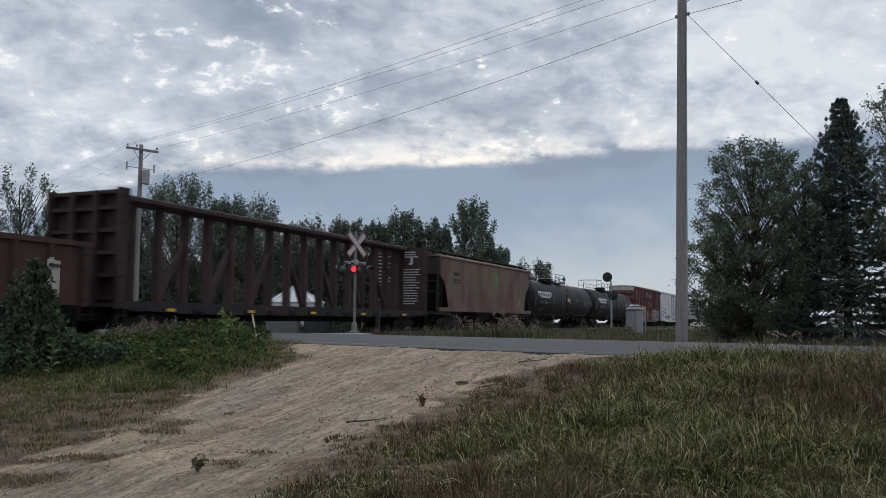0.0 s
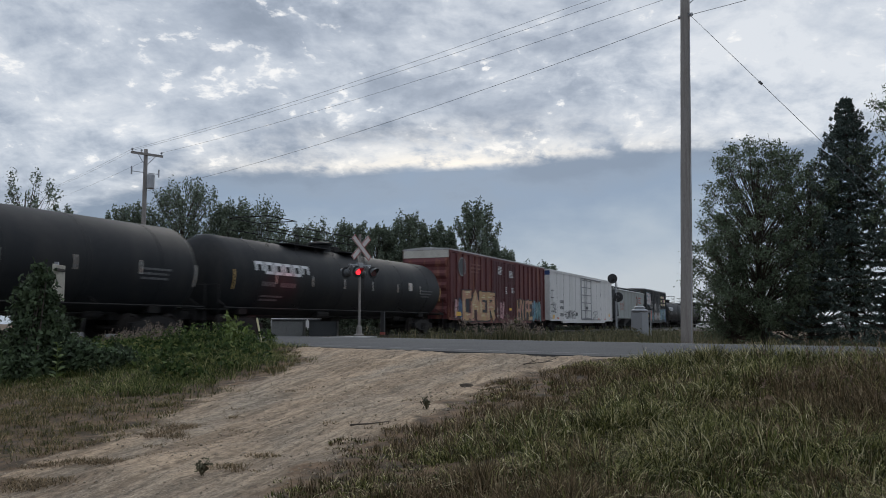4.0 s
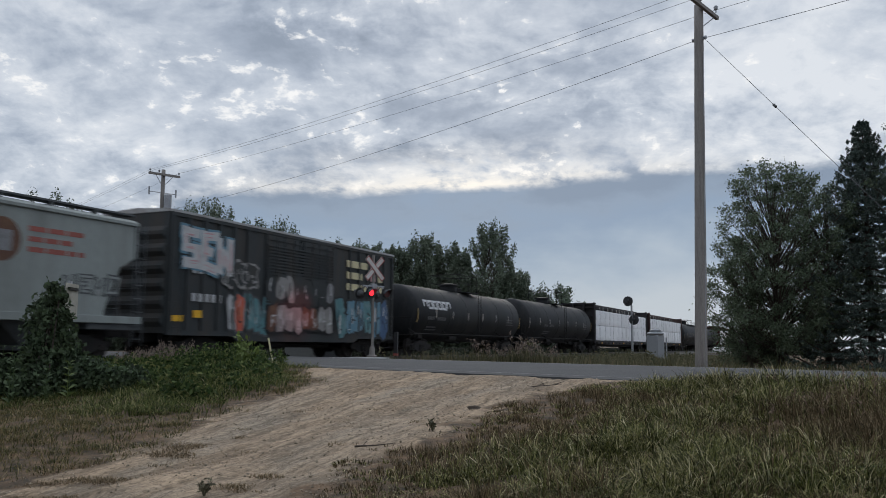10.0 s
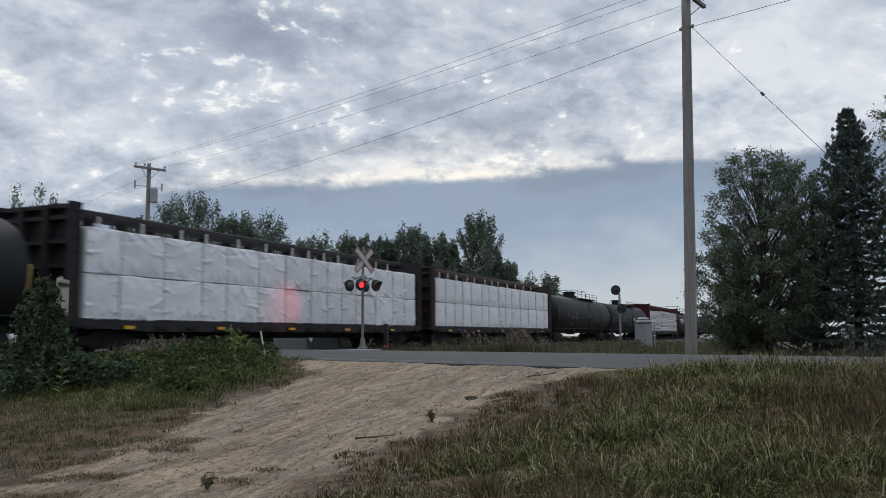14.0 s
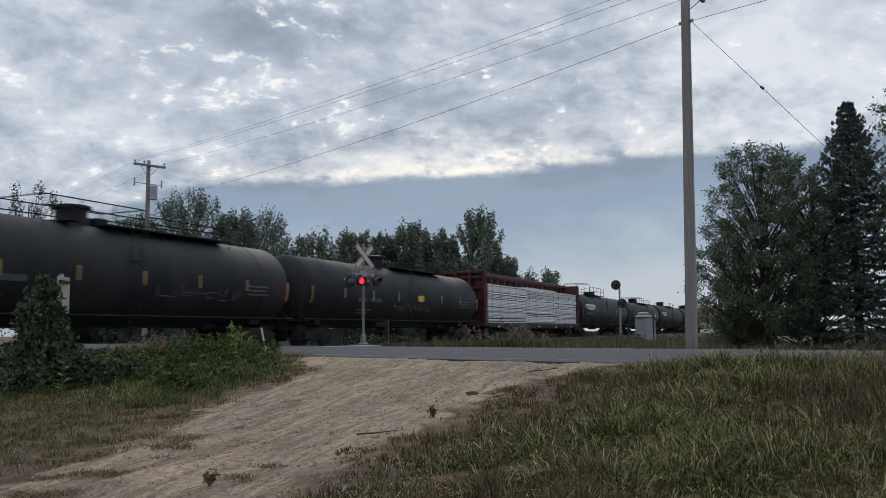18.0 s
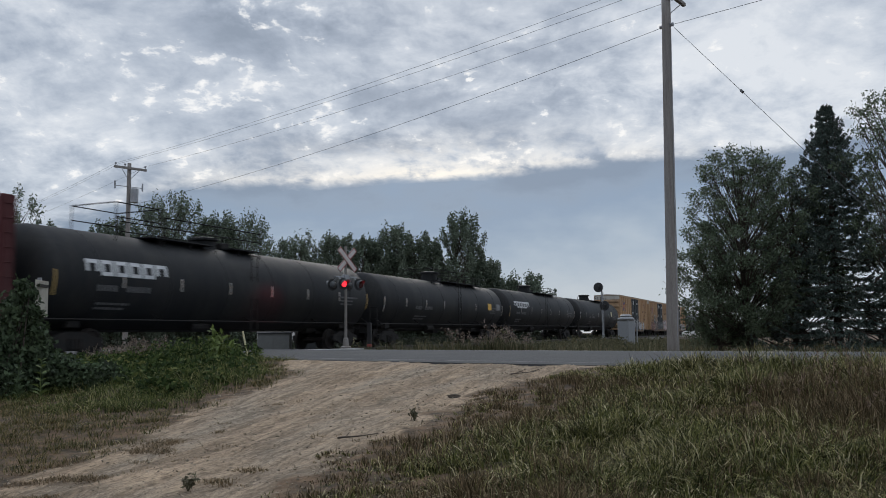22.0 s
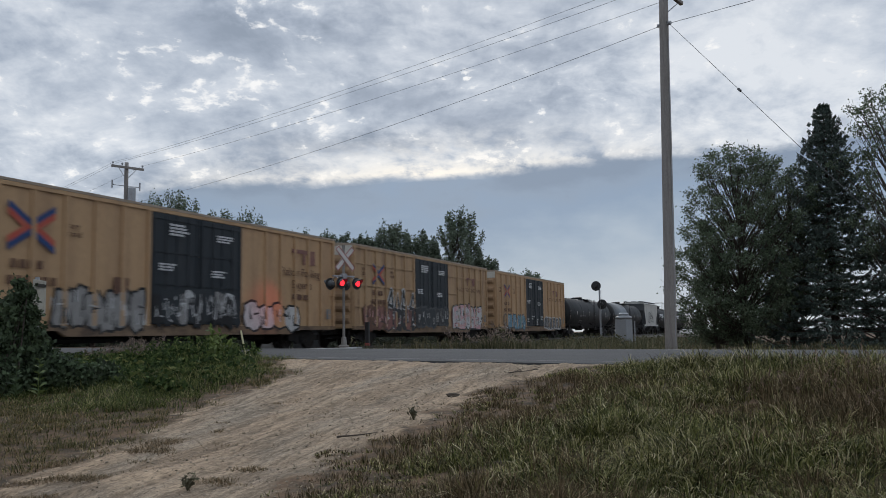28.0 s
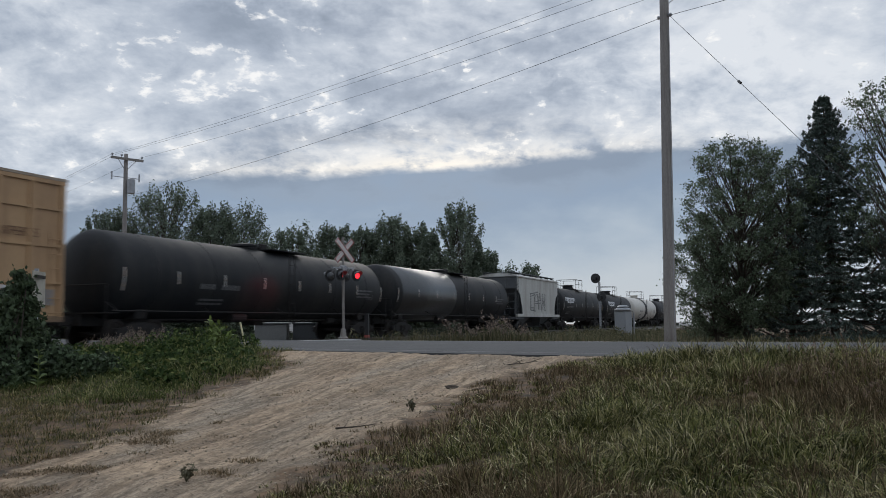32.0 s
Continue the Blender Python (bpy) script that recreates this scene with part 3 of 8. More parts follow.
STROKES = {"C": "TR-TL-BL-BR", "A": "BL-ML-TC-MR-BR ML-MR", "E": "TR-TL-BL-BR ML-MC", "R": "BL-TL-TR-MR-ML MC-BR", "H": "TL-BL TR-BR ML-MR", "Y": "TL-MC-TR MC-BC",
           "P": "BL-TL-TR-MR-ML", "S": "TR-TL-ML-MR-BR-BL", "K": "TL-BL TR-ML-BR", "N": "BL-TL-BR-TR", "M": "BL-TL-MC-TR-BR", "W": "TL-BL-MC-BR-TR", "O": "TL-TR-BR-BL-TL",
           "V": "TL-BC-TR", "I": "TC-BC", "Z": "TL-TR-BL-BR", "U": "TL-BL-BR-TR", "L": "TL-BL-BR"}
SPOT = {"T": 1.0, "M": 0.5, "B": 0.0, "L": 0.0, "C": 0.5, "R": 1.0}


def graffiti(car, word, y, z, w, h, fill, line, x, seed, fat=0.34, second=None, third=None, ground=None, wild=1.0):
    """Sprayed letters: broad strokes with an outline, uneven in size and lean; each letter is a part."""
    rng = random.Random(seed)
    cell = w / len(word)
    if ground:           # the sprayed ground behind the letters, with a bumpy rim
        n = 6 * len(word)
        top = [(y + w * (1 - i / n), z + h * (0.86 + 0.16 * abs(math.sin(i * 0.9)) * rng.random())) for i in range(n + 1)]
        low = [(y + w * i / n, z - 0.03 + h * 0.1 * rng.random()) for i in range(n + 1)]
        bm = plate(bmesh.new(), low + top, x - 0.006, x - 0.003)
        bmesh.ops.recalc_face_normals(bm, faces=bm.faces[:])
        part("sprayed_ground", bm, ground, car)
    for i, ch in enumerate(word):
        jit, layers = {}, []
        lean, drop, tall = rng.uniform(-0.12, 0.12) * wild, rng.uniform(-0.06, 0.06) * h * wild, 1.0 + rng.uniform(-0.12, 0.08) * wild

        def spot(k):
            if k not in jit:
                u, v = SPOT[k[1]], SPOT[k[0]]
                jit[k] = (y + cell * (i + 0.16 + 0.68 * u + rng.uniform(-0.07, 0.07) * wild) + lean * v * h,
                          z + drop + h * tall * (0.1 + 0.8 * v + rng.uniform(-0.06, 0.06) * wild))
            return jit[k]
        for run in STROKES[ch].split():
            pts = [spot(k) for k in run.split("-")]
            layers += list(zip(pts, pts[1:]))
        for d, (r, material, name) in enumerate(((cell * fat * 0.5 + min(0.07, cell * 0.09), line, "sprayed_outline"), (cell * fat * 0.5, second if second and i % 2 else fill, "sprayed_letter"))):
            bm = bmesh.new()
            for j, ((y0, z0), (y1, z1)) in enumerate(layers):
                n = math.hypot(y1 - y0, z1 - z0) + 1e-6
                dy, dz = (y1 - y0) / n * r, (z1 - z0) / n * r
                k = 1 + rng.uniform(-0.25, 0.2) * wild
                pts = [(y0 - dy - dz * k, z0 - dz + dy * k), (y0 - dy * 1.1 + dz, z0 - dz * 1.1 - dy), (y1 + dy + dz * k, z1 + dz - dy * k), (y1 + dy * 1.1 - dz, z1 + dz * 1.1 + dy)]
                e = x + d * 0.008 + (i % 2) * 0.002 + (j % 7) * 0.0008
                plate(bm, pts[::-1], e, e + 0.003)
            bmesh.ops.recalc_face_normals(bm, faces=bm.faces[:])
            letter = part(name, bm, material, car)
        if third:            # lighter streaks inside the strokes
            bm = bmesh.new()
            for j, ((y0, z0), (y1, z1)) in enumerate(layers):
                n = math.hypot(y1 - y0, z1 - z0) + 1e-6
                r = cell * fat * 0.5
                dy, dz = (y1 - y0) / n * r, (z1 - z0) / n * r
                for k in range(2):
                    o, t, a, b = rng.uniform(-0.7, 0.7), rng.uniform(0.06, 0.2), rng.uniform(-0.1, 0.4), rng.uniform(0.6, 1.1)
                    p, q = (y0 + (y1 - y0) * a - dz * o, z0 + (z1 - z0) * a + dy * o), (y0 + (y1 - y0) * b - dz * o, z0 + (z1 - z0) * b + dy * o)
                    e = x + 0.018 + (j % 5) * 0.001
                    plate(bm, [(p[0] - dz * t, p[1] + dy * t), (p[0] + dz * t, p[1] - dy * t), (q[0] + dz * t * 0.6, q[1] - dy * t * 0.6), (q[0] - dz * t * 0.6, q[1] + dy * t * 0.6)][::-1], e, e + 0.002)
            bmesh.ops.recalc_face_normals(bm, faces=bm.faces[:])
            part("sprayed_highlight", bm, third, letter)


def throwup(car, y, z, w, h, n, fill, line, shade, x, seed, shine=None, ground=None):
    """Sprayed bubble shapes that nobody could read: bulging forms with an outline, dark slits and light streaks."""
    rng = random.Random(seed)
    cell = w / n
    if ground:
        k = 4 * n
        top = [(y + w * (1.02 - 1.04 * i / k), z + h * rng.uniform(0.45, 0.8)) for i in range(k + 1)]
        low = [(y + w * (1.04 * i / k - 0.02), z - 0.04 + h * 0.08 * rng.random()) for i in range(k + 1)]
        bm = plate(bmesh.new(), low + top, x - 0.006, x - 0.003)
        bmesh.ops.recalc_face_normals(bm, faces=bm.faces[:])
        part("sprayed_ground", bm, ground, car)
    for i in range(n):
        cy, cz = y + cell * (i + 0.5), z + h * rng.uniform(0.44, 0.54)
        ry, rz, lean = cell * rng.uniform(0.46, 0.6), h * rng.uniform(0.42, 0.52), rng.uniform(-0.2, 0.2)
        wob = [rng.uniform(0.8, 1.12) for _ in range(16)]
        ring = []
        for k in range(16):
            a = 2 * math.pi * k / 16
            c, s = math.cos(a), math.sin(a)
            c, s = math.copysign(abs(c) ** 0.6, c), math.copysign(abs(s) ** 0.6, s)
            ring.append((c * ry * wob[k] + lean * s * rz, s * rz * wob[k]))
        e = x + (i % 2) * 0.003
        for d, (grow, m2, nm) in enumerate(((min(0.07, 0.12 * cell) + 0.02, line, "sprayed_outline"), (0.0, rng.choice(fill) if isinstance(fill, tuple) else fill, "sprayed_letter"))):
            pts = [(cy + p * (1 + grow / ry), cz + q * (1 + grow / rz)) for p, q in ring]
            bm = plate(bmesh.new(), pts, e + d * 0.007, e + d * 0.007 + 0.002)
            bmesh.ops.recalc_face_normals(bm, faces=bm.faces[:])
            form = part(nm, bm, m2, car)
        for k in range(rng.choice((4, 5, 6))):
            p, q = cy + ry * rng.uniform(-0.6, 0.6), cz + rz * rng.uniform(-0.8, 0.3)
            a, L = rng.choice((0.0, 1.45, 1.6, 1.75)) + rng.uniform(-0.25, 0.25), rng.uniform(0.4, 0.9)
            u, v = math.cos(a) * ry * L, math.sin(a) * rz * L
            nn = math.hypot(u, v)
            tk = min(ry, rz) * rng.uniform(0.06, 0.16) / nn
            pts = [(p - v * tk, q + u * tk), (p + v * tk, q - u * tk), (p + u + v * tk * 0.5, q + v - u * tk * 0.5), (p + u - v * tk * 0.5, q + v + u * tk * 0.5)]
            bm = plate(bmesh.new(), pts, x + 0.014, x + 0.0155 + 0.001 * k)
            bmesh.ops.recalc_face_normals(bm, faces=bm.faces[:])
            part("sprayed_highlight" if k % 3 == 1 and shine else "sprayed_slit", bm, shine if k % 3 == 1 and shine else shade, form)


def signs(y, z, n, h):
    """A number as one plain block for each character."""
    return [(y + i * h * 0.9, z + h * 0.12, h * 0.55, h * 0.76) for i in range(n)]


def blocks(car, y, z, w, h, n, material, x=None, tank=None):
    """A company's name as plain blocks; on a tank they follow the shell (radius, height of its axis)."""
    cell = w / n
    for i in range(n):
        bm = bmesh.new()
        a, b = y + cell * i + cell * 0.06, y + cell * (i + 1) - cell * 0.06
        s, e = h * 0.24, cell * 0.22
        sides = [(a, b, z + h - s, z + h), (a, a + e, z + s, z + h - s), (b - e, b, z + s, z + h - s), (a, b, z, z + s)]
        for r in sides[:3] if i in (0, 5) else sides:          # frames, the outer ones open below
            if tank:
                curved(bm, r[0], r[1], r[2], r[3], *tank)
            else:
                box(bm, x, x + 0.004, *r)
        part("company_mark", bm, material, car, "white block of the company name")


def curved(bm, y0, y1, z0, z1, rad, zc, proud=0.006):
    """A thin patch on the near side of a shell."""
    n = max(1, int((z1 - z0) / 0.15))
    prev = None
    for i in range(n + 1):
        z = z0 + (z1 - z0) * i / n
        x = math.sqrt(max(0.0, rad * rad - (z - zc) ** 2)) + proud
        cur = (bm.verts.new((x, y0, z)), bm.verts.new((x, y1, z)))
        if prev:
            bm.faces.new((prev[0], prev[1], cur[1], cur[0]))
        prev = cur


# ---- box cars ----
def post_mesh(material, z0, z1, wide=0.07, deep=0.075):
    return mesh_of("side_post", plate(bmesh.new(), [(-wide, z0), (wide, z0), (wide, z1), (-wide, z1)], 0, deep), material)


def box_car(name, label, length, paint, roof_mat, door_mat, doors, top=5.1, sill=0.75, posts=(), rails=(), ribs=5, end_mat=None, plain_door=False, sill_mat=None, group="train", end_top=None):
    """doors: (y0, y1, leaves). posts: places along the side. rails: heights of long ribs."""
    car = thing(name, label, "freight car", group=group)
    half = length / 2
    S = 1.47
    bm = bmesh.new()
    box(bm, -S, S, -half, half, sill + 0.12, top - 0.1)
    part("body", bm, paint, car)
    # roof with a low ridge and cross seams
    bm = prism(bmesh.new(), [(-S - 0.06, top - 0.1), (S + 0.06, top - 0.1), (S + 0.06, top - 0.02), (0, top + 0.08), (-S - 0.06, top - 0.02)], -half - 0.03, half + 0.03)
    part("roof", bm, roof_mat, car)
    for s in (-1, 1):
        bm = bmesh.new()
        box(bm, min(s * (S - 0.02), s * (S + 0.055)), max(s * (S - 0.02), s * (S + 0.055)), -half, half, top - 0.22, top - 0.105)
        part("top_chord", bm, paint, car)
        bm = bmesh.new()
        a, b = min(s * (S - 0.05), s * (S + 0.06)), max(s * (S - 0.05), s * (S + 0.06))
        pts = [(-half, sill + 0.22), (-half, sill + 0.05), (-half + 3.3, sill + 0.05), (-half + 3.6, sill - 0.12), (half - 3.6, sill - 0.12), (half - 3.3, sill + 0.05), (half, sill + 0.05), (half, sill + 0.22)]
        plate(bm, pts[::-1], a, b)
        bmesh.ops.recalc_face_normals(bm, faces=bm.faces[:])
        part("side_sill", bm, sill_mat or paint, car)
    if posts:
        me = post_mesh(paint, sill + 0.2, top - 0.2)
        for y in posts:
            part("side_post", me, paint, car, m=pose(S, y, 0))
            part("side_post", me, paint, car, m=pose(-S, y, 0, 0, 0, 180))
    for z in rails:
        for a, b in ((-half, doors[0]), (doors[1], half)):
            for s in (S, -S - 0.045):
                part("side_rail", boxm(s, s + 0.045, a + 0.06, b - 0.06, z, z + 0.08), paint, car)
    # doors with their own frames and bars
    y0, y1, leaves = doors
    w = (y1 - y0) / leaves
    for i in range(leaves):
        for s in (-1, 1):
            bm = bmesh.new()
            a, b = (S + 0.002, S + 0.05) if s > 0 else (-S - 0.05, -S - 0.002)
            box(bm, a, b, y0 + i * w + 0.03, y0 + (i + 1) * w - 0.03, sill + 0.25, top - 0.24)
            door = part("door", bm, door_mat, car)
            e = b if s > 0 else a - 0.03
            if plain_door:
                continue
            bm = bmesh.new()
            for z in (0.02, 0.36, 0.66, 0.97):
                zz = sill + 0.27 + (top - sill - 0.6) * z
                box(bm, e, e + 0.03, y0 + i * w + 0.06, y0 + (i + 1) * w - 0.06, zz, zz + 0.06)
            for y in (0.04, 0.5, 0.93):
                box(bm, e, e + 0.028, y0 + (i + y) * w, y0 + (i + y) * w + 0.06, sill + 0.27, top - 0.26)
            part("door_frame", bm, door_mat, door)
            if s > 0:
                bm = bmesh.new()
                for y in (0.28, 0.74):
                    rod(bm, (b + 0.05, y0 + (i + y) * w, sill + 0.3), (b + 0.05, y0 + (i + y) * w, top - 0.3), 0.02, n=6)
                part("locking_bar", bm, door_mat, door)
    # corrugated ends
    for s in (-1, 1):
        bm = bmesh.new()
        step = (top - sill - 0.75) / max(1, ribs)
        for i in range(ribs):
            z = sill + 0.25 + i * step
            pts = [(-1.35, z + step * 0.12), (-1.35, z + step * 0.88), (1.35, z + step * 0.88), (1.35, z + step * 0.12)]
            a = [bm.verts.new((px, s * half, pz)) for px, pz in pts]
            c = [bm.verts.new((px * 0.96, s * (half + 0.09), z + step * (0.4 if pz < z + step * 0.5 else 0.6))) for px, pz in pts]
            for k in range(4):
                bm.faces.new((a[k], a[(k + 1) % 4], c[(k + 1) % 4], c[k]))
            bm.faces.new(c)
        bmesh.ops.recalc_face_normals(bm, faces=bm.faces[:])
        part("end_ribs", bm, end_mat or paint, car) if ribs else bm.free()
        if end_top:
            y = s * half
            part("end_panel", boxm(-S, S, min(y, y + s * 0.012), max(y, y + s * 0.012), top - 0.55, top - 0.11), end_top, car, "pale strip along the top of the end")
        ladder(car, s * (half - 0.35), sill + 0.1, sill + 2.6, S + 0.075, material=paint)
        for x in (-1.3, 1.3):
            bm = bmesh.new()
            rod(bm, (x, s * (half + 0.08), sill - 0.35), (x, s * (half - 0.4), sill - 0.35), 0.02)
            rod(bm, (x, s * (half + 0.05), sill - 0.35), (x, s * (half + 0.05), sill + 0.1), 0.02)
            rod(bm, (x, s * (half - 0.4), sill - 0.35), (x, s * (half - 0.4), sill + 0.1), 0.02)
            part("step", bm, UNDER, car)
    part("centre_sill", boxm(-0.35, 0.35, -half + 0.2, half - 0.2, 0.62, 1.0), UNDER, car)
    part("brake_reservoir", rod(bmesh.new(), (0.75, -1.8, 0.6), (0.75, -0.5, 0.6), 0.2, n=10), UNDER, car)
    # dark slab added to darken the gap between the trucks, standing for brake gear
    part("brake_rigging", boxm(-0.5, 0.5, -half + 3.8, half - 4.0, 0.45, 0.62, bevel=0.05), UNDER, car)
    running_gear(car, half)
    return car


# ---- tank cars ----
AMBERR = mat("dull_amber_reflector", (0.5, 0.34, 0.12), 0.45, other=(0.35, 0.22, 0.08), scale=6)
DIML = mat("dim_grey_lettering", (0.13, 0.13, 0.135), 0.6, other=(0.07, 0.07, 0.07), scale=5)

# what stands on a tank: place of the manway, front and rear of its platform, tall railing, low railing, the manway's height
TOPS = {"long": (-0.95, -4.9, 1.4, (-6.4, -4.4), (-4.2, 1.4), 0.36), "rear": (-1.1, -1.9, 5.4, None, (0.0, 5.4), 0.55), "cage": (-0.7, -1.4, 1.6, (-1.2, 1.4), None, 0.42),
        "mid": (-0.2, -1.2, 6.2, (-2.0, 1.9), (2.1, 6.2), 0.55), "bare": (-0.6, -1.2, 2.6, None, None, 0.16)}


def tank_car(label, length, paint=None, rad=1.55, axis=2.4, mark=None, patches=(), seed=0, two_tone=None, deck="rear", refl=None, tag=None):
    car = thing("tank_car", label, "freight car", group="train")
    paint = paint or BLACK
    rng = random.Random(seed)
    half = length / 2
    L = half - 0.2
    prof = []
    for a in (0.02, 0.25, 0.5, 0.7, 0.85, 0.95, 1.0):
        prof.append((-L + 0.62 * (1 - math.sqrt(max(0, 1 - a * a))), rad * a))
    mid = [(y, rad) for y in (-L * 0.5, 0, L * 0.5)]
    prof = prof + mid + [(-y, r) for y, r in prof[::-1]]
    bm = lathe(bmesh.new(), prof, 40)
    bmesh.ops.translate(bm, vec=(0, 0, axis), verts=bm.verts[:])
    shell = part("shell", bm, paint, car, smooth=True)
    # weld seams round the jacket
    for k in (-0.78, -0.46, -0.15, 0.15, 0.46, 0.78):
        bm = lathe(bmesh.new(), [(L * k - 0.03, rad + 0.001), (L * k - 0.02, rad + 0.008), (L * k + 0.02, rad + 0.008), (L * k + 0.03, rad + 0.001)], 40)
        bmesh.ops.translate(bm, vec=(0, 0, axis), verts=bm.verts[:])
        part("seam", bm, paint, shell, smooth=True)
    if two_tone:
        a, b, m2 = two_tone
        bm = lathe(bmesh.new(), [(a, rad + 0.002), (a + 0.01, rad + 0.011), (b - 0.01, rad + 0.011), (b, rad + 0.002)], 40)
        bmesh.ops.translate(bm, vec=(0, 0, axis), verts=bm.verts[:])
        part("jacket", bm, m2, shell, "jacket section in a second finish", smooth=True)
    top = axis + rad
    # manway, its platform and rails
    hy, lo, hi, loop, low, rise = TOPS[deck]
    tall = 0.62 if deck == "mid" else 0.95
    part("manway", lathe(bmesh.new(), [(top - 0.15, 0.5), (top + rise - 0.13, 0.48), (top + rise - 0.1, 0.6), (top + rise - 0.02, 0.6), (top + rise + 0.04, 0.3)], 18, "z"), paint, car, m=pose(0, hy, 0))
    part("valve_bonnet", boxm(-0.3, 0.3, hy + 0.7, hy + 1.25, top - 0.05, top + 0.25, bevel=0.03), UNDER, car)
    for a, b in ((lo, hy - 0.54), (hy + 0.54, hi)):
        part("platform", boxm(-0.98, 0.98, a, b, top - 0.05, top - 0.01), BLACK, car)
    for x in (-0.95, 0.95):
        for run, up in ((loop, top + tall), (low, top + (0.7 if deck == "long" else 0.42))):
            if not run:
                continue
            a, b = run
            k = max(2, int((b - a) / 1.2) + 1)
            for i in range(k):
                y = a + (b - a) * i / (k - 1)
                part("railing_post", rod(bmesh.new(), (x, y, top - 0.3), (x, y, up), 0.02, n=5), UNDER, car)
            for z in (up, top + 0.5 * (up - top)):
                part("handrail", rod(bmesh.new(), (x, a - 0.02, z), (x, b + 0.02, z), 0.02, n=5), UNDER, car)
    if loop:
        for y in loop:
            part("end_rail", rod(bmesh.new(), (-0.97, y, top + tall), (0.97, y, top + tall), 0.02, n=5), UNDER, car)
    ladder(car, hy + 1.15, 0.6, top - 0.1, 1.56, 0.4)
    # the walkway pipe along the side, stub sills and saddles
    bm = bmesh.new()
    for x in (-1.5, 1.5):
        rod(bm, (x, -half + 0.2, 1.18), (x, half - 0.2, 1.18), 0.025, n=6)
        for y in (-half + 0.4, -L * 0.5, 0, L * 0.5, half - 0.4):
            rod(bm, (x, y, 1.18), (x * 0.72, y, 1.45), 0.02, n=5)
    part("side_handrail", bm, UNDER, car)
    for s in (-1, 1):
        bm = bmesh.new()
        box(bm, -0.4, 0.4, min(s * (half - 3.4), s * half), max(s * (half - 3.4), s * half), 0.72, 1.12)
        y = s * (half - 2.0)
        pts = [(-0.95, 0.95), (0.95, 0.95), (1.0, 1.55), (0.7, 1.35), (0, 1.2), (-0.7, 1.35), (-1.0, 1.55)]
        prism(bm, pts, y - 0.25, y + 0.25)
        bmesh.ops.recalc_face_normals(bm, faces=bm.faces[:])
        part("saddle", bm, UNDER, car)
        bm = bmesh.new()
        box(bm, -1.45, 1.45, min(s * (half - 0.55), s * (half + 0.02)), max(s * (half - 0.55), s * (half + 0.02)), 1.1, 1.14)
        for x in (-1.4, 1.4):
            rod(bm, (x, s * (half - 0.02), 0.35), (x, s * (half - 0.02), 2.0), 0.02, n=5), rod(bm, (x, s * (half - 0.5), 0.35), (x, s * (half - 0.5), 1.12), 0.02, n=5)
            rod(bm, (x, s * (half - 0.02), 0.37), (x, s * (half - 0.5), 0.37), 0.018, n=5)
        rod(bm, (-1.4, s * (half - 0.02), 2.0), (1.4, s * (half - 0.02), 2.0), 0.02, n=5)
        part("end_platform", bm, UNDER, car)
        # an upright cylinder of the brake gear, and a small placard
    bm = bmesh.new()
    rod(bm, (0.8, -2.6, 1.0), (0.8, -1.7, 1.0), 0.16, n=10)
    part("air_reservoir", bm, UNDER, car)
    for x, z in ((-0.45, 0.86), (0.5, 0.92)):
        part("brake_pipe", rod(bmesh.new(), (x, -half + 3.2, z), (x, half - 3.2, z), 0.035, n=6), UNDER, car)
    part("brake_cylinder", rod(bmesh.new(), (0.5, half - 4.6, 0.9), (0.5, half - 3.9, 0.9), 0.14, n=10), UNDER, car)
    part("bottom_outlet", boxm(-0.3, 0.3, -0.35, 0.35, 0.7, 1.2), UNDER, car)
    # upright reflectors along the waist
    k = 8
    for i in range(k):
        y = -L + 0.5 + (2 * L - 1.0) * i / (k - 1)
        bm = bmesh.new()
        high = 0.75 if i in (0, k - 1) else 0.45
        curved(bm, y - 0.035, y + 0.035, axis - 0.25 - (high - 0.45), axis + 0.18, rad, axis, 0.012)
        part("reflector", bm, refl or (AMBERR if i in (0, k - 1) and rng.random() < 0.5 else WHITER), shell)
    if tag:              # a thin sprayed scrawl on the shell, one piece for each stroke group
        ty, tz, tw, th, n = tag
        for i in range(n):
            bm = bmesh.new()
            a, w = ty + tw * i / n, tw / n
            for _ in range(4):
                z0, y0 = tz + th * rng.uniform(0, 0.5), a + w * rng.uniform(0, 0.7)
                if rng.random() < 0.55:
                    curved(bm, y0, y0 + 0.035, z0, z0 + th * rng.uniform(0.3, 0.5), rad, axis, 0.012)
                else:
                    curved(bm, y0, y0 + w * rng.uniform(0.3, 0.7), z0, z0 + 0.03, rad, axis, 0.0125)
            part("sprayed_scrawl", bm, DIML if n < 7 else GREYP, shell)
    if mark:
        y, w, h, n = mark
        blocks(car, y, 2.5, w, h, n, WHITEP, tank=(rad, axis, 0.012))
    y = mark[0] + 0.5 if mark else -L * 0.55
    number = [(a + (0.35 if i > 3 else 0), z, w, h) for i, (a, z, w, h) in enumerate(signs(y, min(axis, 2.5) - 0.4, 9, 0.24))]
    for rows in (number, bar_text(y + 0.1, axis - 0.78, 1.7, 0.07, rng, 1), bar_text(y + 0.1, axis - 0.92, 1.5, 0.07, rng, 1), bar_text(L - 3.0, axis - 0.1, 1.5, 0.07, rng, 1), bar_text(L - 3.0, axis - 0.25, 1.3, 0.07, rng, 1), bar_text(L - 3.0, axis - 0.4, 1.4, 0.07, rng, 1)):
        bm = bmesh.new()
        for (a, z, w, h) in rows:
            curved(bm, a, a + w, z, z + h, rad, axis, 0.012)
        part("lettering", bm, DIML, car)
    for (a, b, z0, z1, m2, nm, lb) in patches:
        bm = bmesh.new()
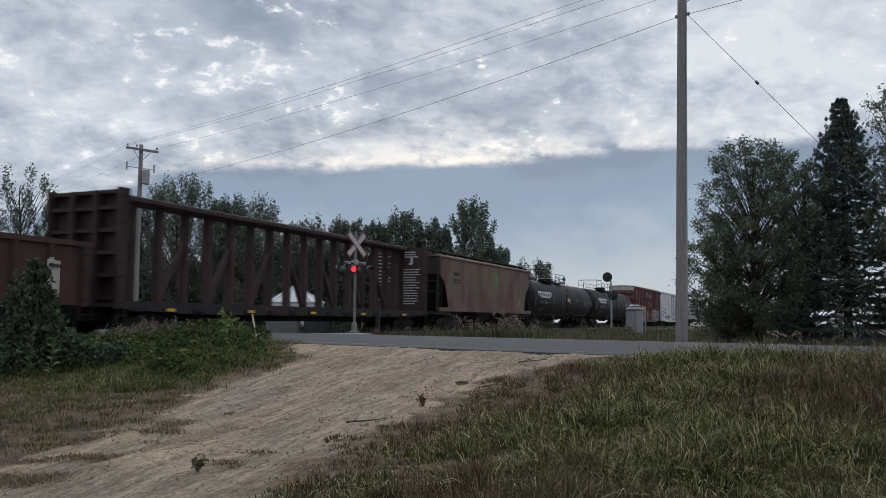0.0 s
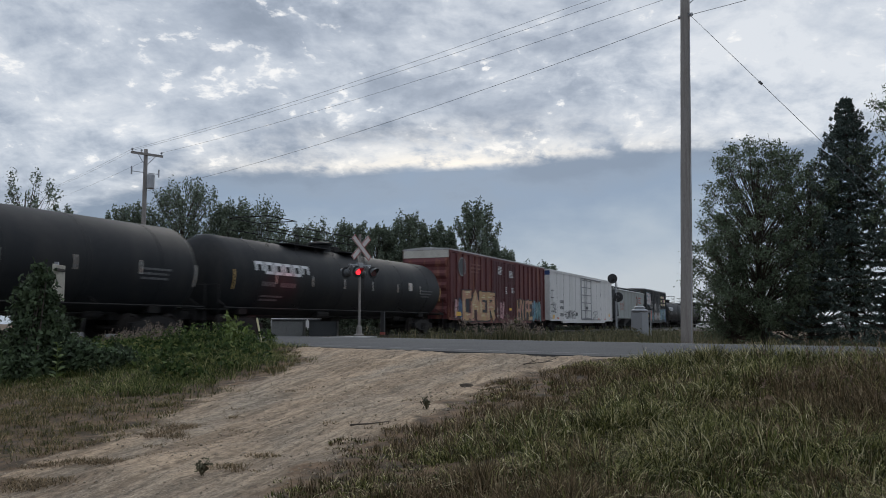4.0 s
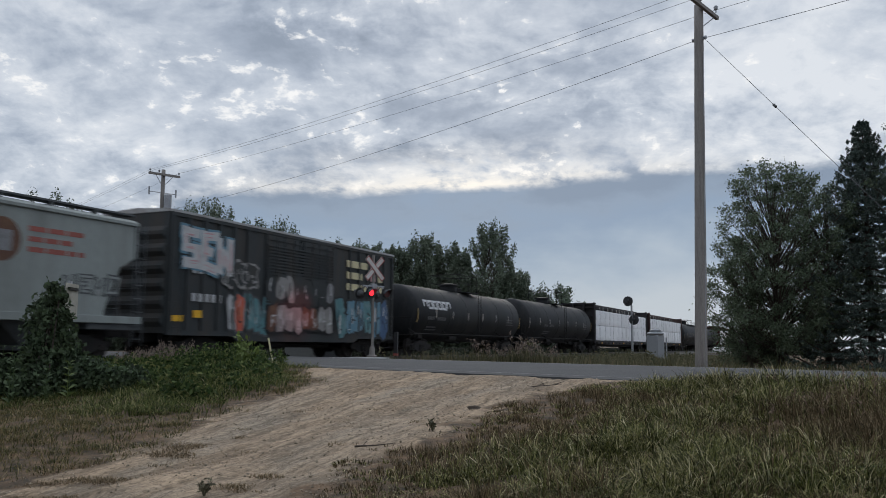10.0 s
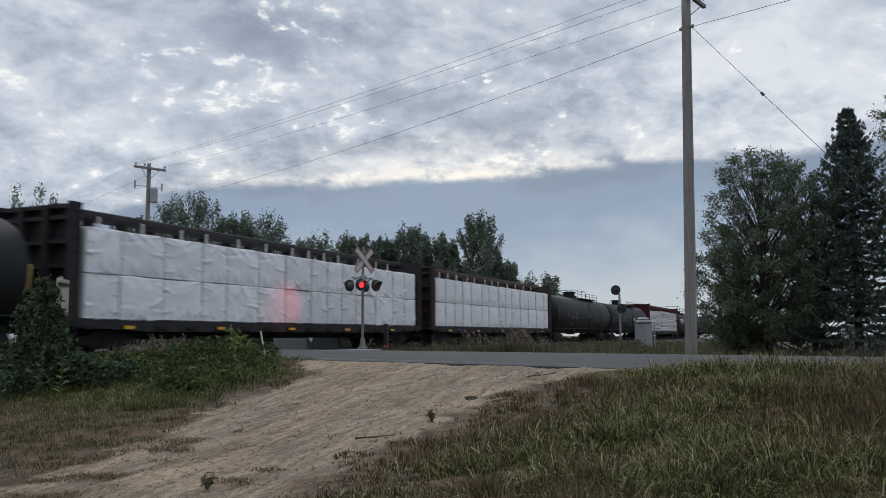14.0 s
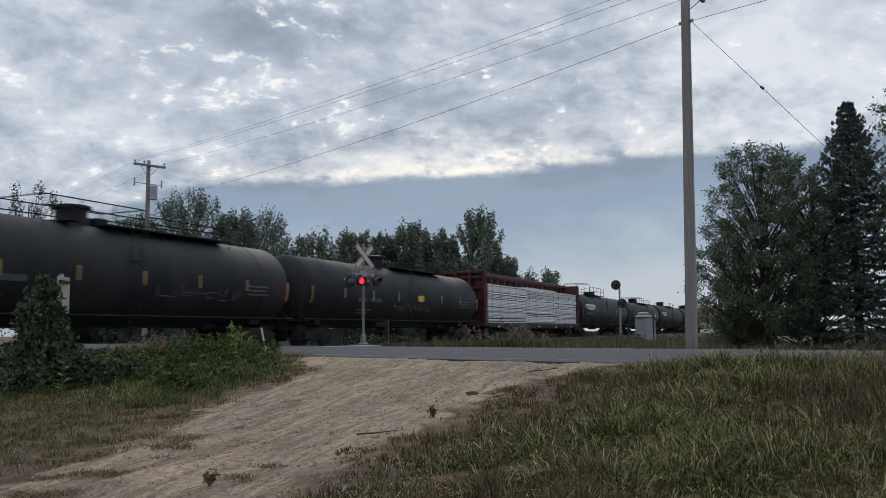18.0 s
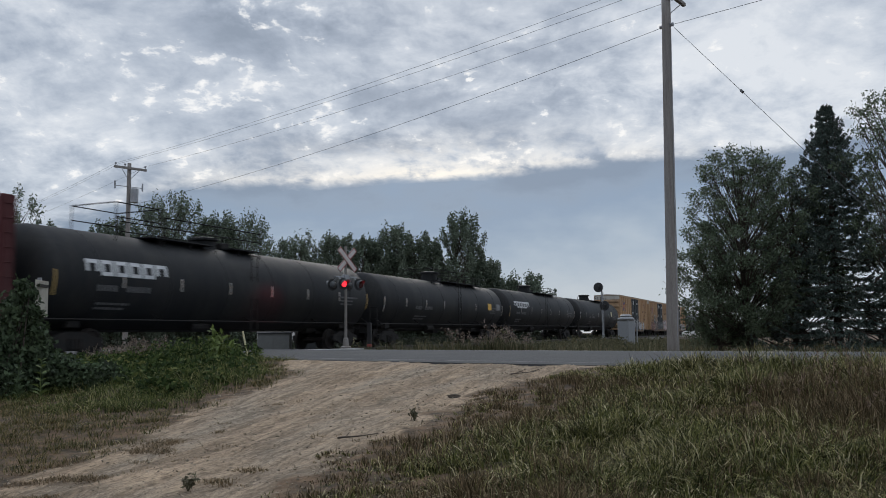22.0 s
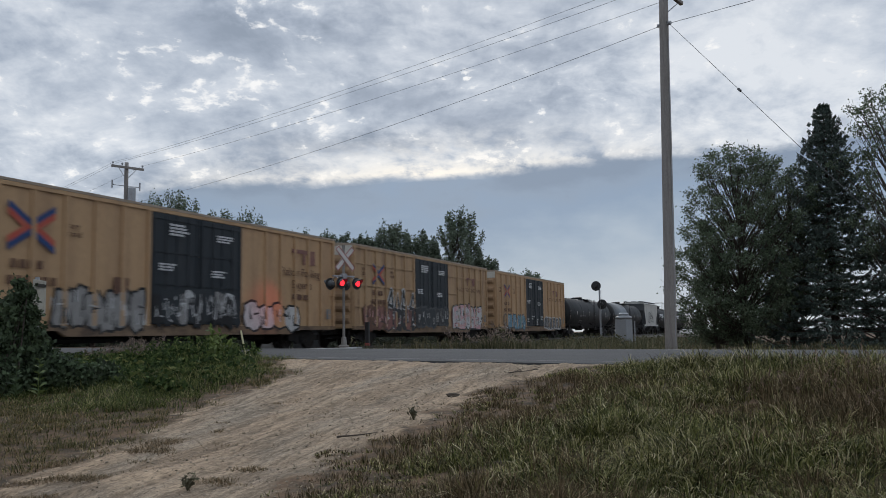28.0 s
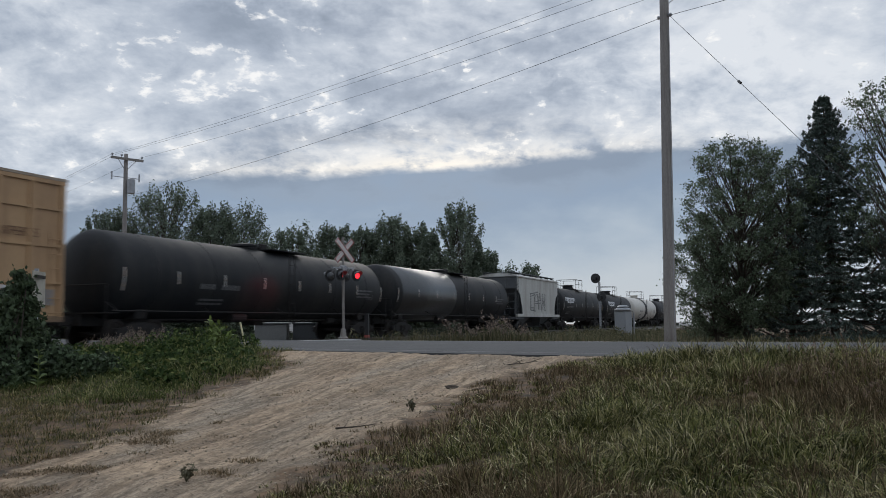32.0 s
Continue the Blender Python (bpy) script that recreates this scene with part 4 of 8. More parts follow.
        curved(bm, a, b, z0, z1, rad, axis, 0.016)
        part(nm, bm, m2, car, lb)
    running_gear(car, half, 1.95)
    return car


# ---- covered hoppers ----
def hopper_car(label, length, paint, dark, top=4.62, bays=3):
    car = thing("covered_hopper_car", label, "freight car", group="train")
    half = length / 2
    H, zs = half - 0.35, 1.28
    W = 1.56
    # sides: a tall sheet with quarter-round openings at the lower ends
    n = 8
    for s in (-1, 1):
        bm = bmesh.new()
        pts = [(-H, top - 0.25), (-H, 3.2)]
        pts += [(-H + 1.2 * math.sin(a * math.pi / 2 / n), 1.5 + 1.6 * math.cos(a * math.pi / 2 / n)) for a in range(1, n + 1)]
        pts += [(-H + 1.2, zs + 0.1)]
        pts += [(-y, z) for y, z in pts[::-1]]
        plate(bm, pts, min(s * (W - 0.05), s * W), max(s * (W - 0.05), s * W))
        bmesh.ops.triangulate(bm, faces=[f for f in bm.faces if len(f.verts) > 4])
        bmesh.ops.recalc_face_normals(bm, faces=bm.faces[:])
        part("side_sheet", bm, paint, car)
        part("side_sill", boxm(min(s * (W - 0.1), s * (W + 0.05)), max(s * (W - 0.1), s * (W + 0.05)), -H - 0.25, H + 0.25, zs - 0.12, zs + 0.1, bevel=0.01), paint, car)
        part("top_chord", boxm(min(s * (W - 0.12), s * (W + 0.07)), max(s * (W - 0.12), s * (W + 0.07)), -H, H, top - 0.36, top - 0.24, bevel=0.02), paint, car)
    # slope sheets inside, their shade put into the darker colour; the arched roof
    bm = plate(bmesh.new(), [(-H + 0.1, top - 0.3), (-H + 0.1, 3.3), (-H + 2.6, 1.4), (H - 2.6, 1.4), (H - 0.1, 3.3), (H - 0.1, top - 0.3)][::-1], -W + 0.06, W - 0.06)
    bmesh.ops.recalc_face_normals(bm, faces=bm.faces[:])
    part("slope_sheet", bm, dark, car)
    prof = [(-W - 0.02, top - 0.28)] + [(-W * math.cos(a * math.pi / 8), top - 0.26 + 0.24 * math.sin(a * math.pi / 8)) for a in range(9)] + [(W + 0.02, top - 0.28)]
    bm = prism(bmesh.new(), prof, -H, H)
    bmesh.ops.recalc_face_normals(bm, faces=bm.faces[:])
    part("roof", bm, paint, car)
    hatch = mesh_of("hatch_cover", boxm(-0.35, 0.35, -0.95, 0.95, 0, 0.1, bevel=0.03), dark)
    for i in range(int((2 * H - 1) / 2.1)):
        part("hatch_cover", hatch, dark, car, m=pose(0, -H + 1.5 + i * 2.1, top - 0.03))
    for s in (-1, 1):
        bm = bmesh.new()
        box(bm, min(s * 0.75, s * 1.2), max(s * 0.75, s * 1.2), -H - 0.2, H + 0.2, top + 0.02, top + 0.07)
        for i in range(int(2 * H / 1.6) + 1):
            y = -H + i * 1.6
            box(bm, min(s * 1.0, s * 1.2), max(s * 1.0, s * 1.2), y, y + 0.08, top - 0.16, top + 0.03)
        part("running_board", bm, dark, car)
    # end cages
    for s in (-1, 1):
        for x in (-1.45, -0.6, 0.6, 1.45):
            part("cage_post", rod(bmesh.new(), (x, s * (H + 0.3), zs), (x, s * (H + 0.05), top - 0.3), 0.035, n=5), dark, car)
        for z in (zs + 0.5, zs + 1.0, zs + 1.6, 3.4):
            part("cage_rung", rod(bmesh.new(), (-1.45, s * (H + 0.25), z), (1.45, s * (H + 0.25), z), 0.02, n=5), dark, car)
        part("end_sill", boxm(-1.5, 1.5, min(s * (H - 1.7), s * half), max(s * (H - 1.7), s * half), zs - 0.3, zs - 0.125), dark, car)
        ladder(car, s * (H + 0.1), 0.5, top - 0.3, W + 0.02, material=dark)
        ladder(car, s * (H - 0.55), 1.4, 3.2, W - 0.4, material=dark)
    # bays below, also given a darker colour for the shade under the car
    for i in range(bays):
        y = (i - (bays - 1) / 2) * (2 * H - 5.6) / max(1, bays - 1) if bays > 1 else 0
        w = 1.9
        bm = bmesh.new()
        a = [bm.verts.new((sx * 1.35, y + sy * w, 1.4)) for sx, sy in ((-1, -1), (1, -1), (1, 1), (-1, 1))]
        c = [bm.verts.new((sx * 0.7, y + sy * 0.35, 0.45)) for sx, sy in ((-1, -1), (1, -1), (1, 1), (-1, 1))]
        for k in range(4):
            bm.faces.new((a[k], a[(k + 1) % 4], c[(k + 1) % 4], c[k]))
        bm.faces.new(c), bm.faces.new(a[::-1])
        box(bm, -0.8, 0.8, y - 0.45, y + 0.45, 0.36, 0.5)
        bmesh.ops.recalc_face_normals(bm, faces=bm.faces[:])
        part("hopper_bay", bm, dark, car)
    part("centre_sill", boxm(-0.3, 0.3, -half + 0.2, half - 0.2, 0.75, 1.05), UNDER, car)
    running_gear(car, half)
    return car, W


# ---- centre-beam flat cars and their loads ----
BEAMK = mat("sooty_beam_paint", (0.022, 0.021, 0.023), 0.8, other=(0.05, 0.035, 0.03), stretch=STREAK)


def beam_car(label, length, paint, top=4.62, lattice=False, posters=()):
    car = thing("centre_beam_flat_car", label, "freight car", group="train")
    half = length / 2
    bm = boxm(-1.45, 1.45, -half, half, 0.98, 1.1)
    part("deck", bm, paint, car)
    for s in (-1, 1):
        bm = bmesh.new()
        a, b = min(s * 1.4, s * 1.52), max(s * 1.4, s * 1.52)
        plate(bm, [(-half, 0.92), (-half + 3.4, 0.78), (half - 3.4, 0.78), (half, 0.92), (half, 1.16), (-half, 1.16)], a, b)
        bmesh.ops.recalc_face_normals(bm, faces=bm.faces[:])
        part("side_sill", bm, BEAMK, car)
        k = int(length / 1.45)
        for i in range(k):
            y = -half + 0.7 + i * 1.45
            part("stake_pocket", boxm(min(s * 1.52, s * 1.6), max(s * 1.52, s * 1.6), y, y + 0.5, 0.84, 0.98, bevel=0.012), UNDER, car)
            if i % 3 == 1:
                part("reflector", boxm(min(s * 1.6, s * 1.606), max(s * 1.6, s * 1.606), y + 0.05, y + 0.45, 0.86, 0.96), YELLOWR, car)
        # bulkhead with ribs
        y0 = s * (half - 0.45)
        bm = bmesh.new()
        box(bm, -1.5, 1.5, min(y0, y0 + s * 0.06), max(y0, y0 + s * 0.06), 1.1, top)
        wall = part("bulkhead", bm, paint, car)
        for x in (-0.5, 0.5):
            part("bulkhead_post", boxm(x - 0.07, x + 0.07, min(y0 + s * 0.062, y0 + s * 0.4), max(y0 + s * 0.062, y0 + s * 0.4), 1.1, top - 0.01), paint, wall)
        for z in (1.2, 1.9, 2.6, 3.3, 4.0, top - 0.12):
            part("bulkhead_rib", boxm(-1.42, 1.42, min(y0 + s * 0.063, y0 + s * 0.3), max(y0 + s * 0.063, y0 + s * 0.3), z, z + 0.12), paint, wall)
        for x in (-1, 1):
            part("bulkhead_edge", boxm(min(x * 1.42, x * 1.54), max(x * 1.42, x * 1.54), min(y0 - s * 0.05, y0 + s * 0.42), max(y0 - s * 0.05, y0 + s * 0.42), 0.95, top + 0.05, bevel=0.015), paint, car)
        ladder(car, s * (half - 0.22), 0.5, top, 1.56, 0.34, paint)
    # the central beam
    part("top_chord", boxm(-0.5, 0.5, -half + 0.4, half - 0.4, top - 0.16, top + 0.06, bevel=0.05), paint, car)
    k = max(8, int(length / 1.42))
    span = length - 1.6
    for i in range(k + 1):
        y = -span / 2 + span * i / k
        part("beam_post", boxm(-0.16, 0.16, y - 0.09, y + 0.09, 1.1, top - 0.2), paint, car)
        if i < k and lattice and i % 2 == 0:
            bm = bmesh.new()
            y2 = y + span / k
            d = 1 if i < k / 2 else -1
            p, q = ((y, 1.15), (y2, top - 1.2)) if d > 0 else ((y2, 1.15), (y, top - 1.2))
            plate(bm, [(p[0] - 0.09, p[1]), (p[0] + 0.09, p[1]), (q[0] + 0.09, q[1]), (q[0] - 0.09, q[1])], -0.1, 0.1)
            bmesh.ops.recalc_face_normals(bm, faces=bm.faces[:])
            part("diagonal", bm, paint, car)
        if not lattice and i < k:
            part("web_panel", boxm(-0.03, 0.03, y + 0.09, y + span / k - 0.09, 1.1, 1.75), paint, car)
    for (x, z, w, h) in posters:          # lettering on the inner face of the rear bulkhead
        y = half - 0.45
        part("lettering", boxm(x, x + w, y - 0.005, y - 0.001, z, z + h), WHITEP, car)
    part("centre_sill", boxm(-0.4, 0.4, -half + 0.2, half - 0.2, 0.55, 0.98), UNDER, car)
    running_gear(car, half)
    return car


def wrapped_bundle(w, h, d, seed, material):
    """A tarpaulin-covered lumber pack: creased faces, soft edges."""
    rng = np.random.default_rng(seed)
    bm = bmesh.new()
    bmesh.ops.create_cube(bm, size=1)
    bmesh.ops.subdivide_edges(bm, edges=bm.edges[:], cuts=31, use_grid_fill=True)
    off = rng.uniform(0, 90)
    folds = []                                   # (start y, z, direction, length, height, width)
    for i in range(24):
        z = rng.choice((-0.5, -0.5, 0.5, rng.uniform(-0.4, 0.4)))
        y = rng.uniform(-0.45, 0.45) if abs(z) == 0.5 else rng.choice((-0.5, 0.5))
        a = math.atan2(-z if abs(z) == 0.5 else rng.uniform(-0.3, 0.3), -y) + rng.uniform(-0.7, 0.7)
        folds.append((y, z, math.cos(a), math.sin(a), rng.uniform(0.15, 0.55), rng.uniform(0.02, 0.06) * rng.choice((1, 1, -1)), rng.uniform(0.02, 0.034)))
    for v in bm.verts:
        x, y, z = v.co
        q = Vector((x * 3 + off, y * 2.5, z * 3.2))
        out = 0.055 * (1 - (2 * y) ** 4) * (1 - (2 * z) ** 4) + 0.03 * noise.noise(q * 0.8) + 0.008 * noise.noise(q * 2.2)
        for (fy, fz, cy, cz, ln, hi, wd) in folds:
            u, w2 = (y - fy) * cy + (z - fz) * cz, (y - fy) * cz - (z - fz) * cy
            if -0.05 < u < ln:
                out += hi * math.exp(-(w2 / wd) ** 2) * (1 - max(u, 0) / ln)
        edge = 0.035 * noise.noise((y * 2.2 + off, 3.0 + z, 0.5)) if abs(z) > 0.49 else 0
        v.co = Vector((x * d + math.copysign(out, x) * (abs(x) > 0.49), y * w * (0.995 - 0.02 * (abs(z) > 0.49)), z * h + edge))
    me = mesh_of("lumber_pack", bm, material)
    for p in me.polygons:
        p.use_smooth = True
    return me

# ---- the cars in their order; joints between them along the track at the start ----
GREYP = mat("faded_grey_lettering", (0.22, 0.22, 0.23), 0.6, other=(0.12, 0.12, 0.12), scale=5)
RUSTB = mat("rust_brown_paint", (0.075, 0.032, 0.024), 0.75, other=(0.035, 0.018, 0.015), stretch=STREAK, amount=0.8)
BEAMB = mat("dark_brown_beam_paint", (0.055, 0.03, 0.026), 0.75, other=(0.025, 0.016, 0.015), stretch=STREAK, amount=0.8)
MAROON = mat("maroon_beam_paint", (0.09, 0.022, 0.023), 0.7, other=(0.045, 0.018, 0.018), stretch=STREAK, amount=0.7)
TAN = mat("dusty_brown_hopper_paint", (0.185, 0.135, 0.098), 0.8, other=(0.135, 0.06, 0.042), stretch=(0.8, 0.8, 0.3), amount=0.8, scale=0.9, lo=0.46, hi=0.6)
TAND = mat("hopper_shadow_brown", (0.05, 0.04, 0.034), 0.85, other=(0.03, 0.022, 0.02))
GREYH = mat("pale_grey_hopper_paint", (0.27, 0.295, 0.285), 0.65, other=(0.17, 0.175, 0.165), stretch=STREAK, amount=0.55, scale=1.2)
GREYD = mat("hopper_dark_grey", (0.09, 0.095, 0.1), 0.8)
REDBOX = mat("oxide_red_box_paint", (0.105, 0.028, 0.03), 0.65, other=(0.24, 0.10, 0.055), stretch=(1.6, 1.6, 0.22), amount=0.75, scale=1.5, vary=0.3, lo=0.5, hi=0.66)
REDOOR = mat("dark_red_door_paint", (0.075, 0.016, 0.02), 0.6, other=(0.07, 0.02, 0.02), stretch=STREAK)
WHITEC = mat("white_insulated_paint", (0.61, 0.605, 0.6), 0.55, other=(0.47, 0.48, 0.46), stretch=STREAK, amount=0.5, scale=1.0)
GREENB = mat("dark_green_box_paint", (0.035, 0.04, 0.042), 0.7, other=(0.06, 0.05, 0.042), stretch=STREAK, amount=0.7)
YELLOW = mat("railbox_yellow_paint", (0.45, 0.29, 0.16), 0.7, other=(0.28, 0.17, 0.1), stretch=STREAK, amount=0.55, scale=1.2)
YELLOWO = mat("older_yellow_paint", (0.42, 0.28, 0.16), 0.75, other=(0.24, 0.15, 0.095), stretch=STREAK, amount=0.75, scale=1.6)
BLUEBK = mat("blue_black_door_paint", (0.018, 0.024, 0.03), 0.6, other=(0.04, 0.042, 0.045), stretch=STREAK)
ROOFG = mat("zinc_roof", (0.4, 0.4, 0.4), 0.5, 0.4, other=(0.22, 0.18, 0.15), scale=1.5)
ENDPALE = mat("pale_end_paint", (0.5, 0.48, 0.43), 0.7, other=(0.33, 0.3, 0.26))
TARP = mat("white_lumber_wrap", (0.85, 0.855, 0.87), 0.45, other=(0.72, 0.725, 0.75), scale=1.3, amount=0.5, grain=5, vary=0.04, bump=0.08, rand=0.05)
LUMBER = mat("grey_white_lumber", (0.78, 0.78, 0.78), 0.75, other=(0.36, 0.36, 0.38), scale=5.0, grain=30, vary=0.3, stretch=(1, 0.5, 3), rand=0.2)
G_TAN = mat("graffiti_sand", (0.45, 0.31, 0.14), 0.6, other=(0.4, 0.19, 0.15), scale=2.2, amount=0.9, lo=0.4, hi=0.6)
G_PINK = mat("graffiti_pink", (0.5, 0.27, 0.29), 0.6, other=(0.6, 0.45, 0.4), scale=1.5)
G_TEAL = mat("graffiti_teal", (0.08, 0.2, 0.22), 0.6, other=(0.22, 0.31, 0.32), scale=2)
G_BLACK = mat("graffiti_black", (0.012, 0.012, 0.014), 0.5)
G_WHITE = mat("graffiti_white", (0.5, 0.5, 0.5), 0.6, other=(0.3, 0.3, 0.31), scale=3)
G_GREY = mat("graffiti_silver_grey", (0.27, 0.26, 0.25), 0.55, other=(0.16, 0.15, 0.15), scale=2)
G_BLUE = mat("graffiti_blue", (0.05, 0.10, 0.2), 0.6, other=(0.12, 0.2, 0.3), scale=2)
G_LTBLUE = mat("graffiti_pale_blue", (0.11, 0.23, 0.31), 0.6, other=(0.2, 0.29, 0.31), scale=2)
CREAM = mat("cream_lettering", (0.6, 0.54, 0.33), 0.6, other=(0.45, 0.4, 0.25), scale=3)
G_PLUM = mat("faded_plum_mark", (0.2, 0.09, 0.085), 0.7, other=(0.28, 0.15, 0.09), scale=3)
NAVY = mat("navy_stripe", (0.02, 0.05, 0.16), 0.5)
BROWNL = mat("brown_lettering", (0.12, 0.06, 0.04), 0.7, other=(0.2, 0.11, 0.06), scale=3)
ORANGE = mat("faded_red_mark", (0.5, 0.1, 0.06), 0.6, other=(0.45, 0.2, 0.1), scale=2)
GREENM = mat("faded_green_emblem", (0.14, 0.22, 0.09), 0.7, other=(0.16, 0.14, 0.08), scale=3)

# front and rear end of each car along the track at the start
ENDS = ((2.5, 18.6), (19.5, 42.3), (43.7, 61), (61.7, 81), (81.7, 101.5), (102.2, 120.95), (122.45, 144.75), (146.2, 162.65), (163.75, 179), (181.1, 197.9),
        (198.5, 216.2), (216.7, 239.95), (241.2, 263.7), (265, 284.5), (285, 304.9), (305.5, 328.3), (328.9, 348.9), (349.6, 369.3), (369.5, 389.8), (390.7, 410.2),
        (410.95, 429.8), (431.55, 450.3), (452.1, 470.8), (472.5, 491.6), (492.2, 511.9), (513, 525.2), (526.3, 544), (545.1, 561), (562.3, 581.4), (582.6, 601))
CARS = []         # (thing, place along the track at the start)


def spot_of(k):
    return (ENDS[k][0] + ENDS[k][1]) / 2


def length_of(k):
    return ENDS[k][1] - ENDS[k][0]


def put(car, k):
    car.matrix_basis = pose(TRACK, spot_of(k), 0)
    CARS.append((car, spot_of(k)))
    return car


# the brown gondola ahead of the first flat car
def gondola(k):
    car = thing("gondola_car", "rust-brown open gondola with ribbed sides", "freight car", group="train")
    half = length_of(k) / 2
    bm = bmesh.new()
    for s in (-1, 1):
        box(bm, min(s * 1.4, s * 1.46), max(s * 1.4, s * 1.46), -half, half, 1.0, 2.75)
        box(bm, -1.46, 1.46, min(s * half, s * (half - 0.06)), max(s * half, s * (half - 0.06)), 1.0, 2.75)
    box(bm, -1.4, 1.4, -half, half, 1.0, 1.1)
    part("body", bm, RUSTB, car)
    me = post_mesh(RUSTB, 0.95, 2.7, 0.07, 0.1)
    for i in range(14):
        y = -half + 0.3 + i * (2 * half - 0.6) / 13
        part("side_post", me, RUSTB, car, m=pose(1.46, y, 0)), part("side_post", me, RUSTB, car, m=pose(-1.46, y, 0, 0, 0, 180))
    for s in (-1, 1):
        part("top_rail", boxm(min(s * 1.38, s * 1.56), max(s * 1.38, s * 1.56), -half, half, 2.7, 2.85), RUSTB, car)
        ladder(car, s * (half - 0.3), 0.5, 2.7, 1.6)
    part("centre_sill", boxm(-0.4, 0.4, -half + 0.2, half - 0.2, 0.6, 1.0), UNDER, car)
    running_gear(car, half)
    put(car, k)


gondola(0)

# empty flat car
rng = random.Random(4)
POSTERS = bar_text(-1.25, 4.35, 0.75, 0.05, rng, 14, 3.0) + bar_text(0.35, 4.35, 0.95, 0.06, rng, 3, 1.2) + bar_text(0.3, 3.4, 1.0, 0.05, rng, 14, 1.9) + [(0.72, 3.7, 0.14, 0.35), (0.62, 3.68, 0.1, 0.12)]
put(beam_car("empty dark brown centre-beam flat car with bulkheads", length_of(1), BEAMB, 4.62, True, POSTERS), 1)

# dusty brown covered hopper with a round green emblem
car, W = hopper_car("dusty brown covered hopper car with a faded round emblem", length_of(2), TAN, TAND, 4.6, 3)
put(car, 2)
h = length_of(2) / 2
part("emblem", lathe(bmesh.new(), [(W + 0.002, 0.42), (W + 0.008, 0.42)], 24, "x"), GREENM, car, "faded green disc", pose(0, 1.1, 3.35))
bars(car, bar_text(-h + 2.3, 3.3, 1.6, 0.2, rng, 1) + bar_text(-h + 2.3, 3.0, 1.4, 0.09, rng, 2), TAND, W + 0.002)
bars(car, [(h - 3.0, 1.75, 0.4, 0.35)], GREYP, W + 0.002, "placard")

put(tank_car("black tank car with a white company name", length_of(3), deck="long", mark=(63.12 - spot_of(3), 3.77, 0.48, 6), seed=3, patches=((0.3, 0.9, 2.3, 2.65, YELLOWR, "placard", "yellow placard"),)), 3)
put(tank_car("black tank car with a white company name", length_of(4), deck="long", mark=(83.65 - spot_of(4), 3.78, 0.48, 6), seed=4, patches=((5.2, 5.6, 2.3, 2.7, WHITER, "placard", ""),)), 4)

# oxide-red box car with large sprayed letters
L5 = length_of(5)
h = L5 / 2
posts = [-h + 0.15 + i * 0.98 for i in range(8)] + [h - 0.15 - i * 0.98 for i in range(8)]
car = box_car("box_car", "oxide-red box car with large sprayed letters", L5, REDBOX, ROOFG, REDOOR, (-2.3, 2.3, 2), 5.0, 0.75, posts=posts, end_top=ENDPALE)
put(car, 5)
graffiti(car, "CAER", -h + 1.95, 0.88, 5.5, 1.62, G_TAN, G_BLACK, 1.535, 11, 0.36, None, CREAM, BLUEBK, 0.25)
throwup(car, -1.7, 0.9, 1.5, 1.25, 4, (G_PINK, REDOOR, G_PLUM), REDOOR, G_BLACK, 1.565, 15, G_GREY)
graffiti(car, "HYPE", 2.5, 0.86, 3.5, 1.45, G_TAN, G_BLACK, 1.565, 12, 0.26, None, G_PINK, G_BLACK, 0.7)
throwup(car, 5.8, 0.82, 2.4, 1.55, 5, (G_TEAL, G_LTBLUE), G_BLACK, BLUEBK, 1.535, 13, G_WHITE, BLUEBK)
throwup(car, -h + 0.75, 0.92, 1.1, 1.2, 2, (G_PINK, G_BLUE), G_BLACK, BLUEBK, 1.535, 14, G_LTBLUE, BLUEBK)
part("emblem", lathe(bmesh.new(), [(1.525, 0.5), (1.531, 0.5)], 28, "x"), GREYD, car, "dark round emblem", pose(0, -h + 1.9, 4.0))
part("emblem_ring", lathe(bmesh.new(), [(1.524, 0.58), (1.528, 0.58)], 28, "x"), GREYP, car, "", pose(0, -h + 1.9, 4.0))
bars(car, bar_text(-h + 3.2, 4.2, 1.8, 0.1, rng, 3, 1.3), G_PLUM, 1.53)
bars(car, bar_text(-1.3, 4.35, 0.9, 0.06, rng, 6) + bar_text(0.9, 4.15, 0.9, 0.06, rng, 5) + bar_text(0.2, 3.0, 0.25, 0.08, rng, 4) + bar_text(1.4, 3.0, 0.6, 0.06, rng, 4), WHITEP, 1.555)
bars(car, [(-h + 0.9, 1.05, 0.75, 0.25), (0.9, 1.5, 0.5, 0.16)], YELLOWR, 1.556, "reflector")

# white insulated car
L6 = length_of(6)
h = L6 / 2
car = box_car("insulated_box_car", "smooth white insulated car with sprayed tags", L6, WHITEC, WHITEC, WHITEC, (-1.55, 2.15, 1), 4.97, 0.78, posts=(), ribs=0, plain_door=True)
put(car, 6)
for y in [-h + 0.1 + i * 1.95 for i in range(5)] + [4.6 + i * 1.75 for i in range(4)]:
    part("panel_seam", boxm(1.47, 1.476, y, y + 0.03, 1.0, 4.75), GREYP, car)
part("door_track", boxm(1.47, 1.6, -1.5, 6.0, 4.66, 4.74), GREYP, car)
part("door_sill", boxm(1.47, 1.56, -1.4, 6.0, 0.92, 0.99), GREYD, car)
for z in (1.05, 1.75, 2.45, 3.15, 3.85, 4.5):
    part("door_rib", boxm(1.521, 1.56, -1.45, 2.1, z, z + 0.07), GREYP, car)
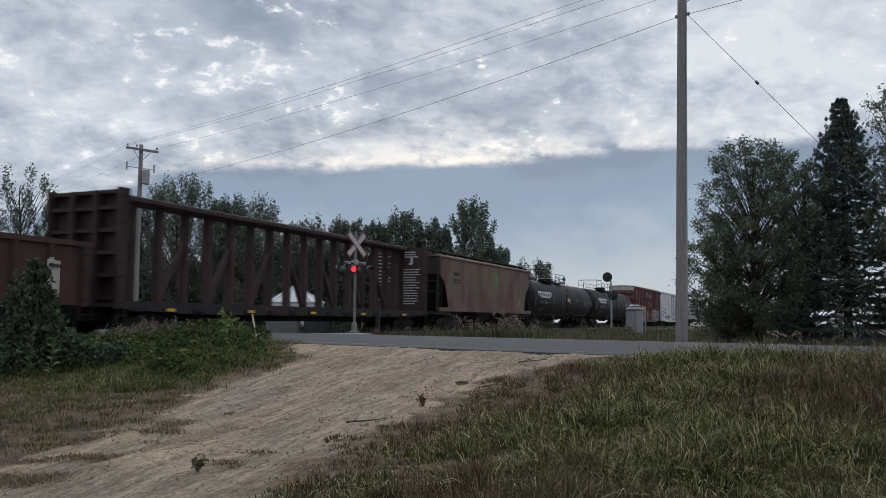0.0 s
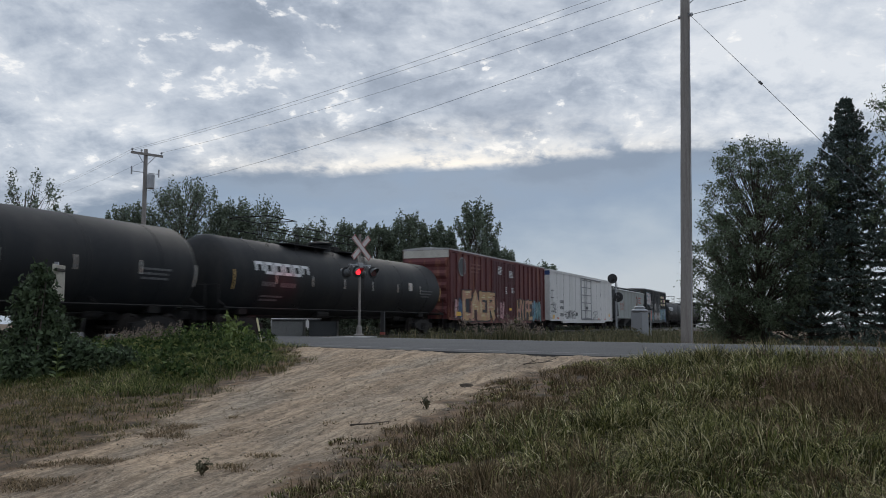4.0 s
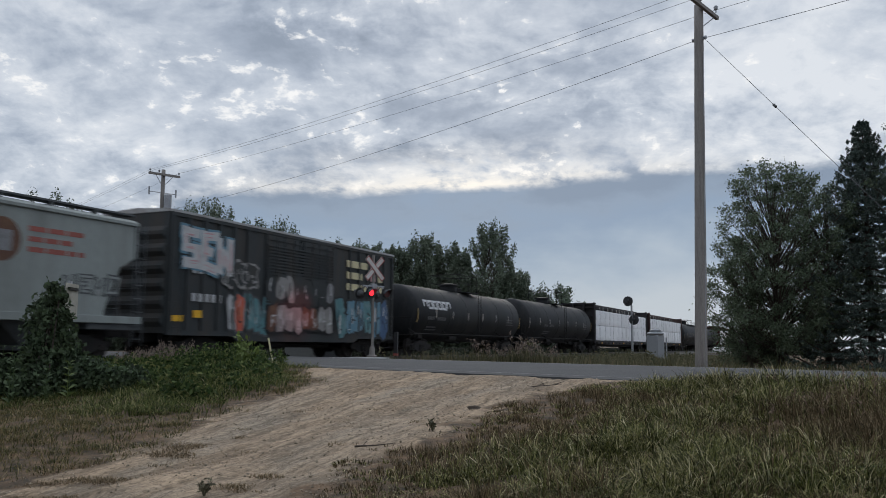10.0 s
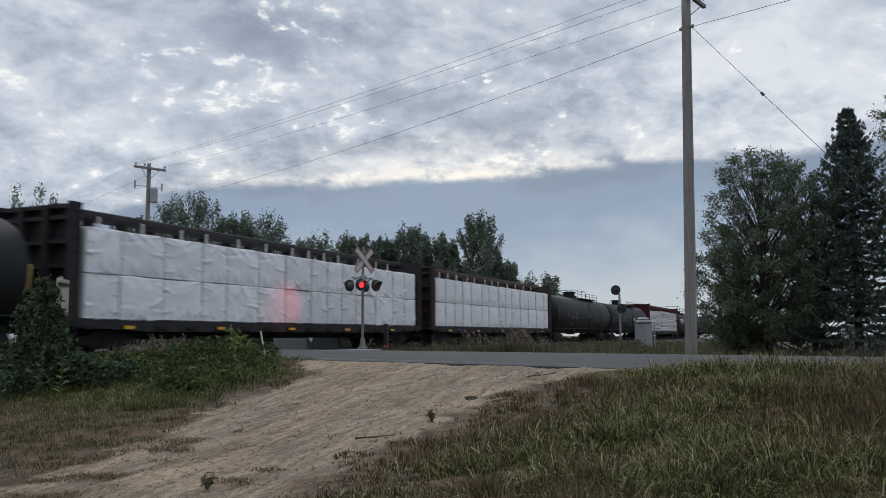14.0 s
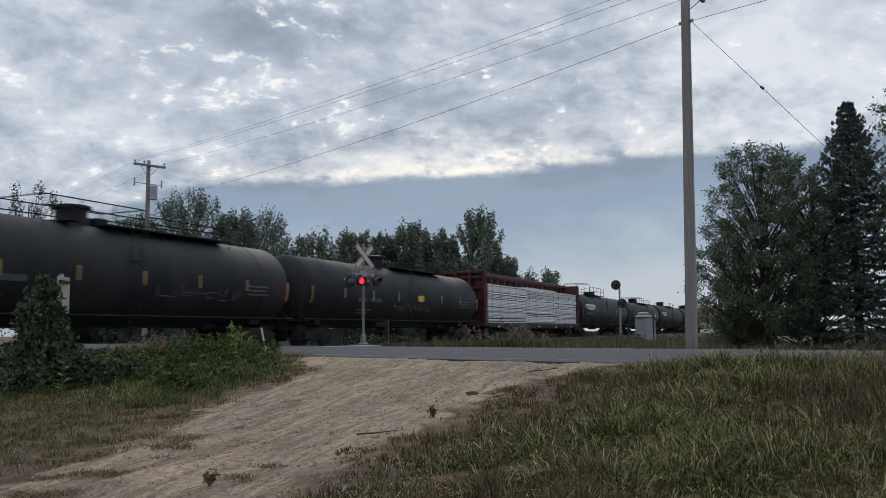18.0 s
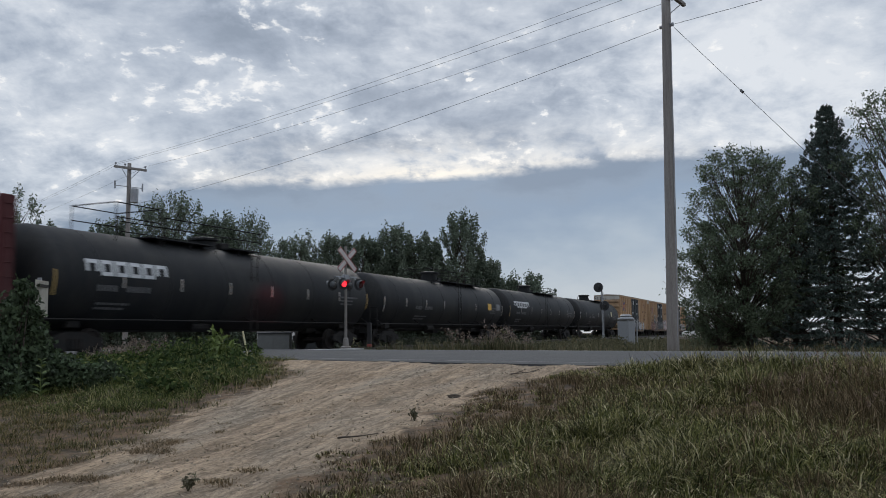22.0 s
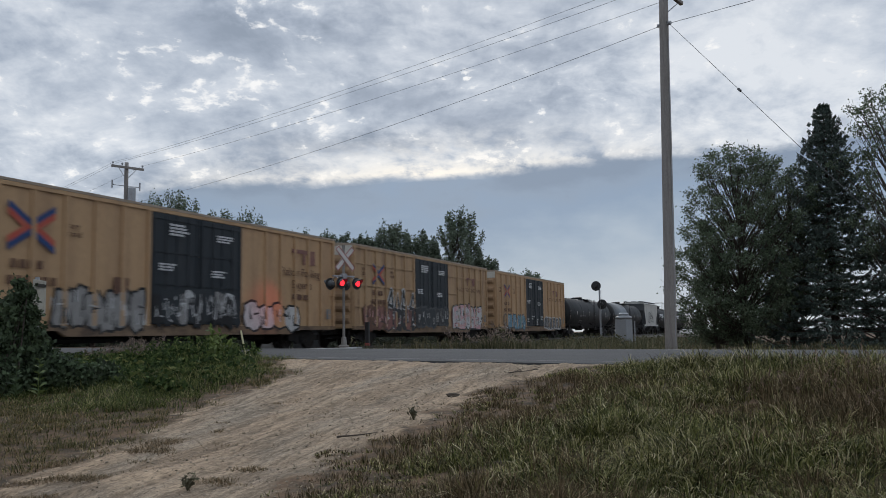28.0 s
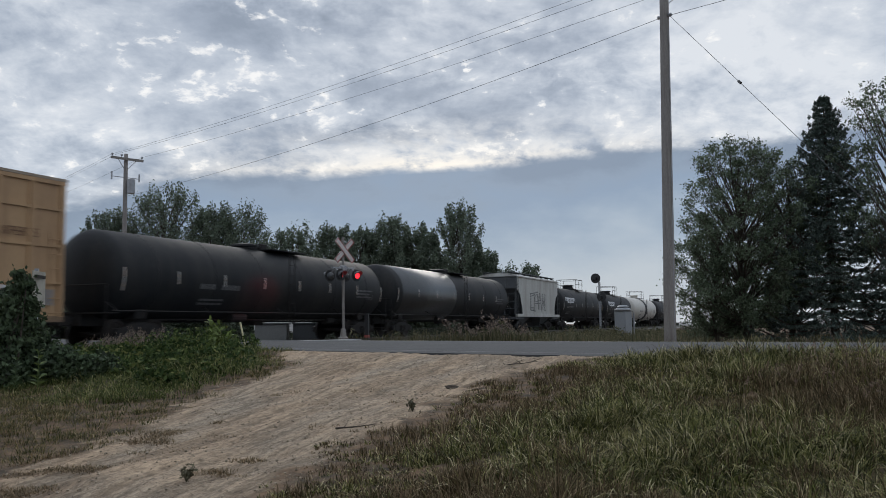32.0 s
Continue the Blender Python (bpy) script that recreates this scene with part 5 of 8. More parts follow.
for y in (-1.53, -0.25, 2.05):
    part("door_stile", boxm(1.521, 1.575, y, y + 0.07, 0.98, 4.66), GALV, car)
part("door_lock", boxm(1.575, 1.61, 0.0, 0.6, 1.9, 2.15, bevel=0.01), GREYD, car)
part("lock_rod", rod(bmesh.new(), (1.59, 0.3, 1.0), (1.59, 0.3, 4.6), 0.025, n=6), GALV, car)
for s in (-1, 1):
    y = s * h
    part("end_stripe", boxm(-1.47, 1.47, min(y, y + s * 0.014), max(y, y + s * 0.014), 4.5, 4.85), NAVY, car, "navy stripe across the top of the end")
    part("corner_stripe", boxm(1.47, 1.474, -h if s < 0 else h - 0.02, -h + 0.02 if s < 0 else h, 4.5, 4.85), NAVY, car)
bars(car, signs(-8.25, 2.25, 4, 0.34) + signs(-8.25, 1.75, 4, 0.34) + bar_text(-8.2, 1.4, 1.4, 0.06, rng, 3), GREYD, 1.474)
bars(car, [(-h + 0.3, 3.2 - i * 0.55, 0.75, 0.09) for i in range(5)] + [(6.15, 3.2, 0.12, 0.35), (6.15, 1.85, 0.12, 0.35)], GREYD, 1.474, "grab_iron")
graffiti(car, "HOMKNRS", -6.7, 1.0, 3.3, 0.7, GREYD, GREYP, 1.476, 21, 0.03)
graffiti(car, "COPY", 2.9, 1.05, 2.1, 0.75, WHITEC, GREYP, 1.476, 22, 0.06)
graffiti(car, "SRE", -h + 0.9, 1.4, 0.9, 0.9, GREYD, GREYP, 1.476, 23, 0.05)
bars(car, [(-10.45, 0.98, 0.62, 0.32), (h - 1.6, 1.3, 0.6, 0.24)], YELLOWR, 1.475, "label")
bars(car, [(-3.25, 1.28, 0.65, 0.3)], GREYD, 1.475, "placard")
bars(car, [(-9.0, 1.0, 0.45, 0.1), (5.0, 1.0, 0.6, 0.1), (h - 3.4, 1.0, 0.5, 0.1), (h - 0.5, 0.95, 0.4, 0.2)], ORANGE, 1.475, "reflector")

# pale grey covered hopper
car, W = hopper_car("pale grey covered hopper car with a dark emblem", length_of(7), GREYH, GREYD, 4.5, 3)
put(car, 7)
h = length_of(7) / 2
part("emblem", lathe(bmesh.new(), [(W + 0.002, 0.58), (W + 0.008, 0.58)], 28, "x"), BROWNL, car, "brown round emblem", pose(0, 3.2, 3.25))
part("emblem_shield", boxm(W + 0.009, W + 0.012, 2.9, 3.5, 2.95, 3.5), GREYP, car)
bars(car, bar_text(4.0, 3.55, 1.9, 0.14, rng, 3, 1.0), mat("faded_red_lettering", (0.32, 0.1, 0.08), 0.7), W + 0.003)
bars(car, signs(-4.4, 2.4, 3, 0.26) + signs(-4.4, 1.9, 6, 0.26) + bar_text(0.0, 2.0, 1.2, 0.06, rng, 5), GREYP, W + 0.003)
graffiti(car, "ESV", -h + 2.3, 2.1, 2.0, 0.8, GREYH, mat("faint_red_tag", (0.3, 0.14, 0.12), 0.7), W + 0.004, 31, 0.06)
graffiti(car, "NEMO", 5.2, 2.0, 2.0, 0.5, GREYH, GREYD, W + 0.004, 32, 0.12)

# dark green fifty-foot box car, heavily tagged
L8 = length_of(8)
h = L8 / 2
posts = [-h + 0.12 + i * 0.78 for i in range(6)] + [h - 0.12 - i * 0.78 for i in range(6)]
car = box_car("box_car", "dark green box car covered in sprayed tags", L8, GREENB, ROOFG, GREENB, (-2.6, 2.3, 2), 4.98, 0.8, posts=posts, ribs=6)
put(car, 8)
for i in range(26):
    part("door_slat", boxm(1.55, 1.575, -2.5, 2.2, 1.3 + i * 0.12, 1.36 + i * 0.12), GREENB, car)
graffiti(car, "SEW", -h + 0.6, 3.1, 2.5, 1.25, G_WHITE, G_LTBLUE, 1.535, 41, 0.4, None, G_PINK, G_BLACK, 0.8)
throwup(car, -h + 2.9, 0.95, 2.4, 1.5, 5, (G_TEAL, G_WHITE, G_LTBLUE, ORANGE), GREYD, G_BLACK, 1.535, 42, G_WHITE)
throwup(car, -2.45, 2.2, 4.6, 1.0, 8, (G_GREY, GREYP, GREENB), GREENB, GREENB, 1.585, 43, G_WHITE)
throwup(car, -2.4, 1.05, 4.5, 1.1, 8, (G_GREY, BROWNL, GREENB), G_BLACK, G_WHITE, 1.585, 46, G_WHITE)
throwup(car, 2.5, 0.92, 4.6, 1.7, 6, (G_LTBLUE, G_BLUE, G_TEAL), G_BLACK, G_BLACK, 1.535, 44, G_WHITE, GREENB)
throwup(car, -h + 2.7, 2.6, 1.8, 0.95, 3, GREENB, G_GREY, G_GREY, 1.535, 45)
bars(car, bar_text(3.3, 4.0, 1.9, 0.3, rng, 3, 0.7), CREAM, 1.53)
bars(car, [(5.4, 4.0, 0.42, 0.34), (5.4, 3.5, 0.42, 0.34), (5.4, 3.0, 0.42, 0.34)], G_PINK, 1.53, "colour_block")
bars(car, [(6.1, 3.5, 0.42, 0.34), (6.1, 3.0, 0.42, 0.34)], CREAM, 1.53, "colour_block")
bars(car, signs(-h + 1.1, 2.9, 3, 0.34) + signs(-h + 1.1, 1.95, 5, 0.36), G_WHITE, 1.53)
bars(car, [(-h + 1.2, 1.45, 0.5, 0.25), (-h + 0.2, 1.3, 0.5, 0.2)], YELLOWR, 1.53, "label")

put(tank_car("black tank car with a white company name", length_of(9), deck="cage", rad=1.5, axis=2.3, mark=(182.5 - spot_of(9), 3.50, 0.48, 6), seed=9), 9)
put(tank_car("black tank car with pale reflectors", length_of(10), deck="cage", seed=10), 10)


def wrapped_load(k, seed, rows=2, n=14):
    load = thing("lumber_load", "white-wrapped lumber packs strapped on the flat car", "lumber load", group="train")
    half = length_of(k) / 2 - 0.72
    rng = random.Random(seed)
    shapes = [wrapped_bundle(1.0, LOAD_H / rows - 0.02, 1.2, seed + i, TARP) for i in range(6)]
    cuts = [0.0]
    for i in range(n):
        cuts.append(cuts[-1] + rng.choice((0.8, 0.85, 1.15, 1.2)))
    cuts = [-half + 2 * half * c / cuts[-1] for c in cuts]
    for side in (0.88, -0.88):
        for r in range(rows):
            for a, b in zip(cuts, cuts[1:]):
                m = pose(side + rng.uniform(-0.03, 0.03), (a + b) / 2, 1.12 + LOAD_H / rows * (r + 0.5), 0, 0, (180 if rng.random() < 0.5 else 0) + rng.uniform(-0.8, 0.8))
                part("lumber_pack", shapes[rng.randrange(6)], TARP, load, m=m @ Matrix.Diagonal((1, b - a, 1, 1)))
    for side in (1.53, -1.53):
        for y in cuts[1:-1]:
            bm = bmesh.new()
            rod(bm, (side, y, 1.05), (side, y, 1.1 + LOAD_H), 0.006, n=4), rod(bm, (side, y, 1.1 + LOAD_H), (side * 0.25, y, 4.3), 0.006, n=4)
            part("strap", bm, GREYD, load)
            part("strap_end", boxm(side * 0.36 - 0.02, side * 0.36 + 0.02, y - 0.05, y + 0.05, 1.1 + LOAD_H, 4.34), WHITER, load)
    return put(load, k)


LOAD_H = 2.72
put(beam_car("sooty centre-beam flat car loaded with wrapped lumber", length_of(11), BEAMK, 4.45), 11)
wrapped_load(11, 100)
put(beam_car("dark brown centre-beam flat car loaded with wrapped lumber", length_of(12), BEAMB, 4.45), 12)
wrapped_load(12, 200)
put(tank_car("black tank car with a sprayed tag", length_of(13), deck="mid", rad=1.6, axis=2.41, refl=AMBERR, tag=(1.8, 1.75, 4.6, 0.55, 6), seed=13), 13)
put(tank_car("black tank car with a sprayed tag and an orange placard", length_of(14), tag=(-1.8, 1.65, 4.3, 0.45, 11), seed=14, patches=((0.9, 1.6, 2.2, 2.5, YELLOWR, "placard", "orange placard"),)), 14)
put(beam_car("maroon centre-beam flat car stacked with pale lumber", length_of(15), MAROON, 4.45), 15)


def board_load(k, seed):
    """Layers of boards with dark gaps, uneven ends and a stepped top."""
    load = thing("lumber_load", "stacks of grey-white boards strapped on the flat car", "lumber load", group="train")
    rng = random.Random(seed)
    half = length_of(k) / 2 - 0.75
    cuts = [-half, -half * 0.28, half * 0.42, half]
    for side in (0.88, -0.88):
        for n, (a, b, top) in enumerate(zip(cuts, cuts[1:], (3.6, 3.76, 3.62))):
            z = 1.14
            while z < top:
                t = rng.choice((0.055, 0.065, 0.08, 0.1))
                e = 0.6 + rng.uniform(-0.03, 0.03)
                segs = 9
                y0, y1 = a + rng.uniform(0, 0.06), b - rng.uniform(-0.04, 0.05)
                bm, rings = bmesh.new(), []
                for q in range(segs + 1):       # boards sag and spring between the bearers
                    y = y0 + (y1 - y0) * q / segs
                    dz = 0.03 * noise.noise((y * 0.45, z * 1.2, seed + n)) + 0.018 * noise.noise((y * 1.3, z * 4.0, seed))
                    dx = 0.03 * noise.noise((y * 0.9, z * 7.0, seed + 4))
                    rings.append([bm.verts.new((x + dx, y, h + dz)) for x, h in ((-e, 0), (e, 0), (e, t), (-e, t))])
                for A, B in zip(rings, rings[1:]):
                    for c in range(4):
                        bm.faces.new((A[c], A[(c + 1) % 4], B[(c + 1) % 4], B[c]))
                bm.faces.new(rings[0][::-1]), bm.faces.new(rings[-1])
                bmesh.ops.recalc_face_normals(bm, faces=bm.faces[:])
                part("board_layer", bm, LUMBER, load, m=pose(side, 0, z))
                z += t + rng.choice((0.014, 0.018, 0.024, 0.034, 0.06))
    for side in (1.5, -1.5):
        for i in range(14):
            y = -half + 0.8 + i * (2 * half - 1.6) / 13
            bm = bmesh.new()
            rod(bm, (side, y, 1.05), (side, y, 3.72), 0.006, n=4), rod(bm, (side, y, 3.72), (side * 0.25, y, 4.3), 0.006, n=4)
            part("strap", bm, UNDER, load)
    return put(load, k)


board_load(15, 5)
put(tank_car("black tank car with a white company name", length_of(16), deck="long", rad=1.6, axis=2.41, mark=(330.69 - spot_of(16), 3.55, 0.48, 6), seed=16), 16)
put(tank_car("black tank car with a yellow end placard", length_of(17), deck="mid", rad=1.49, axis=2.37, seed=17, patches=((6.2, 6.9, 2.2, 2.62, YELLOWR, "placard", "yellow placard"), (7.9, 8.6, 2.2, 2.62, GREYP, "placard", ""))), 17)
put(tank_car("black tank car with a white company name", length_of(18), mark=(371.3 - spot_of(18), 3.70, 0.48, 6), seed=18), 18)
put(tank_car("black tank car with a pale green placard", length_of(19), seed=19, patches=((4.9, 5.4, 2.3, 2.8, CREAM, "placard", "pale green placard"),)), 19)


ROOFT = mat("dusty_tan_roof", (0.33, 0.27, 0.21), 0.7, other=(0.2, 0.15, 0.11), scale=1.5)
SILLT = mat("grimy_tan_sill", (0.2, 0.135, 0.085), 0.85, other=(0.07, 0.05, 0.04), stretch=(1, 0.6, 1), amount=0.9, scale=2.5)
TANEND = mat("grimy_tan_end", (0.33, 0.215, 0.125), 0.8, other=(0.2, 0.13, 0.08), stretch=STREAK, amount=0.8)
REDX = mat("faded_red_band", (0.42, 0.075, 0.05), 0.65, other=(0.4, 0.15, 0.09), scale=2)


def pooled_box(k, paint, grid, seed, cross, tags):
    L = length_of(k)
    h = L / 2
    posts = [-h + 0.12 + i * 1.13 for i in range(7)] + [h - 0.12 - i * 1.05 for i in range(6)]
    car = box_car("box_car", "yellow box car with dark blue double doors and sprayed tags", L, paint, ROOFT, BLUEBK, (-2.45, 2.45, 2), 4.97, 0.78, posts=posts,
                  rails=(1.9, 2.95, 4.0) if grid else (), ribs=6, end_top=ENDPALE, end_mat=TANEND, sill_mat=SILLT)
    put(car, k)
    rng = random.Random(seed)
    # a cross of two-tone bands: navy outside, red inside
    cy, cz, sy, sz, wide = cross
    for ay in (-1, 1):
        for az in (-1, 1):
            for m2, o0, o1 in ((NAVY, 0.0, wide), (REDX, -wide, 0.0)):
                pts = [(cy, cz + az * o0), (cy + ay * sy, cz + az * (sz + o0)), (cy + ay * sy, cz + az * (sz + o1)), (cy, cz + az * o1)]
                bm = plate(bmesh.new(), pts, 1.524 + (0.002 if m2 is NAVY else 0.0), 1.5255 + (0.002 if m2 is NAVY else 0.0))
                bmesh.ops.recalc_face_normals(bm, faces=bm.faces[:])
                part("cross_band", bm, m2, car)
    bars(car, signs(cy - 0.65, 2.5, 4, 0.32) + signs(cy - 0.75, 2.05, 6, 0.32), BROWNL, 1.524)
    for body, off, up in (("next", -1.55, 0.12), ("load", -1.55, -0.12), ("any", 1.5, 0.12), ("road", 1.5, -0.12)):
        words(car, body, cy + off, cz + up, 0.27, BROWNL, 1.526)
    if grid:
        words(car, "RAILCAR POOLING EXPERTS", 6.1, 3.18, 0.36, BROWNL, 1.526)
        bars(car, [(5.45, 3.95, 0.42, 0.14), (5.6, 3.6, 0.12, 0.34), (5.95, 3.95, 0.42, 0.14), (6.1, 3.6, 0.12, 0.34), (6.5, 3.6, 0.42, 0.48)], G_PLUM, 1.524, "company_mark")
    else:
        words(car, "Railcar Pooling", 6.6, 3.08, 0.5, BROWNL, 1.526)
        words(car, "Experts", 6.68, 2.56, 0.5, BROWNL, 1.526)
        bars(car, bar_text(5.95, 2.1, 1.6, 0.22, rng, 1), BROWNL, 1.526)
        bars(car, [(5.9, 4.05, 0.6, 0.17), (6.1, 3.6, 0.17, 0.44), (6.55, 4.05, 0.6, 0.17), (6.75, 3.6, 0.17, 0.44), (7.2, 3.6, 0.5, 0.62)], G_PLUM, 1.524, "company_mark")
    bars(car, bar_text(-1.6, 4.35, 1.0, 0.07, rng, 4) + bar_text(0.9, 4.2, 1.0, 0.06, rng, 3) + bar_text(-2.1, 3.0, 0.8, 0.06, rng, 3) + bar_text(0.6, 2.9, 0.9, 0.06, rng, 3), WHITEP, 1.57)
    for y in (-2.2, -0.95, 0.3, 1.45):          # data panels and stickers low on the doors
        bars(car, bar_text(y, rng.uniform(1.5, 1.9), rng.uniform(0.35, 0.8), 0.1, rng, rng.choice((1, 2, 3)), 0.8), G_WHITE, 1.57, "sticker")
    for (word, y, z, w, hh, a, b, fat, door, third, ground) in tags:
        x = 1.575 if door else 1.53
        if isinstance(word, int):
            throwup(car, y, z, w, hh, word, a, b, fat, x, seed + int(y * 7), third, ground)
        else:
            graffiti(car, word, y, z, w, hh, a, b, x, seed + int(y * 7), fat, None, third, ground)
    bars(car, [(h - 0.75, 1.3, 0.35, 0.45)], GREYP, 1.53, "placard")


# word or number of forms, place, height, width, size, fill, outline, stroke or shade, on the doors, streaks, ground
pooled_box(20, YELLOW, False, 61, (-7.1, 3.68, 0.78, 0.5, 0.2), ((6, -6.3, 0.84, 3.6, 1.25, G_GREY, G_BLACK, G_BLACK, False, G_WHITE, G_WHITE), ("O", -4.0, 2.05, 0.5, 0.3, BROWNL, BROWNL, 0.3, False, None, None),
                                   (11, -2.35, 1.0, 4.6, 1.1, (G_BLACK, BLUEBK, G_GREY, BLUEBK), G_BLACK, G_WHITE, True, G_WHITE, None), (7, -2.0, 1.5, 3.9, 0.7, (BLUEBK, G_GREY, G_WHITE), BLUEBK, G_BLACK, True, G_WHITE, None),
                                   (4, 2.65, 0.84, 3.7, 1.0, (YELLOW, G_WHITE), G_BLACK, G_BLACK, False, G_WHITE, G_WHITE)))
pooled_box(21, YELLOWO, True, 62, (-6.75, 3.6, 0.62, 0.4, 0.15), ((5, -8.4, 0.84, 2.6, 1.2, (BROWNL, G_PLUM), BROWNL, G_BLACK, False, G_PINK, None), (6, -6.0, 0.84, 3.7, 1.1, (G_PLUM, G_BLACK), G_BLACK, G_PLUM, False, G_WHITE, G_PLUM), ("AAAA", -6.0, 1.0, 3.6, 1.9, G_BLACK, G_WHITE, 0.17, False, None, None),
                                   (7, -2.3, 1.0, 4.5, 1.1, (BLUEBK, G_BLACK), GREYD, G_GREY, True, G_WHITE, None), (7, 3.0, 0.86, 5.1, 1.45, (G_PINK, G_PINK, G_WHITE), G_BLACK, G_BLACK, False, G_WHITE, G_PLUM), ("ESHHE", 3.2, 0.9, 4.7, 1.4, G_PINK, G_BLACK, 0.26, False, G_WHITE, None)))
pooled_box(22, YELLOW, True, 63, (-6.9, 3.57, 0.6, 0.36, 0.14), ((7, -7.7, 0.82, 5.0, 1.1, (G_TEAL, G_LTBLUE, TANEND), GREYD, G_BLACK, False, G_WHITE, None), (7, 2.6, 0.82, 5.2, 1.0, G_BLACK, G_WHITE, G_GREY, False, G_WHITE, G_BLACK)))

# sky reflection on glossy black paint, put into a greyer metallic base
SHEENJ = mat("glossy_jacket_paint", (0.1, 0.104, 0.108), 0.32, 0.7, other=(0.075, 0.075, 0.078), stretch=STREAK)
HOPPALE = mat("weathered_white_hopper_paint", (0.47, 0.475, 0.45), 0.65, other=(0.3, 0.27, 0.24), stretch=STREAK, amount=0.6, scale=1.2)
CREAMT = mat("cream_tank_paint", (0.52, 0.5, 0.46), 0.5, other=(0.36, 0.33, 0.29), stretch=STREAK)
put(tank_car("black tank car with white reporting marks", length_of(23), deck="bare", tag=(7.2, 1.85, 0.9, 0.4, 3), rad=1.48, axis=2.37, seed=23), 23)
put(tank_car("black tank car with a shinier jacket at one end", length_of(24), deck="bare", rad=1.5, axis=2.42, seed=24, two_tone=(-8.6, -0.9, SHEENJ)), 24)
car, W = hopper_car("short grey two-bay covered hopper car with a tag", length_of(25), HOPPALE, GREYD, 4.5, 2)
put(car, 25)
graffiti(car, "CPAN", -2.6, 1.7, 4.4, 1.5, HOPPALE, GREYD, W + 0.004, 71, 0.1)
put(tank_car("black tank car with a white company name", length_of(26), deck="cage", mark=(527.7 - spot_of(26), 3.50, 0.48, 6), seed=26), 26)
put(tank_car("black tank car with a white company name", length_of(27), deck="cage", mark=(546.6 - spot_of(27), 3.50, 0.48, 6), seed=27), 27)
put(tank_car("cream tank car with a dark waist band", length_of(28), CREAMT, deck="cage", seed=28, two_tone=(-0.8, 0.8, BLACK)), 28)
put(tank_car("black tank car with a plain dark jacket", length_of(29), deck="cage", seed=29), 29)

# ---- poles and wires ----
def wire(bm, p, q, sag, r=0.011, n=14):
    """A sagging wire: one unbroken tube."""
    p, q = Vector(p), Vector(q)
    side = (q - p).cross(Vector((0, 0, 1))).normalized()
    prev = None
    for i in range(n + 1):
        u = i / n
        c = p.lerp(q, u) - Vector((0, 0, sag * 4 * u * (1 - u)))
        ring = [bm.verts.new(c + o * r) for o in (side, Vector((0, 0, 1)), -side, Vector((0, 0, -1)))]
        if prev:
            for k in range(4):
                bm.faces.new((prev[k], prev[(k + 1) % 4], ring[(k + 1) % 4], ring[k]))
        prev = ring


def utility_pole(x, y, z0, z1, r0, r1, lean, arm, gear):
    pole = thing("utility_pole", "weathered grey wooden utility pole with a crossarm", "utility pole", pose(x, y, 0), group="utility poles")
    lx, ly = lean
    bm = lathe(bmesh.new(), [(z0 + (z1 - z0) * i / 12, r0 + (r1 - r0) * i / 12) for i in range(13)], 16, "z")
    for v in bm.verts:
        u = (v.co.z - z0) / (z1 - z0)
        v.co.x, v.co.y = v.co.x + lx * u + 0.01 * noise.noise((0, 3, v.co.z)), v.co.y + ly * u
    part("shaft", bm, WOODPOLE, pole, smooth=True)
    d = Vector((NX, NY, 0))          # crossarms stand square to the road
    c = Vector((lx, ly, z1 - 0.35)) + Vector((NY, -NX, 0)) * (r1 + 0.06)
    if arm:
        bm = bmesh.new()
        p, q = c - d * arm, c + d * arm
        e = Vector((NY, -NX, 0)) * 0.06
        vs = [bm.verts.new(v + e * i + Vector((0, 0, k))) for v in (p, q) for i in (-1, 1) for k in (-0.07, 0.07)]
        for f in ((0, 1, 3, 2), (4, 6, 7, 5), (0, 4, 5, 1), (2, 3, 7, 6), (0, 2, 6, 4), (1, 5, 7, 3)):
            bm.faces.new([vs[i] for i in f])
        bmesh.ops.recalc_face_normals(bm, faces=bm.faces[:])
        part("crossarm", bm, WOODPOLE, pole)
        for s in (-1, 1):
            part("brace", rod(bmesh.new(), c + d * arm * 0.55 * s - Vector((0, 0, 0.07)), Vector((lx, ly, z1 - 1.1)), 0.02, n=5), GALV, pole)
        for s in (-0.92, -0.35, 0.92):
            part("insulator", lathe(bmesh.new(), [(0, 0.02), (0.08, 0.02), (0.1, 0.06), (0.17, 0.07), (0.22, 0.035)], 10, "z"), GALV, pole, "grey pin insulator", Matrix.Translation(c + d * arm * s + Vector((0, 0, 0.06))))
    if gear:
        part("transformer", lathe(bmesh.new(), [(-0.45, 0.2), (-0.42, 0.24), (0.42, 0.24), (0.46, 0.2), (0.5, 0.05)], 16, "z"), GALV, pole, "grey can transformer", pose(lx + 0.42, ly + 0.05, z1 - 2.1))
        bm = bmesh.new()
        for s in (-1, 1):
            rod(bm, Vector((lx, ly, z1 - 1.5)), Vector((lx, ly, z1 - 1.5)) + d * s * 0.9, 0.025, n=5)
            rod(bm, Vector((lx, ly, z1 - 1.7)) + d * s * 0.9, Vector((lx, ly, z1 - 1.2)) + d * s * 0.9, 0.05, n=6)
        part("fuse_cutout", bm, GALV, pole)
    return pole, c, d


near_pole, _, d = utility_pole(-3.55, 25.9, -0.6, 11.05, 0.185, 0.135, (0.22, -0.02), 0, False)
_, fc, _ = utility_pole(-38.5, 40.5, -0.5, 11.6, 0.17, 0.12, (0.0, 0.0), 1.05, True)
NP, FP = Vector((-3.55, 25.9, 0)), Vector((-38.5, 40.5, 0))
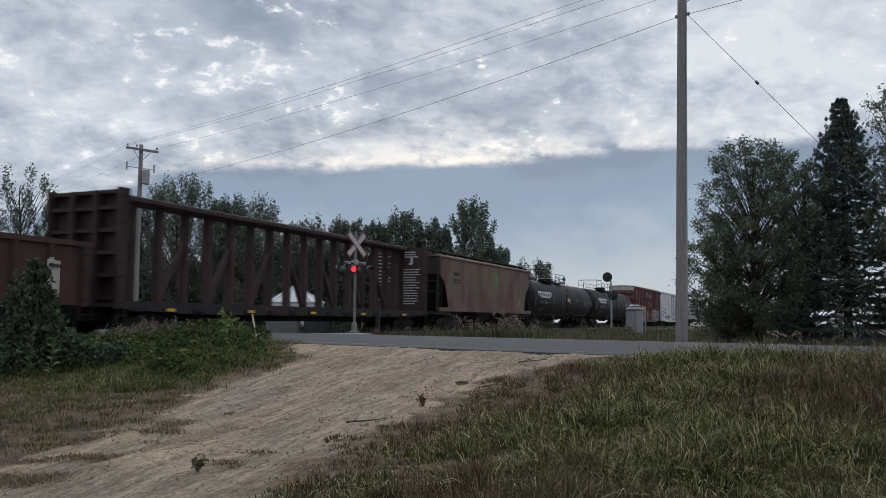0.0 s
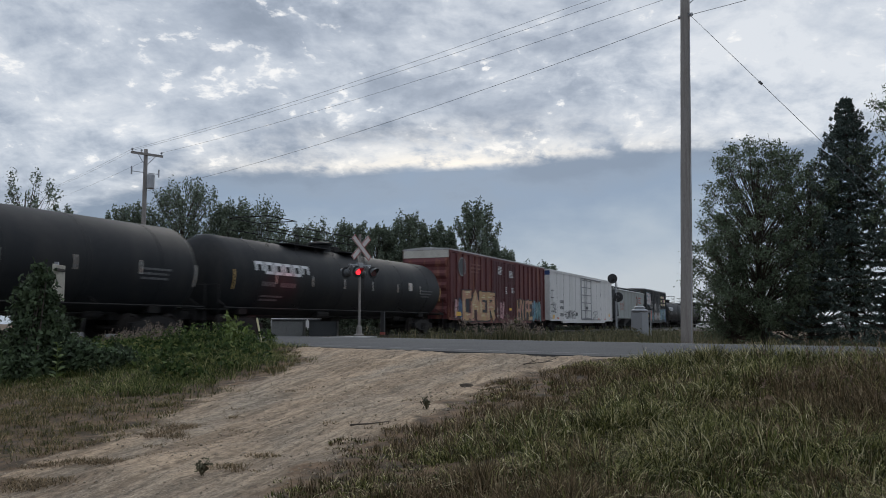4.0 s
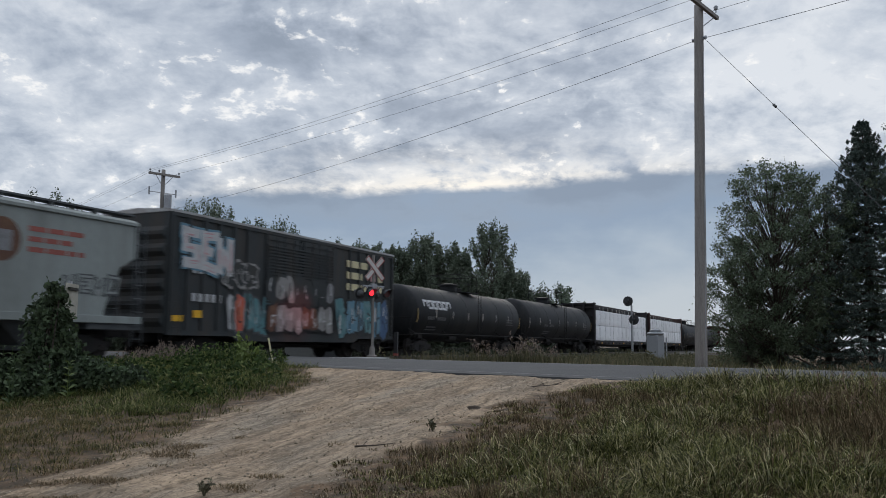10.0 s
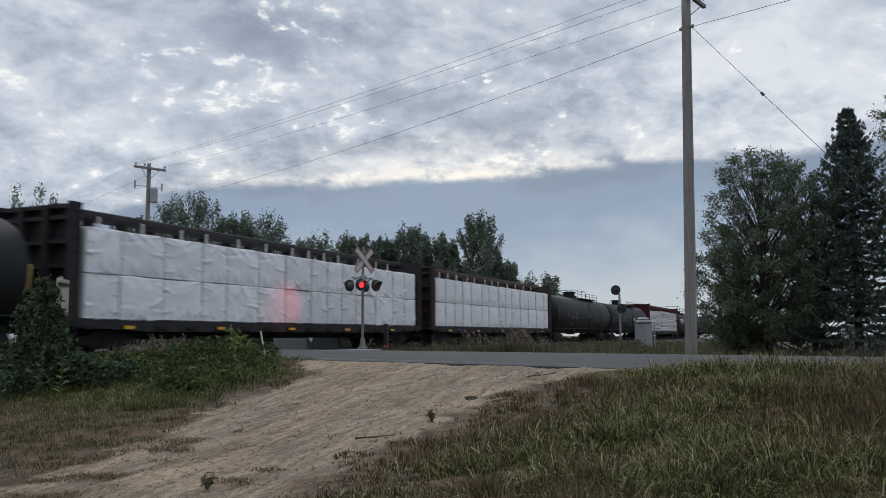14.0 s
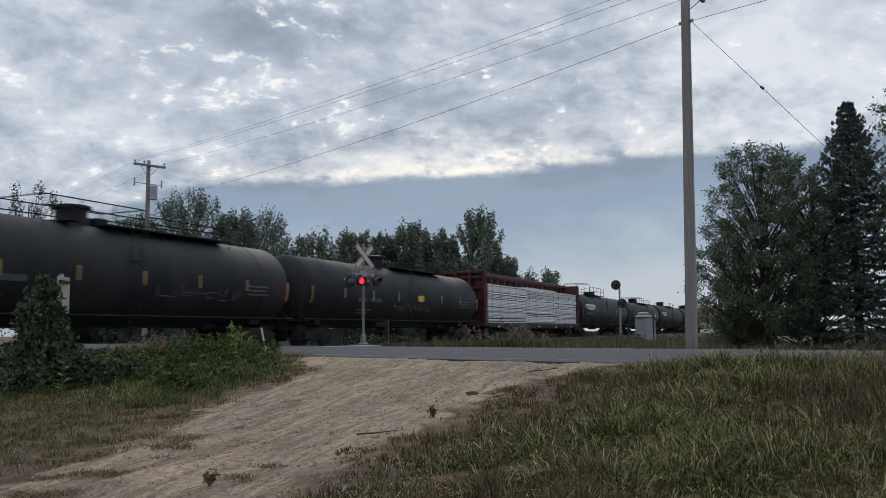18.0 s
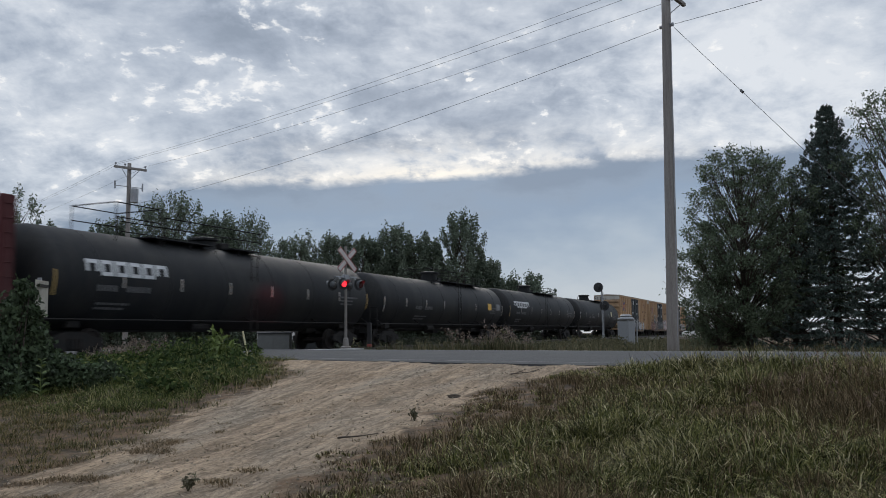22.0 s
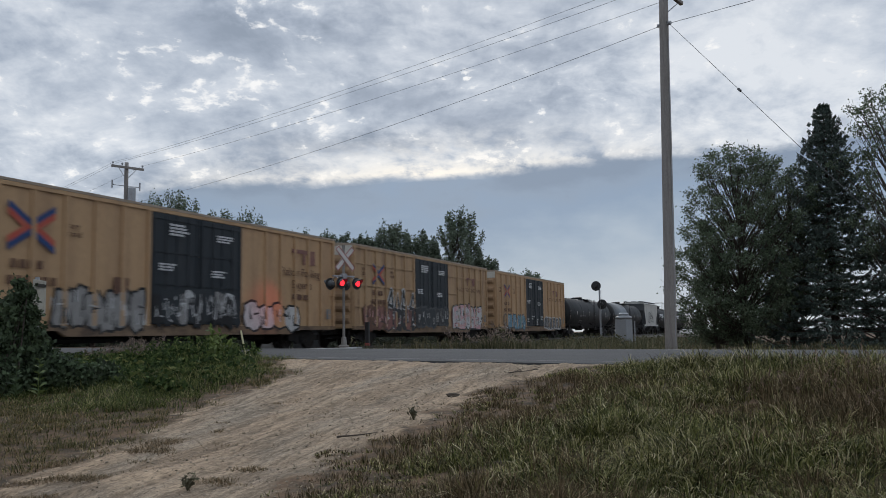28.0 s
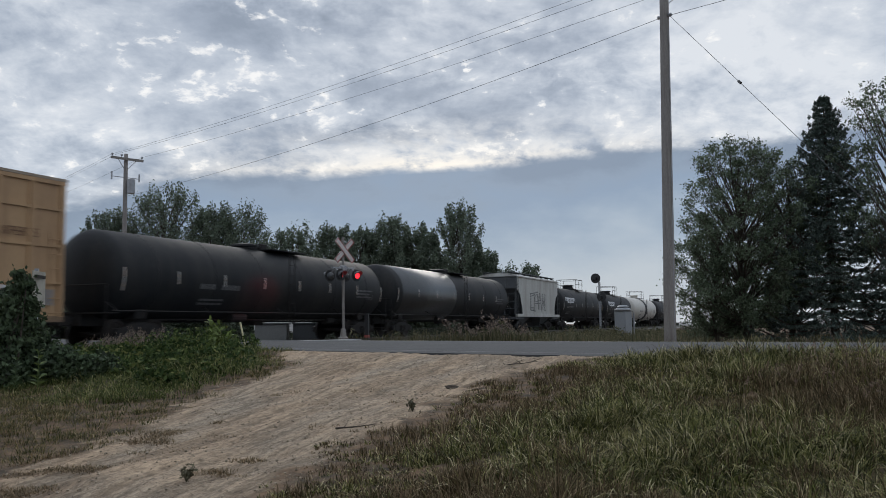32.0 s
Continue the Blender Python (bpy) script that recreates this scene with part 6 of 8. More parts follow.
# the near pole's crossarm, its brace, and the lower insulator
ac = Vector((0.22, -0.02, 10.9)) + Vector((NY, -NX, 0)) * 0.19
bm = rod(bmesh.new(), ac - d * 0.8 + Vector((0, 0, 0.1)), ac + d * 0.8 - Vector((0, 0, 0.1)), 0.075, n=4)
part("crossarm", bm, WOODPOLE, near_pole)
part("brace", rod(bmesh.new(), ac + d * 0.6 - Vector((0, 0, 0.12)), ac - Vector((0.1, 0, 0.6)), 0.018, n=5), GALV, near_pole)
for s in (-0.72, -0.25, 0.72):
    part("insulator", lathe(bmesh.new(), [(0, 0.02), (0.08, 0.02), (0.1, 0.06), (0.17, 0.07), (0.22, 0.035)], 10, "z"), GALV, near_pole, "grey pin insulator", Matrix.Translation(ac + d * s + Vector((0, 0, 0.07))))
part("insulator", rod(bmesh.new(), (0.0, 0.05, 9.97), (0.42, -0.1, 9.97), 0.06, n=8), GALV, near_pole)
part("ground_strap", rod(bmesh.new(), (0.16, -0.1, 0), (0.33, -0.1, 9.5), 0.012, n=4), GALV, near_pole)
wires = thing("power_lines", "thin dark overhead wires sagging between the poles", "power lines")
beyond, before = FP + Vector((-40, 16.5, 0)), NP + Vector((42, -17.5, 0))
for hn, hf, zn in ((-0.72, -0.95, 0.36), (-0.25, -0.72, 0.33), (0.72, 0.95, 0.2)):
    bm = bmesh.new()
    a, b = NP + ac + d * hn + Vector((0, 0, zn - 0.05)), FP + fc + d * hf + Vector((0, 0, 0.22))
    wire(bm, a, b, 0.3, 0.0065)
    wire(bm, a, before + Vector((0, 0, a.z + 0.6)) + d * hn, 0.4, 0.0065)
    wire(bm, b, beyond + Vector((0, 0, b.z - 1.2)) + d * hf, 0.5, 0.0065)
    part("wire", bm, WIRE, wires)
bm = bmesh.new()
wire(bm, NP + Vector((0.2, 0, 9.97)), FP + Vector((0, 0, 8.9)), 0.45, 0.008)
wire(bm, NP + Vector((0.2, 0, 9.97)), before + Vector((0, 0, 10.2)), 0.4, 0.008)
part("wire", bm, WIRE, wires)
guy = thing("guy_wire", "steel guy wire with a clamp running down from the pole", "guy wire")
g0, g1 = NP + Vector((0.22, -0.05, 10.13)), Vector((3.85, 19.4, 0.1))
part("strand", rod(bmesh.new(), g0, g1, 0.0075, n=5), WIRE, guy)
part("clamp", rod(bmesh.new(), g0.lerp(g1, 0.298), g0.lerp(g1, 0.306), 0.038, n=8), WIRE, guy)


# ---- the crossing signal ----
LENS_ON = mat("lit_red_lens", (0.6, 0.02, 0.02), 0.3, emit=(1.0, 0.018, 0.03), strength=2.6)
LENS_OFF = mat("dark_red_lens", (0.07, 0.012, 0.012), 0.25)
HOOD = mat("black_signal_housing", (0.03, 0.03, 0.032), 0.45)
# lighter than the black housing: skylight on the hood tops put into the colour
HOODG = mat("skylit_hood_grey", (0.1, 0.105, 0.11), 0.55, other=(0.05, 0.05, 0.052), scale=6)
SIGNW = mat("aged_white_sign", (0.58, 0.56, 0.54), 0.6, other=(0.4, 0.36, 0.33), scale=3)
SIGNR = mat("faded_red_edge", (0.3, 0.07, 0.06), 0.6)
SX, SY = -16.7, 29.5
xing = thing("crossing_signal", "railway crossing signal with a white crossbuck and flashing red lamps", "crossing signal", pose(SX, SY, 0.08, 0, 0, 69))
MASTG = mat("dull_mast_paint", (0.25, 0.235, 0.22), 0.6, 0.2, other=(0.15, 0.11, 0.085), scale=2)
part("mast", rod(bmesh.new(), (0, 0, 0), (0, 0, 4.1), 0.055, n=12), MASTG, xing)
part("base", lathe(bmesh.new(), [(-0.15, 0.22), (0.08, 0.22), (0.12, 0.13), (0.4, 0.1), (0.45, 0.06)], 14, "z"), MASTG, xing)
for a in (45, -45):
    bm = boxm(-0.61, 0.61, -0.012, 0.012, -0.115, 0.115)
    part("crossbuck_blade", bm, SIGNW, xing, "white blade with a faded red rim", pose(0, -0.08 - (0.03 if a > 0 else 0), 3.55, 0, a, 0))
    bm = bmesh.new()
    for z in (-0.113, 0.082):
        box(bm, -0.607, 0.607, -0.0145, -0.0125, z, z + 0.031)
    for x in (-0.607, 0.576):
        box(bm, x, x + 0.031, -0.0145, -0.0125, -0.082, 0.082)
    part("crossbuck_rim", bm, SIGNR, xing, m=pose(0, -0.08 - (0.03 if a > 0 else 0), 3.55, 0, a, 0))
part("lamp_arm", boxm(-0.55, 0.55, -0.05, 0.05, 2.82, 2.88, bevel=0.01), GALV, xing)
part("junction_box", boxm(-0.12, 0.12, -0.1, 0.1, 2.7, 2.95, bevel=0.02), GALV, xing)
FLIPS = []


def lamp(x, back_side, lit):
    s = -1 if not back_side else 1
    ob = part("lamp_housing", lathe(bmesh.new(), [(s * 0.02, 0.15), (s * -0.12, 0.13), (s * -0.2, 0.06)], 16), HOODG, xing, m=pose(x, s * 0.36, 2.55))
    part("lamp_bracket", rod(bmesh.new(), (x, 0, 2.84), (x, s * 0.3, 2.66), 0.025, n=6), GALV, xing)
    ring = bmesh.new()
    lathe(ring, [(0, 0.15), (0.0, 0.24), (0.01, 0.24), (0.01, 0.15)], 24)
    part("backing_plate", ring, HOOD, ob, m=pose(0, s * -0.02, 0))
    bm = bmesh.new()
    n = 12
    for i in range(n):
        a0, a1 = math.pi * i / n, math.pi * (i + 1) / n
        q = [(0.165 * math.cos(a), 0.165 * math.sin(a)) for a in (a0, a1)]
        d0, d1 = (s * (0.09 + 0.2 * math.sin(a)) for a in (a0, a1))
        v = [bm.verts.new(p) for p in ((q[0][0], 0, q[0][1]), (q[1][0], 0, q[1][1]), (q[1][0], d1, q[1][1]), (q[0][0], d0, q[0][1]))]
        bm.faces.new(v)
    bmesh.ops.remove_doubles(bm, verts=bm.verts[:], dist=0.0005)
    bmesh.ops.solidify(bm, geom=bm.faces[:], thickness=0.008)
    part("hood", bm, HOODG, ob)
    if lit:
        bm = lathe(bmesh.new(), [(-0.012, 0.02), (-0.01, 0.118), (-0.002, 0.122)], 20)
        bm2 = lathe(bmesh.new(), [(-0.0015, 0.149), (0.008, 0.149), (0.012, 0.02)], 20)
        disc = part("lens_disc", bm, LENS_ON, ob, "red lens that turns between lit and dark", m=pose(0, s * 0.03, 0))
        part("lens_back", bm2, LENS_OFF, disc)
        FLIPS.append((disc, s * 0.03))
    else:
        part("lens_disc", lathe(bmesh.new(), [(-0.012, 0.02), (-0.01, 0.142), (0.01, 0.142), (0.012, 0.02)], 20), LENS_OFF, ob, m=pose(0, s * 0.03, 0))


lamp(-0.4, False, True), lamp(0.4, False, True)
lamp(-0.4, True, False), lamp(0.4, True, False)


def flash():
    """The two lenses turn their lit faces outward by turns, with a short overlap."""
    for k, (disc, y) in enumerate(FLIPS):
        on, off = (-0.01, 0.57) if k == 0 else (0.55, FLASH - 0.02)
        rows, t = [], FLASH_AT - 7 * FLASH
        while t < 33.5:
            for u, ang in ((on - 0.1, 180), (on - 0.067, 120), (on - 0.033, 60), (on, 0), (off, 0), (off + 0.033, 60), (off + 0.067, 120), (off + 0.1, 180)):
                rows.append((t + u, pose(0, y, 0, 0, 0, ang)))
            t += FLASH
        inside = [r for r in rows if 0.0 < r[0] < 32.0]
        first = [r for r in rows if r[0] <= 0.0][-1]
        walk(disc, [(0.0, first[1])] + inside + [(32.0, inside[-1][1])])


FLASH, FLASH_AT = 0.9857, 5.75
# the lamp that faces the far side of the crossing throws its beam on the passing cars
beam = new("rear_signal_beam", bpy.data.lights.new("rear_signal_beam", "SPOT"))
beam.data.energy, beam.data.color, beam.data.spot_size, beam.data.spot_blend, beam.data.shadow_soft_size = 55.0, (1.0, 0.05, 0.08), radians(62), 1.0, 0.05
beam.matrix_world = look((-17.35, 29.2, 2.63), (-19.4, 28.15, 1.75))

# ---- railway signal and huts ----
sig = thing("railway_signal", "black railway signal with two round target heads", "railway signal", pose(-16.3, 75, -0.4))
part("mast", rod(bmesh.new(), (0, 0, 0), (0, 0, 4.9), 0.07, n=10), GALV, sig)
for (x, z) in ((-0.25, 5.0), (0.25, 3.35)):
    hd = part("head", lathe(bmesh.new(), [(-0.03, 0.42), (0.0, 0.44), (0.03, 0.42)], 24), HOOD, sig, m=pose(x, -0.2, z))
    part("hood", lathe(bmesh.new(), [(-0.3, 0.13), (0.0, 0.15)], 14), HOOD, hd, m=pose(0, -0.03, 0))
    part("bracket", rod(bmesh.new(), (0, 0, z), (x, -0.15, z), 0.04, n=6), GALV, sig)
    part("lens", lathe(bmesh.new(), [(-0.02, 0.1), (0, 0.1)], 14), mat("dim_red_signal_lens", (0.15, 0.01, 0.01), 0.3, emit=(1, 0.05, 0.03), strength=2.5) if z < 4 else LENS_OFF, hd, m=pose(0, -0.24, 0))
ladder(sig, -0.1, 0.2, 4.6, 0.12, 0.3, GALV)

case = thing("signal_case", "silver trackside signal case with a domed cap", "signal cabinet", pose(-11.5, 60.6, -0.35, 0, 0, -20))
part("body", boxm(-0.45, 0.45, -0.45, 0.45, 0, 1.75, bevel=0.03), ALU, case)
part("door", boxm(-0.38, 0.38, -0.48, -0.452, 0.12, 1.65, bevel=0.01), ALU, case)
part("cap", lathe(bmesh.new(), [(1.75, 0.5), (1.85, 0.6), (1.92, 0.58), (2.02, 0.36), (2.1, 0.42), (2.2, 0.25)], 14, "z"), ALU, case)
part("cable_post", rod(bmesh.new(), (0.75, 0.2, 0), (0.75, 0.2, 1.6), 0.05), GALV, case)
for i, (x, y, w, hh, m2) in enumerate(((-24.4, 35.9, 1.6, 1.2, mat("tan_grey_case_paint", (0.2, 0.205, 0.2), 0.6)), (-23.0, 37.0, 1.4, 1.2, GREYD))):
    hut = thing("instrument_case", "grey metal instrument case standing beyond the rails", "signal cabinet", pose(x, y, -0.45, 0, 0, 24), group="instrument cases")
    part("body", boxm(-w / 2, w / 2, -0.4, 0.4, 0, hh, bevel=0.02), m2, hut)
    part("lid", boxm(-w / 2 - 0.05, w / 2 + 0.05, -0.46, 0.46, hh, hh + 0.07, bevel=0.01), GREYD, hut)
    for sx in (-1, 1):
        part("door", boxm(sx * w / 4 - w / 4 + 0.03, sx * w / 4 + w / 4 - 0.03, -0.42, -0.402, 0.08, hh - 0.06), m2, hut)
        part("handle", boxm(sx * w / 4 - 0.1, sx * w / 4 + 0.1, -0.44, -0.422, 0.3, 0.36), WHITEP, hut)
mk = thing("marker_post", "short dark marker post beside the rails", "marker post", pose(-17.6, 33.2, -0.2))
part("post", boxm(-0.09, 0.09, -0.06, 0.06, 0, 1.35, bevel=0.01), HOOD, mk)
part("band", boxm(-0.095, 0.095, -0.066, 0.066, 0.3, 0.42), SIGNR, mk)
gp = thing("guy_marker", "pale yellow leaning guy guard", "guy guard", pose(-11.45, 15.85, 0.0, 0, -14, 0))
part("tube", rod(bmesh.new(), (0, 0, 0), (0, 0, 0.75), 0.022, n=8), CREAM, gp)

SIGNB = mat("dirty_sign_back", (0.36, 0.34, 0.29), 0.6, other=(0.2, 0.19, 0.15), scale=4, amount=0.8)
# the back of a road sign caught in the vines
sgn = thing("road_sign", "back of a white road sign on a post among vines", "road sign", pose(-12.45, 11.0, -0.45, 0, 0, 118))
part("post", boxm(-0.03, 0.03, -0.03, 0.03, 0, 2.15), GALV, sgn)
part("panel", boxm(-0.3, 0.3, -0.045, -0.033, 1.45, 2.1, bevel=0.004), SIGNB, sgn)
part("bracket", boxm(-0.22, 0.22, -0.075, -0.046, 1.98, 2.03), UNDER, sgn)

# beyond the trees: a white tank, a trailer and a low fence
tk = thing("propane_tank", "white horizontal propane tank in a yard", "propane tank", pose(-9.6, 83, -0.4, 0, 0, 30))
bm = lathe(bmesh.new(), [(-0.95, 0.04), (-0.88, 0.22), (-0.75, 0.32), (0.75, 0.32), (0.88, 0.22), (0.95, 0.04)], 18, "x")
part("shell", bm, WHITEC, tk, m=pose(0, 0, 0.7), smooth=True)
for x in (-0.5, 0.5):
    part("foot", boxm(x - 0.07, x + 0.07, -0.22, 0.22, 0, 0.45), GALV, tk)
tl = thing("farm_trailer", "white flat trailer parked in the yard behind the trees", "trailer", pose(0.6, 66, -0.4, 0, 0, 8))
part("bed", boxm(-2.2, 2.2, -0.9, 0.9, 0.55, 1.0, bevel=0.03), WHITEC, tl)
for x in (-0.5, 0.4):
    part("wheel", lathe(bmesh.new(), [(-0.1, 0.2), (-0.1, 0.34), (0.1, 0.34), (0.1, 0.2)], 16), UNDER, tl, m=pose(x, -0.95, 0.34))
part("drawbar", boxm(-3.6, -2.2, -0.06, 0.06, 0.5, 0.6), UNDER, tl)
fence = thing("yard_fence", "low grey post fence behind the trees", "fence")
for i in range(9):
    part("post", boxm(-0.05, 0.05, -0.05, 0.05, -0.45, 0.75), WOODPOLE, fence, m=pose(-7.5 + i * 2.4, 56 + i * 0.3, 0))
for z in (0.15, 0.55):
    part("rail", rod(bmesh.new(), (-7.5, 56, z), (11.7, 58.4, z), 0.03, n=4), WOODPOLE, fence)

# a white bin with a ribbed cone roof beyond the rails
gb = thing("grain_bin", "low white metal bin with a ribbed conical roof", "grain bin", pose(-38.6, 58.4, -0.5))
part("wall", lathe(bmesh.new(), [(0.0, 2.3), (0.9, 2.3), (0.92, 2.34), (1.8, 2.3), (1.82, 2.34), (2.5, 2.3)], 28, "z"), WHITEC, gb)
part("roof", lathe(bmesh.new(), [(2.5, 2.42), (2.55, 2.42), (3.75, 0.35), (3.8, 0.35), (3.95, 0.05)], 28, "z"), WHITEC, gb)
for k in range(14):
    a = k * math.pi / 7
    c, d2 = math.cos(a), math.sin(a)
    part("roof_rib", rod(bmesh.new(), (2.4 * c, 2.4 * d2, 2.58), (0.36 * c, 0.36 * d2, 3.78), 0.035, n=4), GALV, gb)

# ---- trees ----
BARK = mat("grey_brown_bark", (0.07, 0.055, 0.045), 0.95, scale=5, grain=30, vary=0.4, bump=0.6)
LEAF_FAR = mat("poplar_leaves", (0.118, 0.148, 0.104), 0.6, other=(0.15, 0.18, 0.125), scale=0.6, island=0.4, bump=0, through=0.3)
LEAF_NEAR = mat("maple_leaves", (0.098, 0.13, 0.08), 0.55, other=(0.135, 0.165, 0.1), scale=0.8, island=0.5, bump=0, through=0.42)
NEEDLE = mat("spruce_needles", (0.072, 0.1, 0.086), 0.6, other=(0.095, 0.125, 0.105), scale=1.0, island=0.4, bump=0, through=0.1)


def tree(x, y, z0, height, crown, seed, name, label, leaf, count, size, base=0.2, clumps=46, ragged=1.0, group="", puff=0.2, upright=0.75, loose=3):
    """A tapered trunk, limbs that reach out to uneven clumps of leaves, gaps between the clumps."""
    rng = np.random.default_rng(seed)
    ob = thing(name, label, "tree", pose(x, y, z0), group)
    bm = bmesh.new()
    p, r, n = Vector((0, 0, -0.3)), height * 0.02, 9
    spine = [p.copy()]
    for i in range(n):
        q = p + Vector((rng.normal() * 0.07, rng.normal() * 0.07, (height * 0.9 + 0.3) / n))
        rod(bm, p, q, r * (1 - 0.1 * i), r * (1 - 0.1 * (i + 1)), 8)
        p = q
        spine.append(p.copy())
    part("trunk", bm, BARK, ob)
    limbs = bmesh.new()
    cs, rad = [], []
    for k in range(clumps):
        u = base + (1 - base) * (k + rng.uniform(0, 1)) / clumps
        w = (u - base) / (1 - base)
        prof = math.sin(math.pi * (0.14 + 0.77 * w)) ** 0.6
        a = k * 2.4 + rng.normal() * 0.5
        reach = crown * prof * rng.uniform(0.2, 1.0) ** 0.6 * (1 + 0.16 * ragged * rng.normal())
        reach = min(reach, crown * 1.04)
        c = Vector((math.cos(a) * reach, math.sin(a) * reach, height * u * (0.985 + 0.02 * rng.normal())))
        cs.append(c)
        rad.append(crown * puff * (0.8 + 0.5 * rng.random()) * (1 - 0.3 * w))
        s = spine[max(1, min(n - 1, int(n * (u - 0.16))))]
        m = s.lerp(c, 0.55) + Vector((0, 0, -0.06 * reach))
        rod(limbs, s, m, r * 0.22 * (1.1 - 0.7 * u), r * 0.12, 5), rod(limbs, m, c, r * 0.12, 0.008, 4)
        for t in range(2):
            e = c + Vector(rng.normal(size=3)) * rad[-1] * 0.9
            rod(limbs, m.lerp(c, 0.6), e, r * 0.05, 0.005, 3)
    part("limb_fan", limbs, BARK, ob)["kind"] = "stuff"
    cs, rad = np.array(cs), np.array(rad)
    idx = rng.choice(clumps, count, p=rad ** 2 / (rad ** 2).sum())
    g = rng.normal(size=(count, 3))
    g *= (rng.uniform(0.35, 1.15, count) / np.linalg.norm(g, axis=1))[:, None]
    g[:, 2] *= upright
    c = cs[idx] + g * rad[idx][:, None] * 1.25
    # loose sprays stick out of the clumps
    k = count // loose
    c[:k] += rng.normal(size=(k, 3)) * rad[idx[:k]][:, None] * 0.5
    c = c[c[:, 2] > 0.15]
    v, f = leaves(c, size, rng)
    raw("crown", v, f, leaf, ob)
    return ob


FAR_TREES = ((-84.1, 69.7, 18.2, 3.6), (-80.4, 71.6, 14.4, 2.0), (-74.8, 74.0, 14.1, 2.1), (-72.6, 74.9, 14.3, 2.6), (-67.3, 76.8, 17.3, 3.9), (-61.9, 79.3, 14.8, 2.9), (-59.2, 80.5, 14.3, 3.8),
             (-53.9, 83.0, 12.2, 2.9), (-49.3, 84.8, 12.4, 2.6), (-46.3, 86.1, 12.1, 2.5), (-43.2, 87.3, 13.1, 3.1), (-40.2, 88.7, 12.1, 2.9), (-36.0, 90.2, 14.3, 3.0), (-33.4, 91.8, 9.2, 2.2))
for i, (x, y, h, r) in enumerate(FAR_TREES):
    tree(x, y, -0.5, h + 0.1, r * 1.26, 50 + i, "poplar_tree", "dark green poplar in the row beyond the track", LEAF_FAR, 22000 if i > 2 else 7500, 0.17, 0.04, 190 if i > 2 else 80, 0.9, "poplar row", 0.125, 2.3, 14)
for i in range(18):          # lower growth between them
    u = i / 17
    x, y = -88 + 57 * u + random.uniform(-1, 1), 71.5 + 23 * u + random.uniform(2, 6)
    tree(x, y, -0.5, random.uniform(7.0, 10.0) * (1.0 if i > 4 else 0.78), 3.4, 90 + i, "young_poplar_tree", "lower dark green growth in the tree row", LEAF_FAR, 9500, 0.19, 0.03, 90, 0.8, "poplar row", 0.18, 1.4, 7)


def spruce(x, y, z0, height, crown, seed, dense):
    rng = np.random.default_rng(seed)
    ob = thing("spruce_tree", "tall dark spruce with drooping boughs", "tree", pose(x, y, z0), "roadside trees")
    part("trunk", rod(bmesh.new(), (0, 0, -0.2), (0, 0, height * 0.98), height * 0.017, 0.02, 8), BARK, ob)
    limbs = bmesh.new()
    vs = []
    z = 0.9
    while z < height - 0.2:
        u = z / height
        reach = crown * (1 - u) ** 0.95 * rng.uniform(0.85, 1.12) + 0.12
        n = int(7 + 5 * (1 - u))
        turn = rng.uniform(0, 6.28)
        for k in range(n):
            a = turn + 2 * math.pi * k / n + rng.normal() * 0.22
            L = reach * rng.uniform(0.62, 1.12)
            d = np.array([math.cos(a), math.sin(a), 0.0])
            side = np.cross(d, [0, 0, 1])
            sag, lift = 0.2 * L * (1 - u) + 0.05, 0.16 * L + 0.3 * u * L

            def bough(t):
                """Along a limb: down from the trunk, up again at the tip."""
                return np.array([0, 0, z])[None] + t[:, None] * L * d[None] + np.array([0, 0, 1.0])[None] * (-sag * np.sin(t * 2.2) + lift * t ** 3)[:, None]
            line = bough(np.linspace(0, 1, 4))
            for p, q in zip(line, line[1:]):
                rod(limbs, p, q, 0.012 + 0.008 * L, 0.008, 4)
            # twigs to both sides, then needles along and under each twig
            tw = int(5 + 5.5 * L)
            tt = rng.uniform(0.12, 1.0, tw) ** 0.85
            root = bough(tt)
            span = (0.36 * L * (1.08 - tt) + 0.1) * rng.uniform(0.5, 1.2, tw) * rng.choice((-1, 1), tw)
            m = int(dense * 0.3)
            w = rng.uniform(0, 1, (tw, m))
            c = root[:, None, :] + w[..., None] * (span[:, None] * side[None] + 0.45 * np.abs(span)[:, None] * d[None])[:, None, :]
            c[..., 2] -= 0.1 * w ** 2 + np.abs(rng.normal(size=(tw, m))) * 0.05
            vs.append(c.reshape(-1, 3))
        z += rng.uniform(0.32, 0.46) * (1.06 - 0.46 * u)
    part("limb_fan", limbs, BARK, ob)["kind"] = "stuff"
    v, f = leaves(np.concatenate(vs), 0.055, rng, 0.3, 3.4)
    raw("needle_mass", v, f, NEEDLE, ob)
    return ob


spruce(1.6, 43.6, -0.4, 11.9, 4.7, 7, 54)
spruce(5.5, 43.0, -0.4, 9.4, 4.2, 8, 56)
tree(-2.3, 43.0, -0.4, 9.7, 3.3, 21, "maple_tree", "broad leafy roadside tree with gaps in its crown", LEAF_NEAR, 44000, 0.066, 0.08, 280, 1.2, "roadside trees", 0.1, 0.75, 3)
tree(-3.6, 43.4, -0.4, 6.2, 2.1, 22, "maple_tree", "smaller leafy tree in the roadside clump", LEAF_NEAR, 15000, 0.066, 0.03, 150, 0.7, "roadside trees", 0.14, 0.8, 4)
tree(-0.3, 44.2, -0.4, 9.0, 2.6, 23, "maple_tree", "leafy tree between the maple and the spruce", LEAF_NEAR, 18000, 0.068, 0.2, 130, 1.3, "roadside trees", 0.12)
